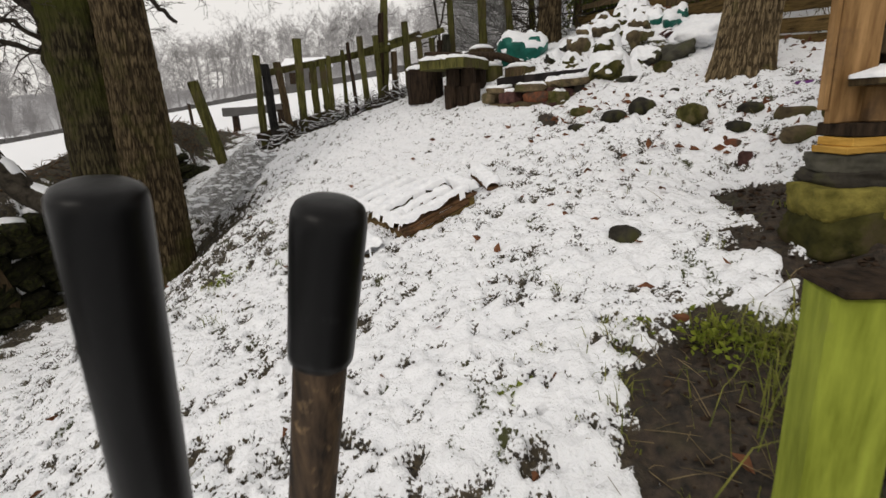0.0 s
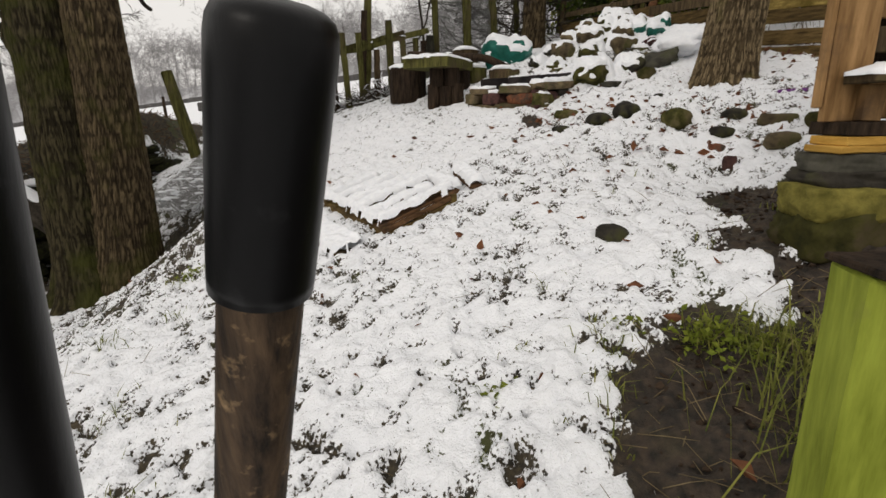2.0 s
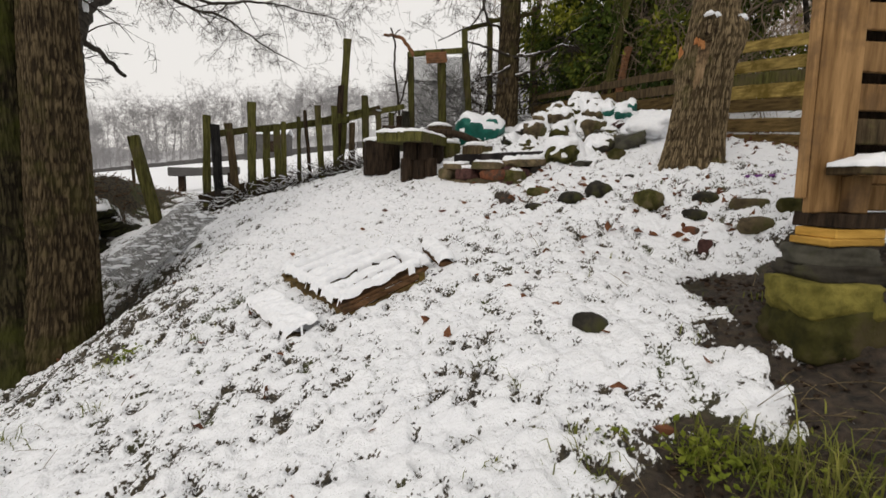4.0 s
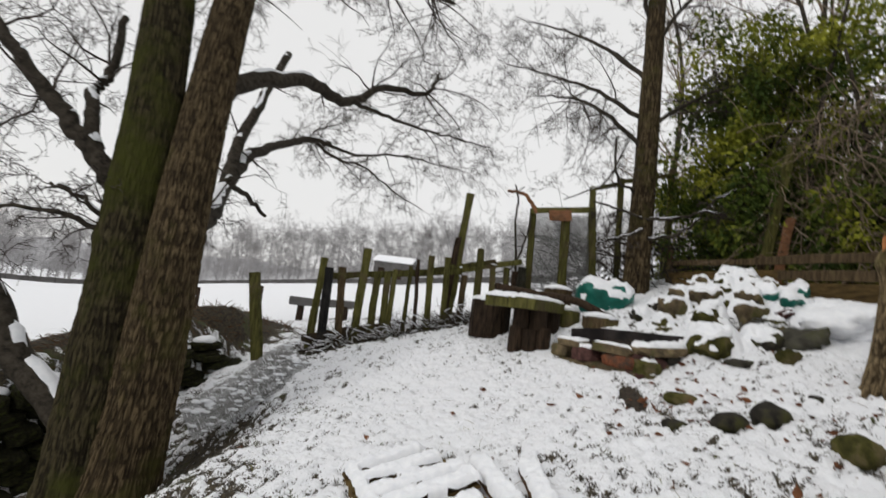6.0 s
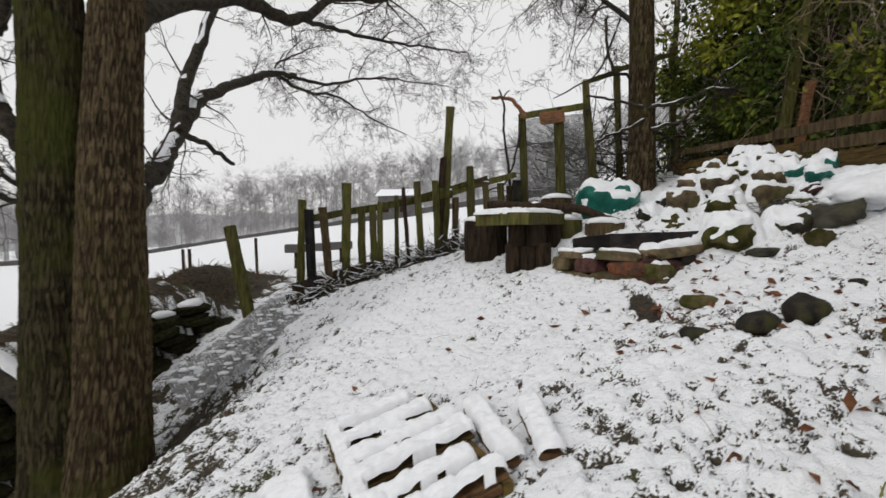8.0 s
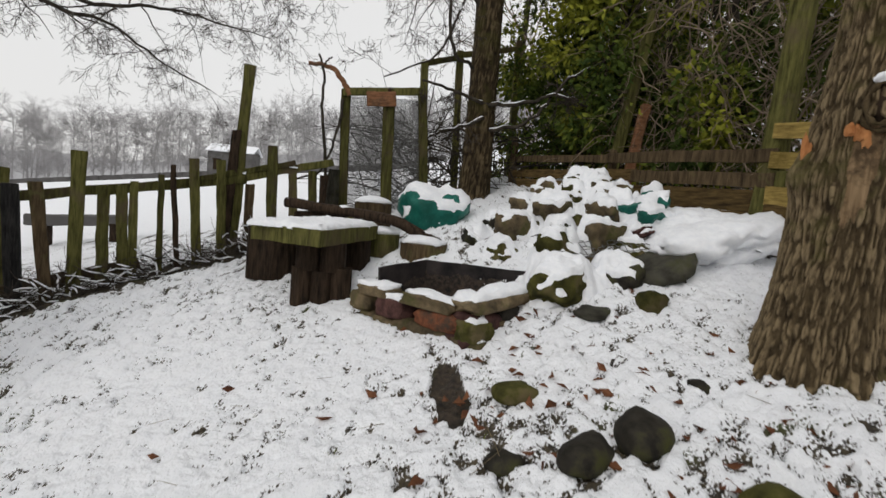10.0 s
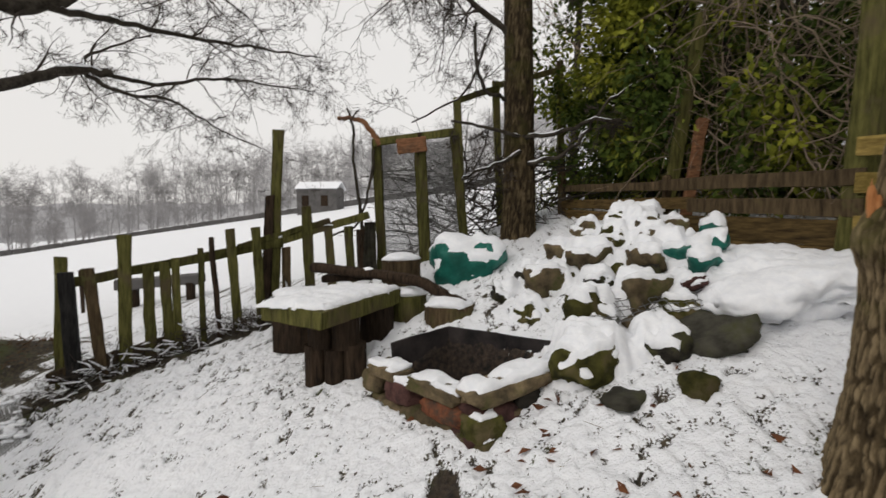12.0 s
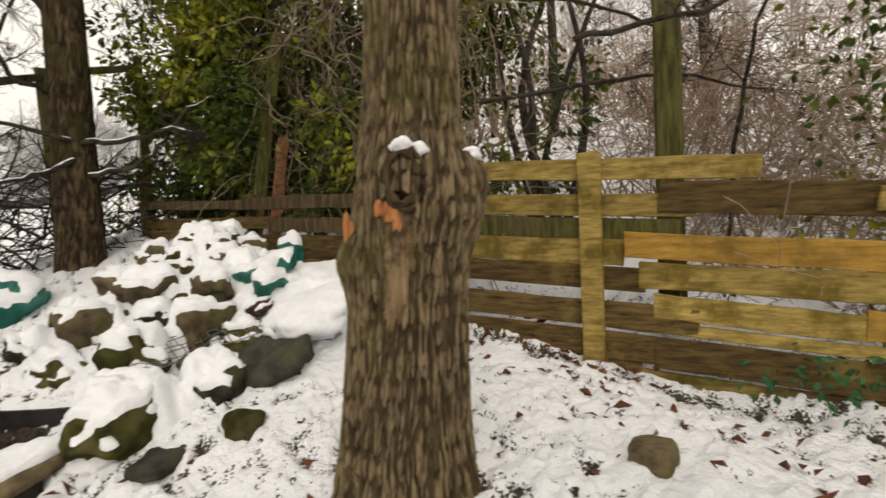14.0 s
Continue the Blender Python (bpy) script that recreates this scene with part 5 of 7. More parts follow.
def slat_snow(corner, e1, e2, length, width, slats, top):
    """Lumpy snow over a row of slats, sagging into the gaps and bridging some of them."""
    us, vs = np.arange(-0.03, length + 0.03, 0.0115), np.arange(-0.03, width + 0.03, 0.0115)
    U, V = np.meshgrid(us, vs, indexing="ij")
    wob = 0.018 * (fbm(U * 11, V * 11, 7, 2) - 0.5)
    cover = np.zeros_like(U)
    for c, w, end in slats:
        k = (1 - step(np.abs(U - c + wob), w / 2 - 0.006, w / 2 + 0.018)) * (1 - step(V + 2 * wob, end - 0.02, end + 0.025)) * step(V + wob, -0.025, 0.005)
        cover = np.maximum(cover, k)
    bridge = step(vn(U * 11, V * 7, 21), 0.70, 0.80) * 0.8 * step(V, 0, 0.03) * (1 - step(V, width - 0.12, width - 0.04)) * step(U, 0.03, 0.05) * (1 - step(U, length - 0.30, length - 0.24))
    edge = (1 - step(V + wob, 0.05, 0.085)) * step(V + wob, -0.025, 0.0) * step(U, -0.02, 0.02) * (1 - step(U, length - 0.03, length))
    cover = np.maximum(np.maximum(cover, bridge), 0.9 * edge)
    thick = 0.062 * np.sqrt(cover) * (0.30 + 0.50 * puffs(U, V, 0.058, 3) + 0.35 * puffs(U, V, 0.033, 5)) + 0.022 * (fbm(U * 9, V * 9, 9, 2) - 0.5)
    X, Y = corner.x + e1.x * U + e2.x * V, corner.y + e1.y * U + e2.y * V
    Z = ground_z(X, Y) + top + thick * cover - 0.010 * (1 - step(cover, 0.0, 0.35))
    idx = np.arange(U.size).reshape(U.shape)
    F = np.stack([idx[:-1, :-1], idx[1:, :-1], idx[1:, 1:], idx[:-1, 1:]], -1).reshape(-1, 4)
    F = F[(cover.ravel()[F] > 0.14).all(1)]
    me = bpy.data.meshes.new("snow")
    me.from_pydata(np.stack([X, Y, Z], -1).reshape(-1, 3).tolist(), [], F.tolist())
    me.update()
    bm = bmesh.new()
    bm.from_mesh(me)
    bmesh.ops.delete(bm, geom=[v for v in bm.verts if not v.link_faces], context="VERTS")
    bpy.data.meshes.remove(me)
    return bm


def pallet():
    a, n = Vector((-0.80, 3.97, 0)), Vector((-0.25, 3.09, 0))
    length, width = (n - a).length, 0.56
    e1 = (n - a).normalized()
    e2 = Vector((-e1.y, e1.x, 0))
    pl = thing("pallet", (-0.3, 3.6, gz(-0.3, 3.6)), "small broken wooden pallet lying under lumpy snow", "pallet")

    def hz(u, v, h):
        p = a + e1 * u + e2 * v
        return Vector((p.x, p.y, gz(p.x, p.y) + h))
    for k, v in enumerate((0.03, 0.27, 0.53)):
        bm = bmesh.new()
        board(bm, hz(0, v, 0.040), hz(length, v, 0.040), 0.075, 0.045, bevel=0.005, cuts=4, jitter=0.006, seed=k)
        part("bearer", bm, PLANK_DARK, pl)
    slats = ((0.06, 0.105, 0.44), (0.25, 0.10, 0.50), (0.45, 0.11, 0.56), (0.61, 0.115, 0.56), (0.83, 0.10, 0.47), (0.985, 0.08, 0.54))
    for k, (u, w, end) in enumerate(slats):
        bm = bmesh.new()
        board(bm, hz(u, -0.01, 0.087), hz(u, end, 0.087), 0.022, w, bevel=0.004, cuts=4, jitter=0.006, seed=k + 5)
        part("slat", bm, PLANK_DARK if k < 5 else PALLETWOOD, pl)
    for k, h in enumerate((0.020, 0.062)):
        bm = bmesh.new()
        board(bm, hz(length - 0.005, 0.0, h), hz(length - 0.005, 0.50, h), 0.032, 0.022, bevel=0.004, cuts=4, jitter=0.008, seed=k + 9)
        part("end_board", bm, PALLETWOOD if k else PLANK_DARK, pl, "split brown end board")
    part("snow", slat_snow(a, e1, e2, length, width, slats, 0.096), SNOW, pl, "thick lumpy snow", True)
    # loose boards beside it
    for k, (p, q, w, h) in enumerate((((-0.86, 3.66), (-0.44, 2.98), 0.19, 0.045), ((-0.02, 4.02), (0.20, 3.52), 0.10, 0.07), ((0.26, 3.96), (0.36, 3.54), 0.10, 0.05))):
        p, q = Vector((*p, 0)), Vector((*q, 0))
        d = (q - p).normalized()
        side = Vector((-d.y, d.x, 0))
        ob = thing("loose_board", (p.x, p.y, gz(p.x, p.y)), "snow-covered loose board lying beside the pallet", "board", "loose boards by the pallet")
        bm = bmesh.new()
        board(bm, Vector((p.x, p.y, gz(p.x, p.y) + h * 0.6)), Vector((q.x, q.y, gz(q.x, q.y) + h * 0.6)), 0.03, w, bevel=0.004, cuts=4, jitter=0.006, seed=k + 15)
        part("board", bm, PALLETWOOD if k else WOOD_BROWN, ob)
        run = (q - p).length
        part("snow", slat_snow(p - side * (w / 2), d, side, run, w, ((run / 2, run, w),), h * 0.6 + 0.014), SNOW, ob, "thick lumpy snow", True)


def stump(bm, at, r, h, seed, turn=0):
    """An upright chunk of split log."""
    n = 26
    rings = []
    for k in range(7):
        z = h * k / 6
        rings.append([bm.verts.new((at[0] + math.cos(t + turn) * r * (1 + 0.10 * noise.noise(Vector((math.cos(t) * 1.8, math.sin(t) * 1.8, seed))) + 0.06 * noise.noise(Vector((math.cos(t) * 6, math.sin(t) * 6, seed + z * 2)))),
                                    at[1] + math.sin(t + turn) * r * (1 + 0.10 * noise.noise(Vector((math.cos(t) * 1.8, math.sin(t) * 1.8, seed))) + 0.06 * noise.noise(Vector((math.cos(t) * 6, math.sin(t) * 6, seed + z * 2)))),
                                    at[2] + z)) for t in [2 * math.pi * i / n for i in range(n)]])
    for p, q in zip(rings, rings[1:]):
        for i in range(n):
            bm.faces.new((p[i], p[(i + 1) % n], q[(i + 1) % n], q[i]))
    bm.faces.new(rings[-1])
    bm.faces.new(rings[0][::-1])


def bench():
    """Thick slab on stacked log blocks, with stumps round it."""
    rng = random.Random(14)
    bt = thing("slab_bench", (0.1, 6.6, gz(0.1, 6.6)), "mossy timber slab bench on dark log blocks under snow", "bench")
    bm = bmesh.new()
    A, B, C, D = Vector((-0.27, 6.22, 2.09)), Vector((0.24, 5.90, 2.09)), Vector((0.60, 6.84, 2.11)), Vector((0.12, 7.06, 2.11))
    lo = [bm.verts.new(p + Vector((0, 0, -0.055))) for p in (A, B, C, D)]
    hi = [bm.verts.new(p + Vector((0, 0, 0.055))) for p in (A, B, C, D)]
    bm.faces.new(hi)
    bm.faces.new(lo[::-1])
    for i in range(4):
        bm.faces.new((lo[i], lo[(i + 1) % 4], hi[(i + 1) % 4], hi[i]))
    bmesh.ops.subdivide_edges(bm, edges=bm.edges[:], cuts=5, use_grid_fill=True)
    for v in bm.verts:
        v.co += 0.012 * noise.noise_vector(v.co * 7)
    slab = part("slab", bm, WOOD_GREEN, bt)
    bm = bmesh.new()
    u = (C - B).normalized()
    w = Vector((0, 0, 1)).cross(u).normalized()
    snow_slab(bm, (A + B + C + D) / 4 + Vector((0, 0, 0.05)), (0.97, 0.53), Matrix((u, w, u.cross(w))).transposed(), 0.050, 5, 0.03)
    part("snow", bm, SNOW, slab, "even layer of snow", True)
    # billets of split log stacked in two layers under the near end
    for i, (x, y, r, z0, z1) in enumerate(((0.09, 6.27, 0.078, -0.04, 0.24), (0.23, 6.24, 0.080, -0.04, 0.22), (0.36, 6.24, 0.078, -0.04, 0.25), (0.16, 6.38, 0.085, -0.04, 0.24), (0.32, 6.38, 0.085, -0.04, 0.23),
                                           (0.13, 6.27, 0.090, 0.22, 0.48), (0.30, 6.25, 0.092, 0.22, 0.48), (0.22, 6.40, 0.10, 0.22, 0.48), (0.42, 6.72, 0.13, -0.04, 0.40))):
        g0 = gz(0.22, 6.3) if i < 8 else gz(x, y)
        bm = bmesh.new()
        stump(bm, (x, y, g0 + z0), r, (min(g0 + z1, 2.035) if z1 < 0.4 and i < 8 else 2.045) - g0 - z0, i * 5, i * 0.7)
        part("block", bm, WOOD_DARK, bt, soft=False)
    for i, (x, y, r, top, mat, lab) in enumerate(((-0.25, 6.98, 0.235, 2.10, WOOD_DARK, "dark wet log stump with a pad of snow"), (0.53, 7.35, 0.17, 2.36, WOOD_BROWN, "upright log stump with a round pad of snow"),
                                                  (0.98, 6.72, 0.19, 2.06, WOOD_BROWN, "split brown log block lying by the fire pit"), (0.62, 6.98, 0.16, 2.1, WOOD_GREEN, "mossy log block behind the bench"))):
        g0 = gz(x, y) - 0.05
        ob = thing("log_stump", (x, y, g0), lab, "log", "logs round the fire pit")
        bm = bmesh.new()
        stump(bm, (x, y, g0), r, top - g0, 30 + i)
        part("wood", bm, mat, ob)
        bm = rock_bm((r * 2.0, r * 1.9, 0.11), 80 + i, 0.2)
        bmesh.ops.translate(bm, verts=bm.verts, vec=(x, y, top + 0.01))
        part("snow", bm, SNOW, ob, "round pad of snow", True)
    pole = thing("log_pole", (0.4, 6.9, 2.1), "long dark weathered pole lying across the logs", "pole")
    t = Tubes()
    c = bend([(-0.24, 7.25, 2.30), (0.2, 7.12, 2.27), (0.7, 6.90, 2.22), (1.10, 6.68, 2.06)], 6)
    c = [p + 0.012 * noise.noise_vector(p * 6) for p in c]
    t.add(c, [0.045 + 0.006 * noise.noise(p * 8) for p in c], 10)
    t.part("pole", WOOD_DARK, pole)
    s = Tubes()
    snow_on(s, c, [0.045] * len(c), chance=0.6, rng=rng)
    s.part("snow", SNOW, pole, "thin broken snow")
    bt2 = thing("wooden_paddle", (-0.1, 7.1, 2.15), "dark pointed board among the logs", "board")
    bm = bmesh.new()
    board(bm, (-0.15, 7.30, 2.20), (0.3, 7.24, 2.22), 0.06, 0.16, bevel=0.01, cuts=4, jitter=0.01)
    part("board", bm, WOOD_DARK, bt2)


def fire_pit():
    rng = random.Random(19)
    pit = thing("fire_pit", (1.15, 5.8, gz(1.15, 5.8)), "square fire pit of stacked stones and bricks, sooty inside", "fire pit")
    L, N, R, K = Vector((0.42, 6.10, 0)), Vector((1.16, 5.33, 0)), Vector((1.74, 5.80, 0)), Vector((1.05, 6.62, 0))

    def block(p, q, z, h, depth, mat, k, inset=0.0, snow=0.0):
        p, q = p + (q - p) * 0.012, q - (q - p) * 0.012
        c = (p + q) / 2
        d = (q - p).normalized()
        s = Vector((-d.y, d.x, 0))
        bm = rock_bm(((q - p).length * 1.08, depth * 1.1, h * 1.12), k, 0.20, 4 if snow else 3, 0.80)
        rot = Matrix((d, s, Vector((0, 0, 1)))).transposed().to_4x4() @ Euler((rng.uniform(-.06, .06), rng.uniform(-.06, .06), rng.uniform(-.05, .05))).to_matrix().to_4x4()
        rot.translation = c + s * (depth / 2 + inset) + Vector((0, 0, z + h / 2))
        bmesh.ops.transform(bm, matrix=rot, verts=bm.verts)
        cap = snow_over(bm, snow, 0.66, k, 0.5) if snow else None
        ob = part("brick" if mat in (BRICK_RED, BRICK_DARK) else "stone", bm, mat, pit, soft=True)
        if cap:
            part("snow", cap, SNOW, ob, "snow", True)
    g = lambda p: gz(p.x, p.y) - 0.02
    # front wall, two and a half courses, from the left corner to the near corner
    zl, zn, zr = 1.47, 1.50, 1.62
    for (s0, s1, z, h, mat, sn) in ((0.0, 0.42, 1.47, 0.15, STONE, 0), (0.42, 0.86, 1.47, 0.16, STONE, 0), (0.88, 1.06, 1.46, 0.15, STONE, 0.012),
                                    (0.02, 0.20, 1.62, 0.12, STONE, 0), (0.28, 0.50, 1.625, 0.115, BRICK_DARK, 0.026), (0.58, 0.90, 1.625, 0.11, BRICK_RED, 0.0), (0.90, 1.04, 1.61, 0.11, STONE_MOSS, 0.018),
                                    (0.08, 0.36, 1.74, 0.06, STONE, 0.020), (0.48, 0.84, 1.735, 0.07, STONE, 0.016)):
        block(L.lerp(N, s0), L.lerp(N, s1), z, h, 0.17, mat, int(s0 * 100 + z * 37), snow=sn)
    for (s0, s1, z, h, mat, sn) in ((0.0, 0.30, 1.52, 0.13, BRICK_DARK, 0.0), (0.30, 0.66, 1.58, 0.13, STONE, 0.0), (0.66, 1.0, 1.64, 0.14, STONE, 0.0),
                                    (0.02, 0.42, 1.655, 0.10, BRICK_DARK, 0), (0.40, 0.62, 1.70, 0.10, STONE_DARK, 0), (0.04, 1.0, 1.785, 0.075, STONE, 0.030), (0.93, 1.10, 1.74, 0.14, STONE_MOSS, 0.0)):
        block(N.lerp(R, s0), N.lerp(R, s1), z, h, 0.19, mat, int(s0 * 100 + z * 53) + 7, snow=sn)
    for a, b, lab in (((0.64, 6.13, 1.74), (0.99, 6.44, 1.78), "left"), ((0.99, 6.44, 1.78), (1.63, 5.93, 1.80), "back")):
        bm = bmesh.new()
        board(bm, a, b, 0.34, 0.02, bevel=0.003, cuts=5, jitter=0.008, seed=2)
        part("lining_plate", bm, SOOT, pit, "black sooty metal plate")
    bm = rock_bm((0.8, 0.8, 0.12), 4, 0.3)
    bmesh.ops.translate(bm, verts=bm.verts, vec=(1.1, 5.95, 1.47))
    part("ash_bed", bm, SOOT, pit, "dark ash", True)


def sack(name, at, size, seed, label, tilt=0):
    bm = rock_bm(size, seed, 0.35, 4, 0.2)
    for v in bm.verts:
        v.co.z += 0.05 * size[2] * noise.noise(v.co * 14 + Vector((seed, 0, 0)))
        v.co += v.co.normalized() * 0.035 * abs(noise.noise(Vector((v.co.x * 8, v.co.y * 8, v.co.z * 3)) + Vector((seed, 2, 0))))
    bmesh.ops.transform(bm, matrix=Euler((0, radians(tilt), 0.3)).to_matrix().to_4x4(), verts=bm.verts)
    bmesh.ops.translate(bm, verts=bm.verts, vec=at)
    ob = thing(name, at, label, "sack", "green sacks")
    part("snow", snow_over(bm, 0.03, 0.12, seed, 1.0), SNOW, ob, "patches of snow", True)
    part("bag", bm, TARP, ob, soft=True)
    return ob


def heap_snow(lie):
    """One uneven blanket of snow lying over the backs of the stones."""
    xs, ys = np.arange(1.22, 3.0, 0.0135), np.arange(5.45, 7.75, 0.0135)
    X, Y = np.meshgrid(xs, ys)
    G = ground_z(X, Y) + 0.015
    H = G.copy()
    wob = fbm(X * 7, Y * 7, 81, 3) - 0.5
    for x, y, z, size in lie:
        r = 0.5 * max(size[0], size[1])
        d = np.hypot(X - x - 0.10 * r, Y - y - 0.34 * r) / r + 1.1 * wob
        w = 1 - step(d, 0.50, 1.42)
        H = np.maximum(H, G + (z + 0.47 * size[2] + 0.05 - G) * w)
    for k in range(1):
        H[1:-1, 1:-1] = (2 * H[1:-1, 1:-1] + H[:-2, 1:-1] + H[2:, 1:-1] + H[1:-1, :-2] + H[1:-1, 2:]) / 6
    H = H + 0.06 * (fbm(X * 12, Y * 12, 84, 2) - 0.45) + 0.040 * (puffs(X, Y, 0.075, 86) - 0.65) + 0.022 * (puffs(X, Y, 0.04, 88) - 0.6)
    rim = np.minimum(np.minimum(X - 1.22, 2.98 - X), np.minimum(Y - 5.45, 7.73 - Y))
    H = H - 0.12 * (1 - step(rim, 0.0, 0.25))
    ob = thing("snow_blanket", (2.1, 6.9, gz(2.1, 6.9)), "lumpy blanket of fresh snow draped over the stone heap", "snow")
    ny, nx = X.shape
    idx = np.arange(nx * ny).reshape(ny, nx)
    F = np.stack([idx[:-1, :-1], idx[:-1, 1:], idx[1:, 1:], idx[1:, :-1]], -1).reshape(-1, 4)
    me = bpy.data.meshes.new("blanket")
    me.from_pydata((np.stack([X, Y, H], -1).reshape(-1, 3) - np.array((2.1, 6.9, gz(2.1, 6.9)))).tolist(), [], F.tolist())
    me.update()
    link("blanket", me, SNOW, ob, soft=True)


def rock_heap():
    """The heap of stones in front of the board fence, largest stones placed one by one."""
    rows = (  # x, y, z, size, material, snow, seed
        (1.80, 5.98, 1.93, (0.42, 0.32, 0.25), STONE_MOSS, 0.13, 1), (2.18, 6.02, 1.98, (0.32, 0.24, 0.18), STONE_DARK, 0.11, 2), (2.46, 5.98, 2.05, (0.44, 0.34, 0.16), SLATE, 0.0, 3),
        (2.22, 5.55, 1.90, (0.16, 0.14, 0.13), STONE_MOSS, 0.0, 4), (2.02, 7.05, 2.42, (0.32, 0.24, 0.26), STONE, 0.05, 5), (2.46, 7.28, 2.62, (0.36, 0.24, 0.20), STONE, 0.05, 6),
        (2.32, 7.40, 2.74, (0.20, 0.18, 0.20), STONE_MOSS, 0.07, 7), (1.72, 7.00, 2.20, (0.34, 0.26, 0.26), STONE, 0.06, 8), (2.72, 6.95, 2.52, (0.12, 0.10, 0.15), BRICK_RED, 0.03, 9),
        (2.56, 6.92, 2.46, (0.28, 0.22, 0.16), STONE_MOSS, 0.06, 10), (1.86, 6.35, 2.12, (0.30, 0.26, 0.24), STONE_MOSS, 0.10, 11), (2.20, 6.42, 2.22, (0.26, 0.22, 0.22), STONE, 0.06, 12),
        (2.55, 6.45, 2.28, (0.30, 0.16, 0.09), BRICK_DARK, 0.03, 13), (2.12, 7.62, 2.66, (0.24, 0.2, 0.16), STONE, 0.07, 14), (2.62, 7.6, 2.78, (0.26, 0.22, 0.18), STONE_DARK, 0.07, 15),
        (2.0, 6.72, 2.30, (0.22, 0.18, 0.16), STONE_DARK, 0.06, 16), (2.34, 6.75, 2.42, (0.26, 0.2, 0.2), STONE, 0.07, 17), (1.55, 6.72, 2.04, (0.2, 0.18, 0.16), STONE_MOSS, 0.06, 18),
        (2.48, 7.02, 2.52, (0.2, 0.18, 0.16), STONE, 0.08, 19), (1.92, 7.45, 2.50, (0.26, 0.22, 0.2), STONE, 0.08, 20), (1.62, 7.35, 2.32, (0.26, 0.2, 0.18), STONE_DARK, 0.08, 21),
        (2.25, 7.18, 2.60, (0.22, 0.2, 0.18), STONE_MOSS, 0.06, 22), (2.72, 7.3, 2.66, (0.2, 0.18, 0.16), STONE, 0.07, 23), (2.2, 5.98, 1.86, (0.16, 0.13, 0.10), BRICK_DARK, 0.0, 24),
        (1.40, 7.15, 2.12, (0.22, 0.16, 0.15), STONE_DARK, 0.08, 25), (2.42, 7.5, 2.80, (0.2, 0.16, 0.13), STONE, 0.07, 26), (2.4, 6.25, 2.14, (0.22, 0.2, 0.16), STONE_MOSS, 0.07, 27))
    lie = []
    for x, y, z, size, mat, sn, k in rows:
        lab = {STONE: "rough tan sandstone lump capped with snow in the heap", STONE_MOSS: "mossy green boulder under snow in the heap", STONE_DARK: "dark wet stone capped with snow in the heap",
               SLATE: "flat grey stone slab leaning at the foot of the heap", BRICK_RED: "upright broken red brick in the stone heap", BRICK_DARK: "dark broken brick lying in the stone heap"}[mat]
        y, z = y - 0.25 - 0.10 * (y - 5.98), z - 0.08 * float(step(z, 2.35, 2.75)) - 0.14 * float(step(abs(x - 2.42), 0.2, 0.75)) * float(step(z, 2.1, 2.3))
        z = max(z, gz(x, y) + size[2] * 0.22)
        if sn:
            lie.append((x, y, z, size))
        stone("rubble_stone", (x, y, z), tuple(1.04 * s for s in size) if sn else size, k, mat, sn * 0.4, k * 47 % 180, ((k * 13 % 24 - 12) * 2, (k * 29 % 24 - 12) * 2) if mat is not SLATE else (-24, 12), lab, group="stones of the heap", angular=0.75 if mat is SLATE else 0.55 if mat is STONE else 0.25, rough=0.5)
    rng = random.Random(44)
    for k in range(20):
        x, y = rng.gauss(2.15, 0.36), rng.gauss(6.6, 0.42)
        s = rng.uniform(0.09, 0.20)
        mat = rng.choice((STONE, STONE, STONE_DARK, STONE_MOSS, STONE_DARK, BRICK_DARK))
        lab = "small broken brick among the snowy stones" if mat is BRICK_DARK else "small rough stone wedged in the snowy heap"
        stone("rubble_stone", (x, y, gz(x, y) + s * 0.25), (s * rng.uniform(1, 1.5), s, s * rng.uniform(0.6, 0.95)), 300 + k, mat, 0.0, rng.uniform(0, 180), (rng.uniform(-25, 25), rng.uniform(-25, 25)), lab, group="stones of the heap", angular=0.3, detail=2, rough=0.55)
    heap_snow(lie)
    net = thing("bent_wire_mesh", (2.1, 6.2, 2.2), "bent piece of rusty wire mesh on the stone heap", "wire mesh")
    t = Tubes()
    lattice(t, (1.72, 6.20, 2.20), (0.75, 0.05, 0.12), (0.12, -0.36, -0.12), 16, 10, 0.003, random.Random(1), 0.07)
    t.part("wire", WIRE, net)
    sack("plastic_sack", (1.14, 7.60, 2.28), (0.72, 0.52, 0.56), 3, "bulging green plastic sack with snow in its folds")
    sack("plastic_sack", (3.04, 6.90, 2.47), (0.26, 0.22, 0.42), 8, "tied green plastic sack standing by the fence")
    sheet = thing("snowy_sheet", (3.0, 6.4, 2.3), "green plastic sheet spread beside the heap under snow", "sheet")
    bm = rock_bm((1.0, 1.05, 0.34), 15, 0.35, 5, 0.2)
    for v in bm.verts:
        v.co.z += 0.05 * noise.noise(Vector((v.co.x * 6, v.co.y * 6, 1))) + 0.03 * noise.noise(Vector((v.co.x * 17, v.co.y * 17, 4)))
    bmesh.ops.transform(bm, matrix=pose(2.98, 6.12, gz(2.98, 6.12) + 0.05, 6, -10, 0), verts=bm.verts)
    part("snow", snow_over(bm, 0.02, -3.0, 3, 0.0), SNOW, sheet, "lumpy snow cover", True)
    bm.free()
    bm = rock_bm((0.40, 0.46, 0.26), 18, 0.6, 4, 0.2)
    bmesh.ops.transform(bm, matrix=pose(2.66, 6.34, gz(2.66, 6.34) + 0.10, 0, -15, 20), verts=bm.verts)
    part("snow", snow_over(bm, 0.03, 0.15, 8, 1.2), SNOW, sheet, "patches of snow", True)
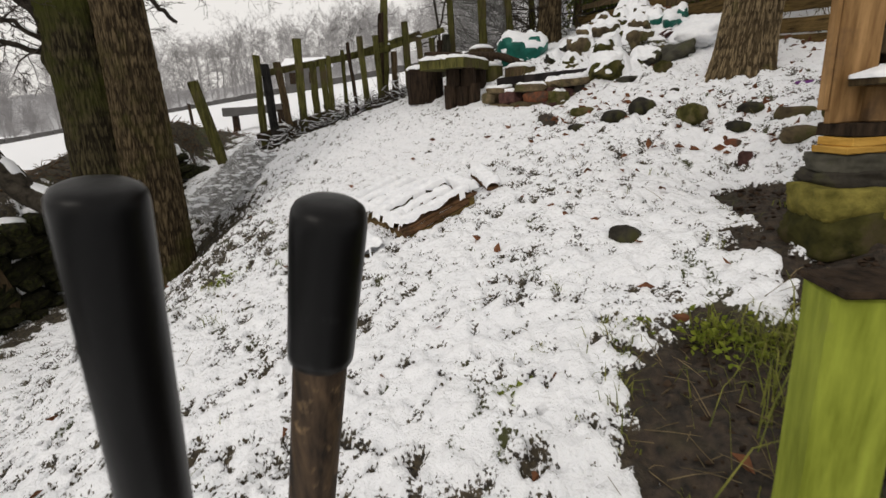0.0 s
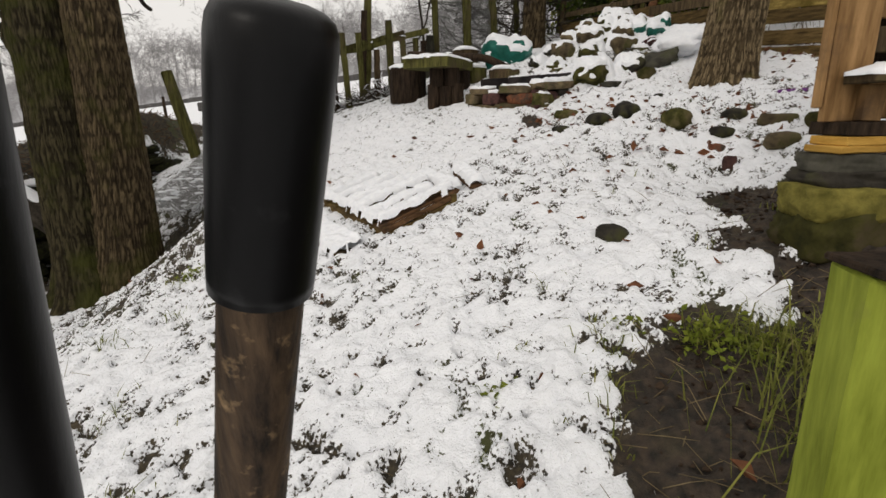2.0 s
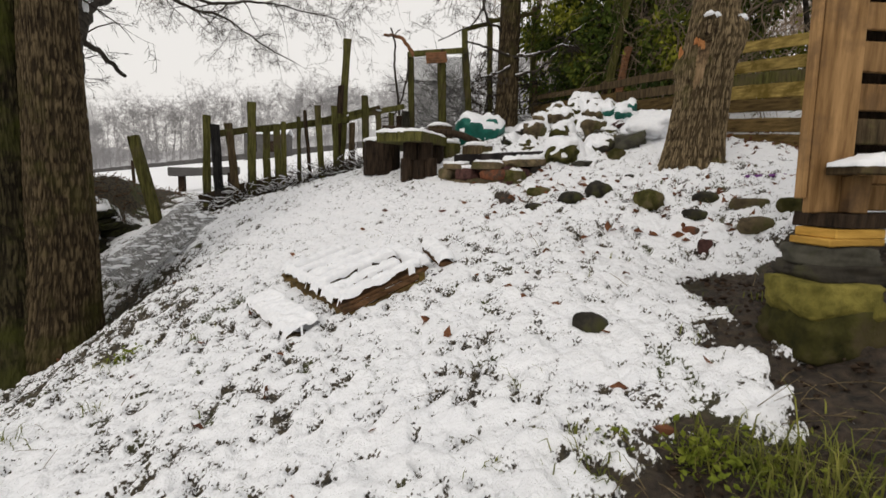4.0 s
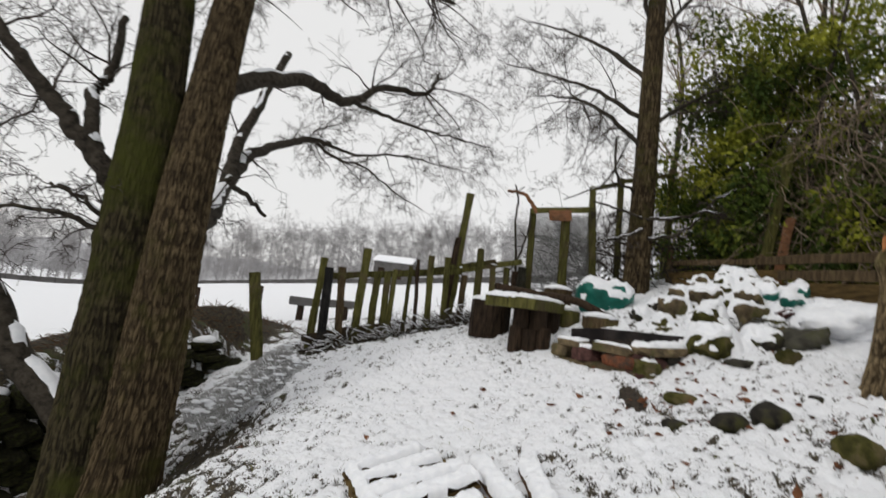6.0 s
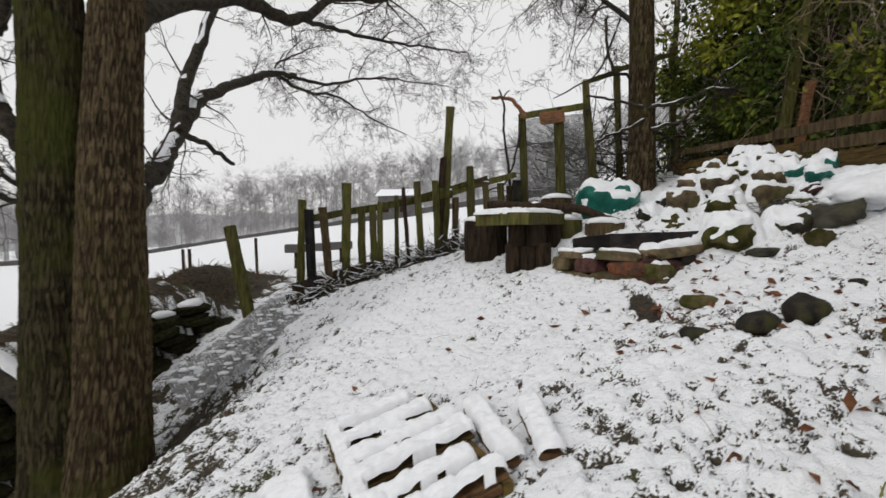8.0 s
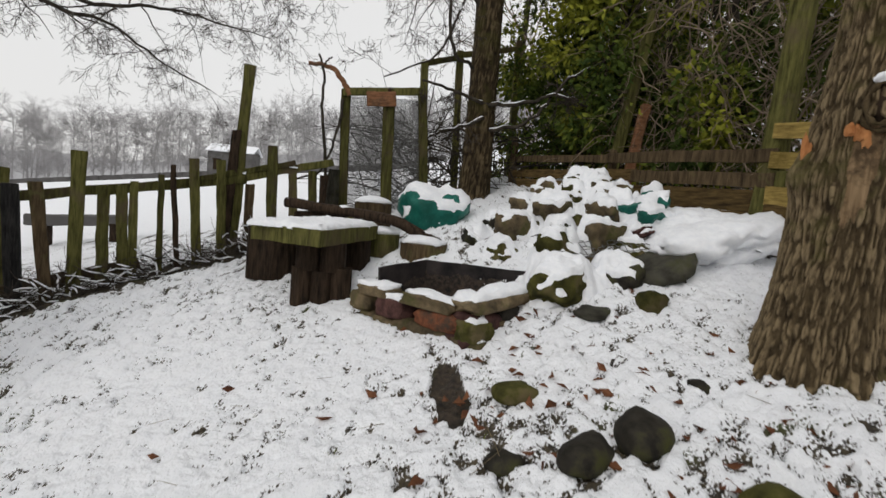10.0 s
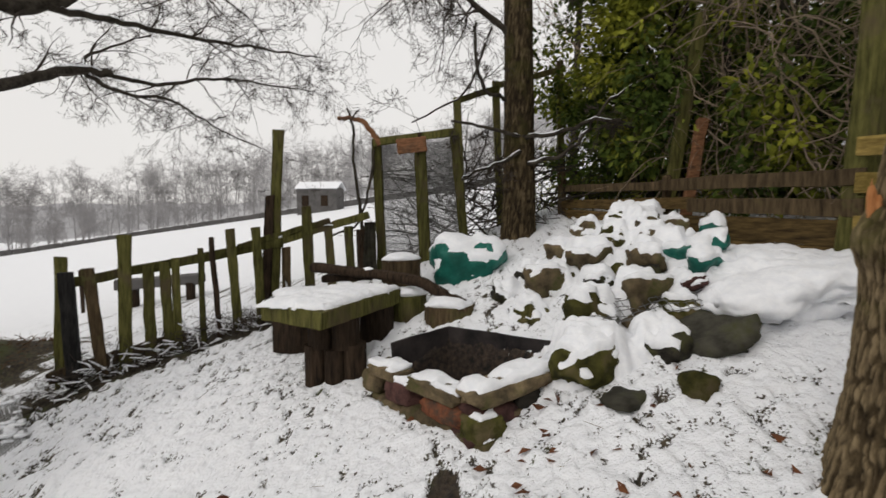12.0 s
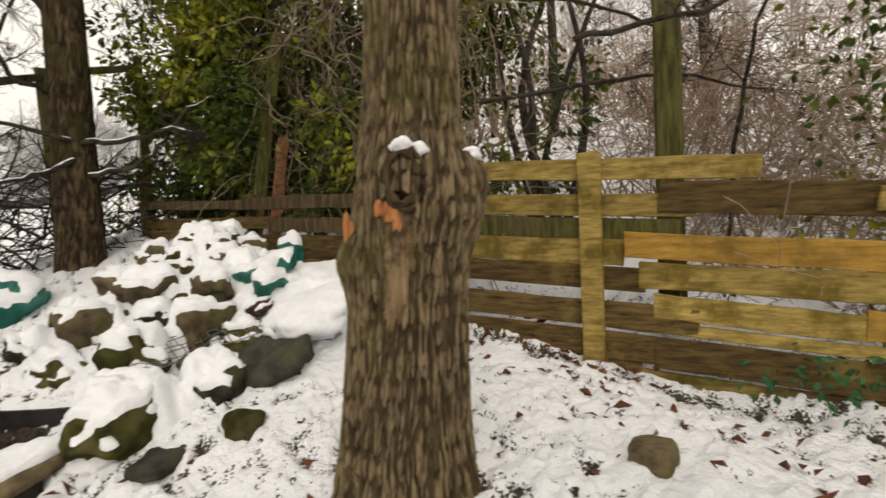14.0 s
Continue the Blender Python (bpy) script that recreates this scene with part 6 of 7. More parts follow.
    part("sheet", bm, TARP, sheet, soft=True)


def loose_stones():
    for x, y, size, mat, k, lab, up in ((1.44, 4.36, (0.28, 0.18, 0.13), STONE_DARK, 71, "smooth dark oval cobble in the snow", 0.01), (1.69, 4.40, (0.27, 0.21, 0.17), STONE_DARK, 72, "rounded dark cobble in the snow", 0.0),
                                        (1.92, 3.98, (0.22, 0.16, 0.17), STONE_MOSS, 73, "mossy cobble half sunk in the snow", 0.02), (0.90, 2.40, (0.15, 0.13, 0.09), STONE_DARK, 74, "single dark cobble on the snow", 0.01),
                                        (1.98, 3.34, (0.085, 0.07, 0.10), BRICK_DARK, 75, "broken dark brick standing in the snow", 0.025), (1.30, 4.85, (0.20, 0.16, 0.10), STONE_MOSS, 76, "mossy flat stone near the fire pit", 0.0),
                                        (1.16, 4.45, (0.17, 0.14, 0.08), STONE_DARK, 77, "dark stone sunk in the snow", -0.01), (2.28, 3.86, (0.22, 0.18, 0.10), STONE_DARK, 78, "flat dark stone in leaf litter", 0.01),
                                        (2.12, 3.72, (0.2, 0.15, 0.10), STONE_DARK, 79, "dark stone by the trodden soil", 0.01), (2.42, 3.58, (0.24, 0.16, 0.10), STONE, 80, "tan stone at the edge of the soil", 0.01),
                                        (2.30, 3.34, (0.22, 0.16, 0.12), STONE, 81, "tan stone near the shed footing", 0.02), (3.36, 4.10, (0.22, 0.17, 0.12), STONE, 82, "tan stone lying in open snow", 0.02),
                                        (1.93, 5.46, (0.36, 0.20, 0.07), SLATE, 83, "flat grey slab lying in the snow", 0.0), (2.05, 4.62, (0.16, 0.12, 0.08), STONE_DARK, 84, "small dark stone beside the oak", 0.0),
                                        (2.02, 3.58, (0.12, 0.08, 0.07), BRICK_RED, 85, "broken piece of red brick in the snow", 0.01), (2.55, 3.30, (0.24, 0.18, 0.12), STONE_MOSS, 86, "mossy stone beside the shed", 0.02)):
        stone("cobble", (x, y, gz(x, y) + size[2] * 0.28 + up), size, k, mat, 0.0, k * 31 % 180, (0, 0), lab, angular=0.2 if mat is STONE_DARK else 0.5, rough=0.2)


def shed():
    rng = random.Random(12)
    hut = thing("playhouse", (1.6, 2.05, 1.47), "rough timber playhouse corner built of pallet boards on stone footings", "shed")

    def plank(name, a, b, w, t, mat, up=(0, 0, 1), owner=hut, label="", seed=0, jitter=0.004):
        bm = bmesh.new()
        board(bm, a, b, w, t, up=up, bevel=0.004, cuts=6, jitter=jitter, seed=seed)
        return part(name, bm, mat, owner, label)
    X = (1, 0, 0)
    plank("corner_post", (1.559, 2.004, 1.497), (1.500, 2.004, 3.78), 0.152, 0.030, PINE, X, seed=2)
    plank("edge_board", (1.471, 2.014, 1.544), (1.415, 2.014, 3.78), 0.018, 0.040, PINE, X, seed=9)
    plank("sill_beam", (1.60, 2.075, 1.55), (2.55, 2.075, 1.55), 0.09, 0.07, PINE, seed=5)
    z, k = 1.60, 0
    while z < 3.7:
        w = rng.uniform(0.085, 0.115)
        short = 0.09 if k % 2 else 0.0
        plank("board", (1.52 + short, 2.045, z + w / 2), (2.55, 2.045, z + w / 2 + rng.uniform(-.006, .006)), w, 0.018, (PINE, WOOD_BROWN, PINE, PINE)[k % 4], seed=k)
        z += w + rng.uniform(0.012, 0.05)
        k += 1
    for x in (1.64, 2.1, 2.5):
        plank("stud", (x, 2.09, 1.5), (x, 2.09, 3.75), 0.075, 0.06, WOOD_BROWN, X)
    # Dark backing, added close behind the boards to keep their gaps dark.
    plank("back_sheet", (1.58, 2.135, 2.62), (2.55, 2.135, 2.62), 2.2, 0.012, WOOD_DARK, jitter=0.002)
    sh = thing("plank_ledge", (1.62, 1.94, 1.6), "narrow plank ledge with a pad of snow on the playhouse", "ledge")
    plank("plank", (1.524, 1.923, 1.641), (2.12, 1.923, 1.645), 0.028, 0.125, WOOD_BROWN, owner=sh)
    plank("bracket", (1.626, 1.965, 1.497), (1.626, 1.965, 1.626), 0.075, 0.045, PINE, X, owner=sh)
    bm = bmesh.new()
    snow_slab(bm, (1.83, 1.92, 1.655), (0.58, 0.12), thick=0.04, seed=4, ragged=0.02)
    part("snow", bm, SNOW, sh, "pad of snow", True)
    ft = thing("stone_footing", (1.58, 2.0, gz(1.58, 2.0)), "stacked mossy stone footing with timber packers under the playhouse", "footing")
    for i, (x, y, zz, sx, sy, sz, mat) in enumerate(((1.60, 2.01, 1.085, 0.30, 0.27, 0.18, STONE_MOSS), (1.575, 2.0, 1.197, 0.255, 0.235, 0.117, MOSS_BRIGHT), (1.633, 2.032, 1.283, 0.257, 0.234, 0.070, STONE_DARK), (1.618, 2.032, 1.345, 0.218, 0.20, 0.068, SLATE))):
        bm = rock_bm((sx * 1.08, sy * 1.08, sz * 1.12), 200 + i, 0.16, 4, 0.80)
        bmesh.ops.translate(bm, verts=bm.verts, vec=(x, y, zz))
        part("stone", bm, mat, ft, soft=True)
    plank("bearer", (1.524, 2.01, 1.471), (2.1, 2.04, 1.475), 0.05, 0.18, WOOD_DARK, owner=ft, label="dark wet timber bearer", seed=6)
    for i, (x0, zz, w) in enumerate(((1.50, 1.398, 0.026), (1.52, 1.428, 0.032))):
        plank("packer", (x0, 1.99, zz), (1.73, 2.02, zz), w, 0.155, PLANK_NEW, owner=ft, label="fresh yellow timber packer", seed=i)


digger()
green_post()
pallet()
bench()
fire_pit()
rock_heap()
loose_stones()
shed()


# ---- hedge, scrub, small growth, distance ----
def leaf_mesh(name, P, D, size, rng, shift, fold=0.25):
    """Many small folded leaves: P places, D the way each points."""
    n = len(P)
    D = D / np.linalg.norm(D, axis=1, keepdims=True)
    S = np.cross(D, rng.normal(0, 1, (n, 3)))
    S = S / np.linalg.norm(S, axis=1, keepdims=True)
    N = np.cross(D, S)
    L = size * rng.uniform(0.7, 1.3, (n, 1))
    W = L * 0.27
    V = np.stack([P, P + D * L * 0.5 + S * W + N * W * fold, P + D * L, P + D * L * 0.5 - S * W + N * W * fold], 1).reshape(-1, 3) - np.array(tuple(shift))
    base = np.arange(n) * 4
    F = np.concatenate([np.stack([base, base + 1, base + 2], 1), np.stack([base, base + 2, base + 3], 1)])
    me = bpy.data.meshes.new(name)
    me.from_pydata(V.tolist(), [], F.tolist())
    me.update()
    return me


def evergreen(at, boxes, count, size, seed, label, stems=5, mat=LEAF):
    """A broad evergreen shrub: stems and clumps of leaves with gaps between them."""
    rng = np.random.default_rng(seed)
    rnd = random.Random(seed)
    o = Vector(at)
    ob = thing("evergreen_shrub", o, label, "shrub")
    for k in range(stems):
        t = Tubes()
        pts = bend([(at[0] + rnd.uniform(-.3, .3), at[1] + rnd.uniform(-.3, .3), at[2] - 0.2), (at[0] + rnd.uniform(-.6, .6), at[1] + rnd.uniform(-.4, .4), at[2] + 1.2), (at[0] + rnd.uniform(-1.0, 1.0), at[1] + rnd.uniform(-.6, .6), at[2] + rnd.uniform(2.4, 3.6))], 6)
        t.add(pts, taper(len(pts), rnd.uniform(0.03, 0.07), 0.015), 7)
        t.part("stem", LIMB, ob)
    P, D = [], []
    for (c, half, clumps) in boxes:
        C = np.array(c) + rng.uniform(-1, 1, (clumps, 3)) * np.array(half)
        for cc in C:
            r = rng.uniform(0.14, 0.34)
            n = int(count * (r / 0.25) ** 2)
            q = rng.normal(0, 1, (n, 3))
            q = q / np.linalg.norm(q, axis=1, keepdims=True)
            P.append(cc + q * r * rng.uniform(0.35, 1.0, (n, 1)) * np.array((1, 1, 0.7)))
            D.append(q * 0.8 + np.array((0, 0, -0.35)) + rng.normal(0, 0.35, (n, 3)))
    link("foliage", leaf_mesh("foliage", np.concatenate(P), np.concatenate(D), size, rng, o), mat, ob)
    return ob


def hedge():
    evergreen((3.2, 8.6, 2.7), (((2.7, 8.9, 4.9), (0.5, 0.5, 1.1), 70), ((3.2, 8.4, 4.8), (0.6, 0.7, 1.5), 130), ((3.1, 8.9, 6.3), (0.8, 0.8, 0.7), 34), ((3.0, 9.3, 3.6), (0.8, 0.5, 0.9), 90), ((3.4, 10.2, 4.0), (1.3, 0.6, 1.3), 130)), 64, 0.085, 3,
              "tall glossy evergreen shrub with scattered yellow-green patches", 6)
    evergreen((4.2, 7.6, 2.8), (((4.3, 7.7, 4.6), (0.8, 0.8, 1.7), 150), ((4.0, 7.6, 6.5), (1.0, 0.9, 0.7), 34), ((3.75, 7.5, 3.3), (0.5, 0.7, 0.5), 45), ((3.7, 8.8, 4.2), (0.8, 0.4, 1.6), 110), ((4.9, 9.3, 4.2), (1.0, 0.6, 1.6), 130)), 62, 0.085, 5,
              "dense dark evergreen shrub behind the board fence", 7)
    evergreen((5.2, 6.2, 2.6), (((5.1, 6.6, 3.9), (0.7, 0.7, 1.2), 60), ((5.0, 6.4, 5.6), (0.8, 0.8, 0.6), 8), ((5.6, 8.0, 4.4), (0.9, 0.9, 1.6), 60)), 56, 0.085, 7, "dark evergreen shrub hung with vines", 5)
    rng = random.Random(15)
    vine = thing("vine_tangle", (3.8, 7.0, 2.6), "tangle of thin grey bare vines hanging over the hedge", "vines")
    t = Tubes()
    for k in range(520):
        y = rng.uniform(5.7, 8.2)
        x = 3.40 + (7.6 - y) * 0.42 + rng.uniform(-0.15, 0.35)
        z = rng.uniform(2.9, 5.0)
        p = Vector((x, y, z))
        d = Vector((rng.gauss(0, 0.5), rng.gauss(0, 0.9), rng.gauss(0.1, 0.9))).normalized()
        pts = [p]
        for i in range(9):
            d = (d + Vector((rng.gauss(0, 0.25), rng.gauss(0, 0.3), rng.gauss(-0.14, 0.25)))).normalized()
            pts.append(pts[-1] + d * rng.uniform(0.08, 0.16))
        r = rng.choice((0.003, 0.004, 0.006, 0.009))
        t.add(pts, taper(len(pts), r, r * 0.5), 4, cap=False)
    t.part("branchwork", VINE, vine)
    # bare brush stacked behind the gate and tree
    brush = thing("brush_pile", (1.7, 8.9, 2.4), "pile of cut bare branches stacked behind the tree", "branches")
    t = Tubes()
    for k in range(280):
        p = Vector((rng.uniform(0.4, 2.9), rng.uniform(8.75, 9.7), rng.uniform(2.2, 3.4)))
        grow(t, p, Vector((rng.gauss(0, 0.7), rng.gauss(0, 0.25), rng.uniform(-0.1, 0.8))), rng.uniform(0.5, 1.2), rng.uniform(0.006, 0.016), 1, rng, 0.1, 0.22, (2, 4))
    t.part("branchwork", LIMB, brush)


def scrub():
    """Brown bare bushes on the slope past the fence."""
    rng = random.Random(33)
    for g, (n, xr, yr, hr, mat, lab) in enumerate(((44, (5.0, 7.5), (1.8, 6.2), (1.0, 2.2), SCRUB, "tangled brown bramble and bare bushes behind the fence"), (60, (7.5, 14.0), (2.5, 13.0), (1.4, 2.6), SCRUB, "brown leafless scrub on the snowy slope"))):
        ob = thing("bare_scrub", (sum(xr) / 2, sum(yr) / 2, gz(sum(xr) / 2, sum(yr) / 2)), lab, "bushes", kind="stuff")
        t = Tubes()
        for k in range(n):
            x, y = rng.uniform(*xr), rng.uniform(*yr)
            p = Vector((x, y, gz(x, y) - 0.05))
            h = rng.uniform(*hr)
            for j in range(4):
                grow(t, p, Vector((rng.gauss(0, 0.45), rng.gauss(0, 0.45), 1)), h * rng.uniform(0.6, 1), 0.011 + 0.006 * g, 3 if j < 2 else 2, rng, 0.35, 0.3, (3, 4), 0.7, 0.0025 + 0.003 * g, 4)
        t.part("branchwork", mat, ob)
    for k, pts in enumerate((((4.0, 4.9, 3.75), (4.6, 4.3, 3.9), (5.4, 3.9, 4.6), (6.0, 3.6, 5.2)), ((3.9, 5.6, 3.55), (4.7, 4.9, 3.65), (5.2, 4.4, 3.5)), ((5.6, 4.8, 2.4), (5.2, 4.5, 3.6), (4.9, 4.1, 4.4), (4.7, 3.9, 5.2)), ((3.9, 5.7, 4.3), (4.6, 5.2, 4.2), (5.0, 4.8, 3.9)))):
        ob = thing("bare_branch", pts[0], "long thin bare branch arching over the fence", "branch", "branches over the fence")
        limb(ob, pts, 0.018, 0.006, rng, 9, 0.6, snow=False)
    ivy = thing("ivy_clump", (4.75, 3.3, 2.0), "low green ivy growing through the foot of the fence", "ivy")
    r = np.random.default_rng(4)
    P = np.stack([r.normal(4.42, 0.16, 170), r.normal(3.72, 0.20, 170), r.normal(1.98, 0.06, 170)], 1)
    P[:, 0] -= 0.47 * (P[:, 1] - 3.72)
    link("foliage", leaf_mesh("foliage", P, r.normal(0, 1, (170, 3)) + np.array((-0.8, -0.4, 0.3)), 0.05, r, Vector((4.75, 3.3, 2.0))), IVY, ivy)
    wet = thing("evergreen_shrub", (6.0, 3.4, 2.4), "sparse dark evergreen bush with flecks of snow", "shrub")
    P = np.concatenate([r.normal(0, 0.22, (70, 3)) + c for c in r.uniform((5.0, 2.4, 2.7), (6.6, 4.0, 4.3), (26, 3))])
    link("foliage", leaf_mesh("foliage", P, r.normal(0, 1, P.shape) + np.array((0, 0, -0.3)), 0.07, r, Vector((6.0, 3.4, 2.4))), LEAF, wet)
    P = P[r.random(len(P)) < 0.16] + np.array((0, 0, 0.02))
    link("snow", leaf_mesh("snow", P, r.normal(0, 1, P.shape) * np.array((1, 1, 0.2)), 0.075, r, Vector((6.0, 3.4, 2.4))), SNOW, wet, "flecks of snow on leaves")


def small_growth():
    rng = np.random.default_rng(10)
    # grass blades in tufts
    tufts = [(0.62, 1.78, 26, .9), (0.95, 1.62, 60, 1), (1.05, 1.5, 70, 1.1), (1.18, 1.45, 60, 1.2), (1.1, 1.2, 60, 1.2), (1.25, 1.1, 70, 1.3), (0.95, 1.3, 30, 1), (0.22, 1.55, 26, .8), (0.52, 2.05, 18, .8), (0.36, 1.75, 16, .7),
             (-1.6, 3.2, 22, 1), (-1.35, 2.7, 22, .9), (-1.15, 3.3, 18, .8), (-0.75, 2.4, 16, .8), (-1.7, 2.6, 26, 1.1), (-1.2, 1.9, 30, 1.1), (-0.95, 1.45, 30, 1.2), (-0.55, 1.0, 26, 1.1), (-1.5, 4.2, 16, .8), (-0.4, 1.9, 14, .7),
             (0.1, 0.95, 20, .8), (-0.2, 0.75, 20, .9), (1.45, 1.3, 60, 1.2), (1.35, 0.95, 60, 1.2), (0.9, 0.9, 40, 1.0), (1.02, 1.22, 70, 2.0), (1.10, 1.36, 80, 1.9), (0.96, 1.12, 50, 1.7), (0.64, 1.60, 40, 1.1), (0.56, 1.42, 36, 1.0)]
    for j in range(70):
        tufts.append((rng.uniform(-1.6, 1.8), rng.uniform(0.8, 4.8), 7, 0.55))
    V, F = [], []
    for x, y, n, s in tufts:
        for k in range(n):
            a = rng.uniform(0, 6.28)
            r = abs(rng.normal(0, 0.07)) * s
            px, py = x + r * math.cos(a), y + r * math.sin(a)
            pz = gz(px, py)
            h, lean = rng.uniform(0.04, 0.11) * s, rng.uniform(0.2, 1.0)
            b = rng.uniform(0, 6.28)
            dx, dy = math.cos(b), math.sin(b)
            w = rng.uniform(0.0015, 0.0035)
            i = len(V)
            V += [(px - dy * w, py + dx * w, pz), (px + dy * w, py - dx * w, pz), (px + dx * h * lean * 0.5 + dy * w * .7, py + dy * h * lean * 0.5 - dx * w * .7, pz + h * 0.75),
                  (px + dx * h * lean * 0.5 - dy * w * .7, py + dy * h * lean * 0.5 + dx * w * .7, pz + h * 0.75), (px + dx * h * lean * 1.2, py + dy * h * lean * 1.2, pz + h * 0.85)]
            F += [(i, i + 1, i + 2, i + 3), (i + 3, i + 2, i + 4)]
    me = bpy.data.meshes.new("grass_tufts")
    me.from_pydata(V, [], F)
    tagged(link("grass_tufts", me, GRASS), "short green and yellow grass tufts poking through snow", "grass", kind="stuff")
    # lime-green weeds at the edge of the mud
    r = np.random.default_rng(21)
    P = np.concatenate([np.stack([r.normal(x, s, n), r.normal(y, s, n), np.zeros(n)], 1) for x, y, s, n in ((0.93, 1.60, 0.05, 190), (0.70, 1.72, 0.04, 60), (1.05, 1.52, 0.06, 110), (0.24, 1.55, 0.035, 70), (-1.55, 3.3, 0.05, 60), (1.2, 1.25, 0.09, 120))])
    P[:, 2] = ground_z(P[:, 0], P[:, 1]) + r.uniform(0.0, 0.05, len(P))
    tagged(link("low_weeds", leaf_mesh("low_weeds", P, r.normal(0, 1, P.shape) * np.array((1, 1, 0.5)) + np.array((0, 0, 0.4)), 0.028, r, Vector((0, 0, 0))), WEED), "clumps of low lime-green weeds at the mud edge", "weeds", kind="stuff")
    # dead stalks
    t = Tubes()
    rnd = random.Random(6)
    for k in range(340):
        if k < 200:
            x, y = rnd.uniform(0.5, 1.6), rnd.uniform(0.6, 1.75)
        else:
            x, y = rnd.uniform(-2.2, 2.6), rnd.uniform(1.0, 5.5)
        z = gz(x, y) + 0.015
        a = rnd.uniform(0, 6.28)
        up = rnd.choice((0.02, 0.03, 0.05, 0.35, 1.2))
        d = Vector((math.cos(a), math.sin(a), up)).normalized()
        L = rnd.uniform(0.05, 0.20)
        p = Vector((x, y, z))
        t.add([p, p + d * L * 0.5 + Vector((0, 0, 0.004)), p + d * L + Vector((rnd.uniform(-.01, .01), rnd.uniform(-.01, .01), 0))], [0.0018, 0.0015, 0.0009], 3, cap=False)
    tagged(t.part("dry_stalks", STRAW), "thin dry stalks and straw on snow and mud", "stalks", kind="stuff")
    # crumbs of wet soil on the bare ground
    rc = np.random.default_rng(33)
    C = np.stack([rc.uniform(0.42, 1.9, 2600), rc.uniform(0.7, 2.9, 2600)], 1)
    C = C[bare_amount(C[:, 0], C[:, 1])[1] > 0.5][:900]
    ico = bmesh.new()
    bmesh.ops.create_icosphere(ico, subdivisions=1, radius=1.0)
    iv, jf = np.array([tuple(v.co) for v in ico.verts]), np.array([[v.index for v in f.verts] for f in ico.faces])
    ico.free()
    V, F = [], []
    for k, (x, y) in enumerate(C):
        r = 0.005 + 0.012 * rc.random() ** 3
        V.append(iv * (1 + 0.35 * rc.normal(0, 1, (len(iv), 1))) * r * np.array((1.2, 1.0, 0.7)) + np.array((x, y, gz(x, y) + 0.004)))
        F.append(jf + k * len(iv))
    me = bpy.data.meshes.new("soil_crumbs")
    me.from_pydata(np.concatenate(V).tolist(), [], np.concatenate(F).tolist())
    tagged(link("soil_crumbs", me, SOIL), "crumbs of dark wet soil on the bare ground", "soil", kind="stuff")
    # fallen leaves
    rn = np.random.default_rng(12)
    n = 900
    zone = rn.integers(0, 5, n)
    cx = np.choose(zone, (2.35, 3.6, 1.6, 2.75, 0.2))
    cy = np.choose(zone, (4.05, 4.6, 4.9, 3.95, 3.0))
    sx = np.choose(zone, (0.35, 0.22, 0.5, 0.35, 1.1))
    sy = np.choose(zone, (0.35, 0.7, 0.5, 0.3, 1.2))
    keep = rn.random(n) < np.choose(zone, (1, 1, 0.7, 1, 0.35))
    X, Y = rn.normal(cx, sx)[keep], rn.normal(cy, sy)[keep]
    P = np.stack([X, Y, ground_z(X, Y) + 0.035], 1)
    D = rn.normal(0, 1, P.shape) * np.array((1, 1, 0.22)) + np.array((0, 0, 0.12))
    tagged(link("fallen_leaves", leaf_mesh("fallen_leaves", P, D, 0.07, rn, Vector((0, 0, 0)), 0.7), DEADLEAF), "curled brown fallen leaves scattered over the snow", "leaves", kind="stuff")
    # brush at the foot of the picket fence, bracken on the bank
    t, s = Tubes(), Tubes()
    for k in range(430):
        u = rnd.random()
        p = Vector((-2.55 + 2.1 * u + rnd.uniform(-.05, .05), 7.06 + 0.93 * u + rnd.uniform(-.24, .10), 0))
        p.z = gz(p.x, p.y) + rnd.uniform(0, 0.26) * rnd.random()
        c = grow(t, p, Vector((rnd.gauss(0, 1), rnd.gauss(0, 0.4), rnd.uniform(-0.1, 0.45))), rnd.uniform(0.10, 0.30), rnd.uniform(0.003, 0.008), 1, rnd, 0.15, 0.3, (2, 4))
        if k % 3 == 0:
            s.add([q + Vector((0, 0, 0.006)) for q in c[:4]], [0.004, 0.009, 0.008, 0.003], 5)
    pile = tagged(thing("brush_line", (-1.5, 7.5, gz(-1.5, 7.5)), "dark twiggy brush with snow along the fence foot", "branches", kind="stuff"))
    t.part("branchwork", TWIG, pile)
    s.part("snow", SNOW, pile, "snow caught on twigs")
    t = Tubes()
    for k in range(2600):
        y = rnd.uniform(1.0, 8.6)
        x = float(wall_x(y)) - 0.75 + rnd.gauss(0, 0.36)
        p = Vector((x, y, gz(x, y) + 0.005))
        d = Vector((rnd.gauss(0, 1), rnd.gauss(0, 1), abs(rnd.gauss(0, 0.5)))).normalized()
        L = rnd.uniform(0.05, 0.16)
        t.add([p, p + d * L * 0.6, p + d * L - Vector((0, 0, 0.02))], [0.005, 0.004, 0.002], 3, cap=False)
    tagged(t.part("bracken_litter", BRACKEN), "brown dead bracken covering the bank above the wall", "bracken", kind="stuff")
    px, py = 3.02, 4.06
    scrap = thing("plastic_scrap", (px, py, gz(px, py)), "small crumpled scrap of purple plastic in the snow", "litter")
    bm = rock_bm((0.07, 0.04, 0.03), 5, 0.7, 2, 0.2)
    bmesh.ops.translate(bm, verts=bm.verts, vec=(px, py, gz(px, py) + 0.035))
    part("scrap", bm, PURPLE, scrap)
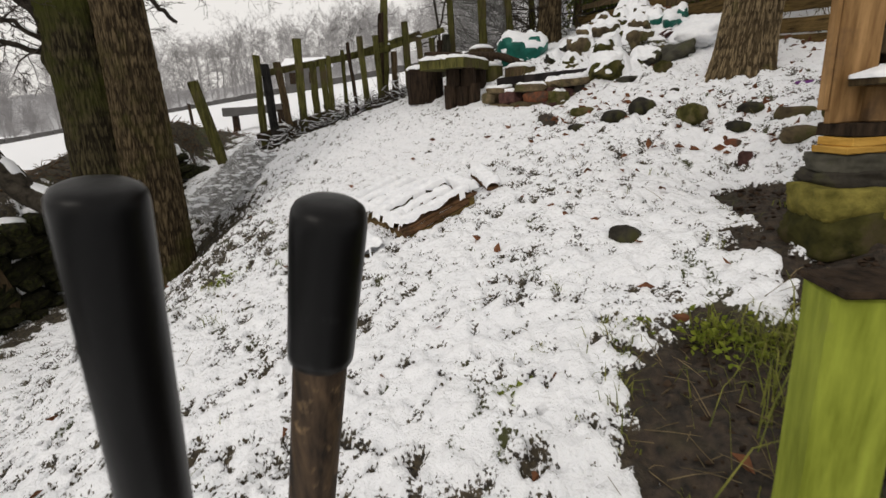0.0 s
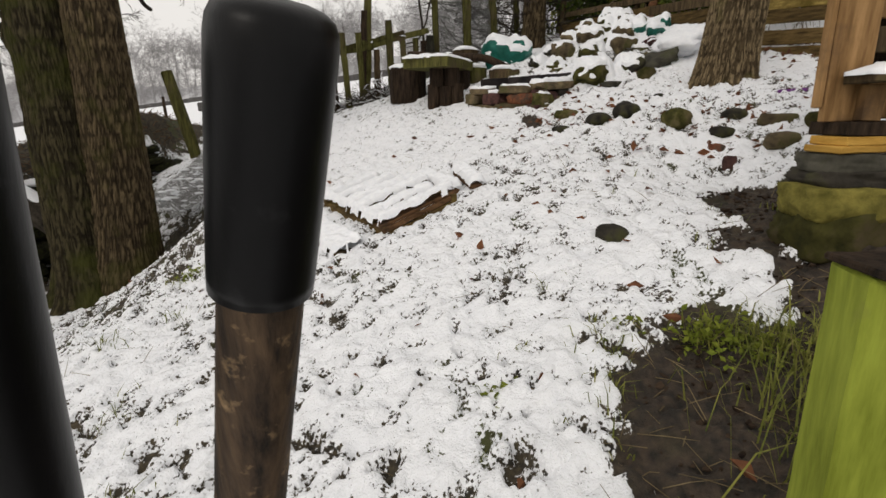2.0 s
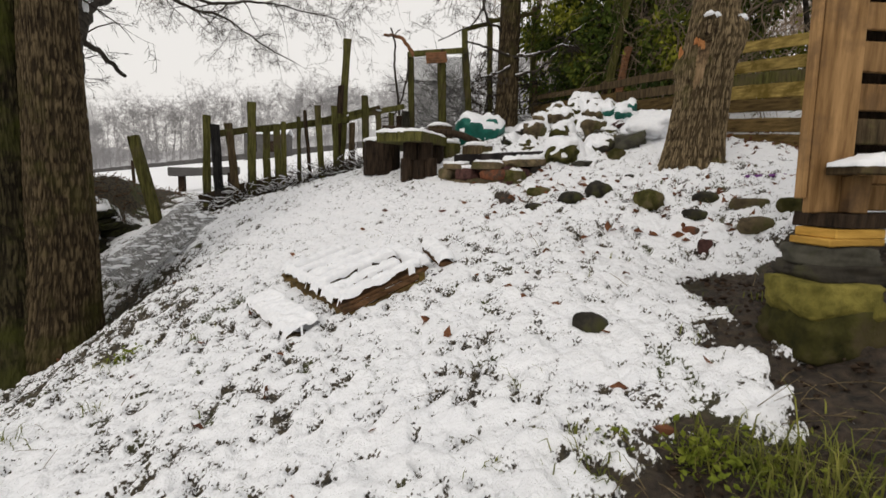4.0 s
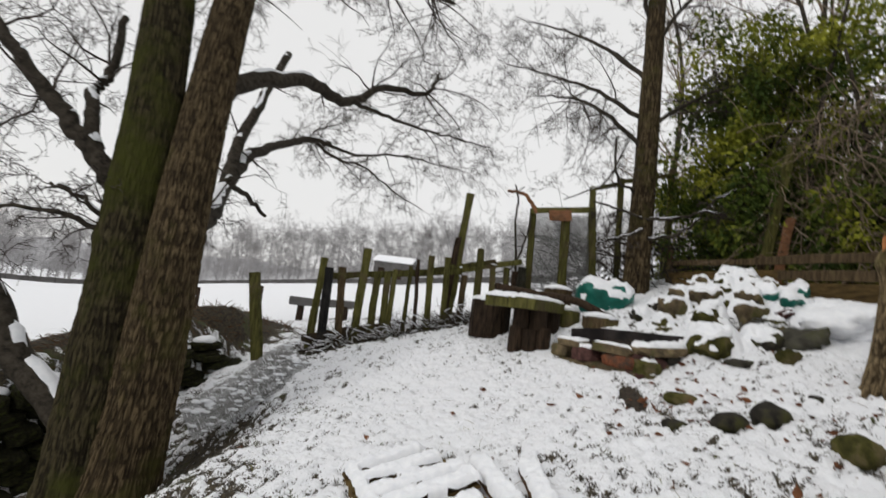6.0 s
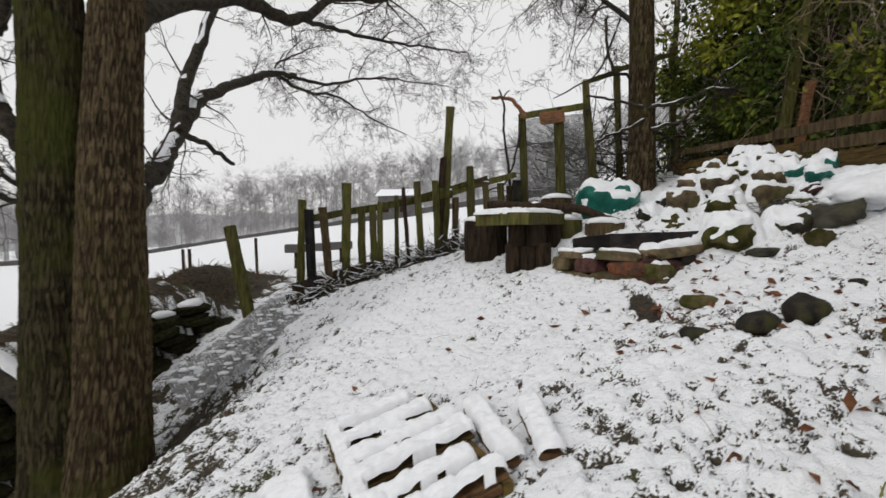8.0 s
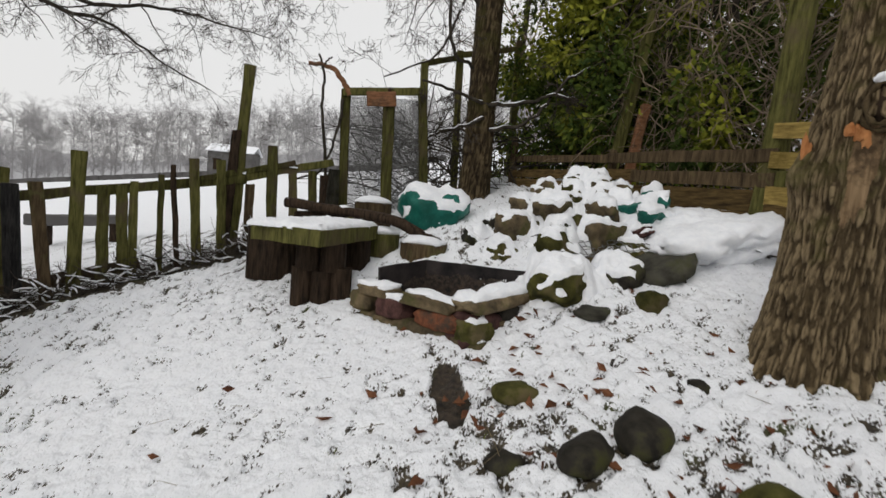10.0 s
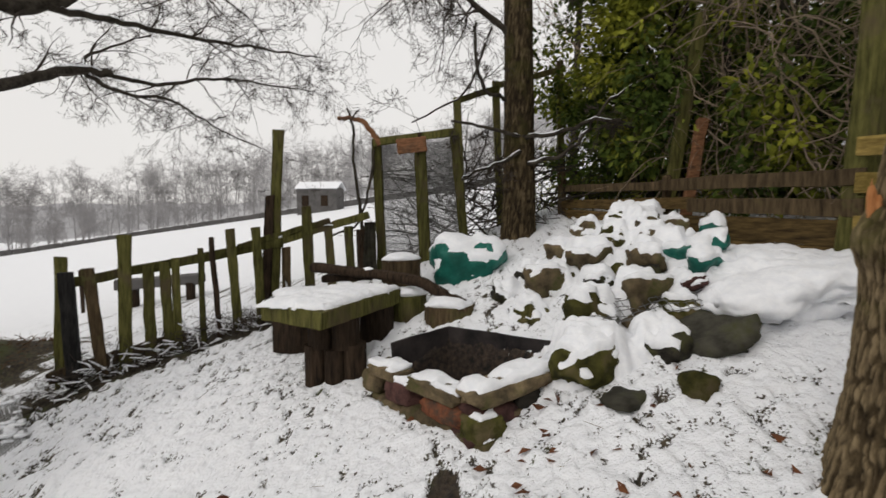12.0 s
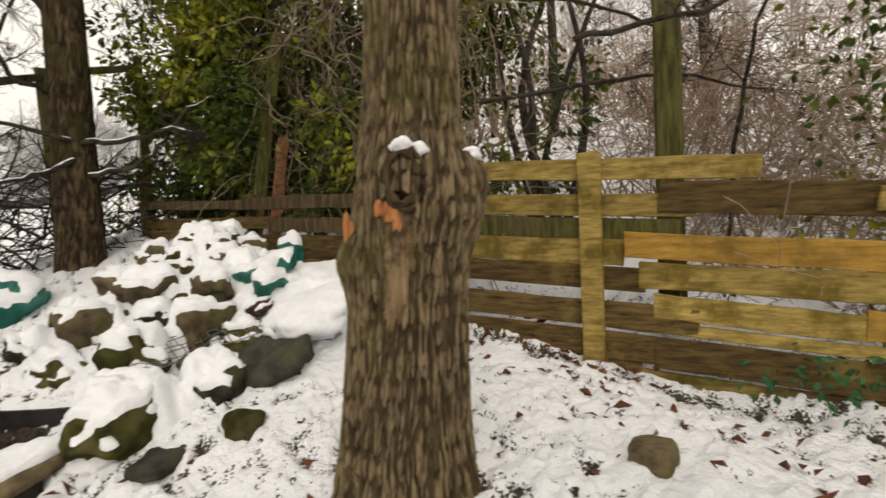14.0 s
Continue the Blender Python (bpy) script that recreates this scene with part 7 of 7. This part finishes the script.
    toy = thing("purple_toy_hoop", (2.55, 3.62, gz(2.55, 3.62)), "curved strip of purple plastic lying in the snow", "toy")
    t = Tubes()
    pts = bend([(2.60, 4.02, gz(2.6, 4.02) + 0.05), (2.75, 3.9, gz(2.75, 3.9) + 0.05), (2.95, 3.78, gz(2.95, 3.78) + 0.045), (3.15, 3.7, gz(3.15, 3.7) + 0.04)], 5)
    t.add(pts, [0.014] * len(pts), 8)
    t.part("hoop", PURPLE, toy)


def bare_tree_points(seed, height):
    t = Tubes()
    rng = random.Random(seed)
    c = [Vector((0, 0, -0.5)), Vector((rng.gauss(0, .1), rng.gauss(0, .1), height * 0.25)), Vector((rng.gauss(0, .3), rng.gauss(0, .3), height * 0.6)), Vector((rng.gauss(0, .4), rng.gauss(0, .4), height * 0.92))]
    c = bend(c, 3)
    t.add(c, taper(len(c), height * 0.012, 0.03), 5, cap=False)
    for k in range(13):
        i = rng.randint(2, len(c) - 1)
        a = rng.uniform(0, 6.28)
        grow(t, c[i], Vector((math.cos(a), math.sin(a), rng.uniform(0.7, 1.6))), height * rng.uniform(0.22, 0.42), 0.05, 2, rng, -0.12, 0.18, (5, 8), 0.62, 0.013, 3)
    return np.array(t.v), t.f


def haze_toned_ridge():
    """A pale wooded rise far beyond the field, its haze put into the colour."""
    n = 260
    bm = bmesh.new()
    prev = None
    for i in range(n):
        a = radians(-115 + 240 * i / (n - 1))
        x, y = math.sin(a) * 150, 3 + math.cos(a) * 150
        g0 = gz(math.sin(a) * 100, 3 + math.cos(a) * 100)
        h = 7.0 + 4.0 * noise.noise(Vector((i * 0.045, 0, 3))) + 2.2 * noise.noise(Vector((i * 0.33, 1, 0))) + 1.0 * noise.noise(Vector((i * 1.1, 2, 0)))
        cur = [bm.verts.new((x, y, g0 - 12)), bm.verts.new((x * 1.02, y * 1.02, g0 + h)), bm.verts.new((x * 1.2, y * 1.2, g0 - 12))]
        if prev:
            bm.faces.new((prev[0], cur[0], cur[1], prev[1]))
            bm.faces.new((prev[1], cur[1], cur[2], prev[2]))
        prev = cur
    tagged(part("backdrop", bm, HAZE_GREY), "pale grey wooded ridge, haze put in its colour", "backdrop", kind="structure")


def far_wood():
    rng = random.Random(77)
    kinds = [bare_tree_points(500 + k, 11.0) for k in range(5)]
    flat = []
    for v, f in kinds:
        tri = []
        for q in f:
            tri.append(q[:3])
            if len(q) == 4:
                tri.append((q[0], q[2], q[3]))
        flat.append((v, np.array(tri)))
    for name, label, rows in (("far_wood", "grey leafless wood beyond the snowy field, haze put in its colour", [(a, d, h) for a0, d, h, step_deg in ((-100, 72, 0.62, 1.4), (-99, 80, 0.85, 1.4), (-98, 90, 0.98, 1.4), (-97, 104, 1.08, 1.5)) for a, h in [(a0 + step_deg * i, h) for i in range(int((118 if d > 70 else 90) / step_deg))]]),
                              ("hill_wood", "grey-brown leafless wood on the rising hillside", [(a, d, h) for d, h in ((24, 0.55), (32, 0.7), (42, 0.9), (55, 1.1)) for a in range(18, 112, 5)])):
        V, F, n = [], [], 0
        for a, d, h in rows:
            a = radians(a + rng.uniform(-1.1, 1.1))
            d = d * rng.uniform(0.96, 1.05)
            x, y = math.sin(a) * d, 3 + math.cos(a) * d
            v, f = flat[rng.randrange(5)]
            s, tw = h * rng.uniform(0.66, 1.0), rng.uniform(0, 6.28)
            R = np.array([[math.cos(tw), -math.sin(tw), 0], [math.sin(tw), math.cos(tw), 0], [0, 0, 1]]) * s
            V.append(v @ R.T + np.array([x, y, gz(x, y) - 0.3]))
            F.append(f + n)
            n += len(v)
        me = bpy.data.meshes.new(name)
        V, F = np.concatenate(V), np.concatenate(F)
        me.vertices.add(len(V))
        me.vertices.foreach_set("co", V.ravel())
        me.loops.add(F.size)
        me.loops.foreach_set("vertex_index", F.ravel().astype(np.int32))
        me.polygons.add(len(F))
        me.polygons.foreach_set("loop_start", np.arange(0, F.size, 3))
        me.update(calc_edges=True)
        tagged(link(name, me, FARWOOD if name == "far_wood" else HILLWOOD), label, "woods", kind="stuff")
    t = bmesh.new()
    pts = []
    for i in range(60):
        a = radians(-96 + 1.75 * i)
        x, y = math.sin(a) * 68, 3 + math.cos(a) * 68
        pts.append(Vector((x, y, gz(x, y) + 0.25)))
    for k, (p, q) in enumerate(zip(pts, pts[1:])):
        board(t, p, q, 0.9, 0.5, bevel=0.08, cuts=3, jitter=0.12, seed=k)
    tagged(part("field_wall", t, HOUSEWALL), "low dark stone wall along the far edge of the field", "wall", kind="structure")
    barn = thing("field_barn", (-16.1, 60, 5.2), "small dark stone barn with a snow-covered roof", "barn")
    bm = bmesh.new()
    box(bm, (4.6, 3.4, 3.4), pose(-16.1, 60, 5.25), 0.03)
    part("wall", bm, HOUSEWALL, barn)
    bm = bmesh.new()
    for s in (-1, 1):
        box(bm, (5.0, 2.1, 0.14), pose(-16.1, 60 + s * 0.95, 7.22, -s * 24), 0.03)
    part("roof", bm, SNOW, barn, "snow-covered roof")
    for x in (-17.4, -15.2):
        bm = bmesh.new()
        box(bm, (0.8, 0.1, 1.2), pose(x, 58.27, 5.4), 0.01)
        part("door", bm, WOOD_DARK, barn)
    for k, (x, y) in enumerate(((-6.2, 9.9), (-6.9, 10.6), (-5.6, 11.2))):
        st = thing("field_stake", (x, y, gz(x, y)), "thin dark stake standing in the field edge", "stake", "field stakes")
        bm = bmesh.new()
        board(bm, (x, y, gz(x, y) - 0.2), (x - 0.03, y, gz(x, y) + 0.75), 0.05, 0.05, up=(1, 0, 0), bevel=0.006, cuts=3, jitter=0.006, seed=k)
        part("stake", bm, WOOD_DARK, st)
    trough = thing("low_bench", (-4.2, 11.2, 1.6), "low grey timber trough standing in the field", "trough")
    bm = bmesh.new()
    g0 = gz(-4.0, 11.0)
    board(bm, (-4.8, 11.0, g0 + 0.33), (-3.5, 11.3, g0 + 0.40), 0.17, 0.4, bevel=0.02, cuts=4, jitter=0.02)
    part("trough", bm, HOUSEWALL, trough)
    for x in (-4.6, -3.6):
        bm = bmesh.new()
        board(bm, (x, 11.1, g0 - 0.1), (x, 11.1, g0 + 0.35), 0.12, 0.12, up=(1, 0, 0), bevel=0.01, cuts=1)
        part("leg", bm, WOOD_DARK, trough)


def bare_trees():
    """Slim leafless trees rising behind the hedge."""
    rng = random.Random(91)
    for x, y, h in ((3.4, 14.0, 9.0), (4.6, 12.6, 8.5), (6.0, 12.2, 9.5), (7.2, 10.6, 8.0), (6.6, 14.2, 10.0), (8.6, 9.0, 8.0), (9.6, 11.6, 9.0), (9.8, 6.8, 7.0), (8.2, 12.8, 9.0)):
        g0 = gz(x, y)
        tree = thing("bare_tree", (x, y, g0), "slim leafless tree rising behind the hedge", "tree", "trees behind the hedge")
        c = bend([(x, y, g0 - 0.3), (x + rng.gauss(0, .15), y, g0 + h * 0.3), (x + rng.gauss(0, .35), y + rng.gauss(0, .3), g0 + h * 0.65), (x + rng.gauss(0, .5), y + rng.gauss(0, .4), g0 + h)], 4)
        t = Tubes()
        t.add(c, taper(len(c), 0.10, 0.02), 8)
        t.part("trunk", LIMB, tree)
        t = Tubes()
        for k in range(16):
            i = rng.randint(3, len(c) - 1)
            a = rng.uniform(0, 6.28)
            grow(t, c[i], Vector((math.cos(a), math.sin(a), rng.uniform(0.6, 1.5))), h * rng.uniform(0.16, 0.34), 0.030, 2, rng, -0.05, 0.2, (4, 6), 0.62, 0.006, 4)
        # the paler vine colour stands for haze on these branches
        t.part("branchwork", VINE, tree)


bare_trees()
hedge()
scrub()
small_growth()
far_wood()
haze_toned_ridge()
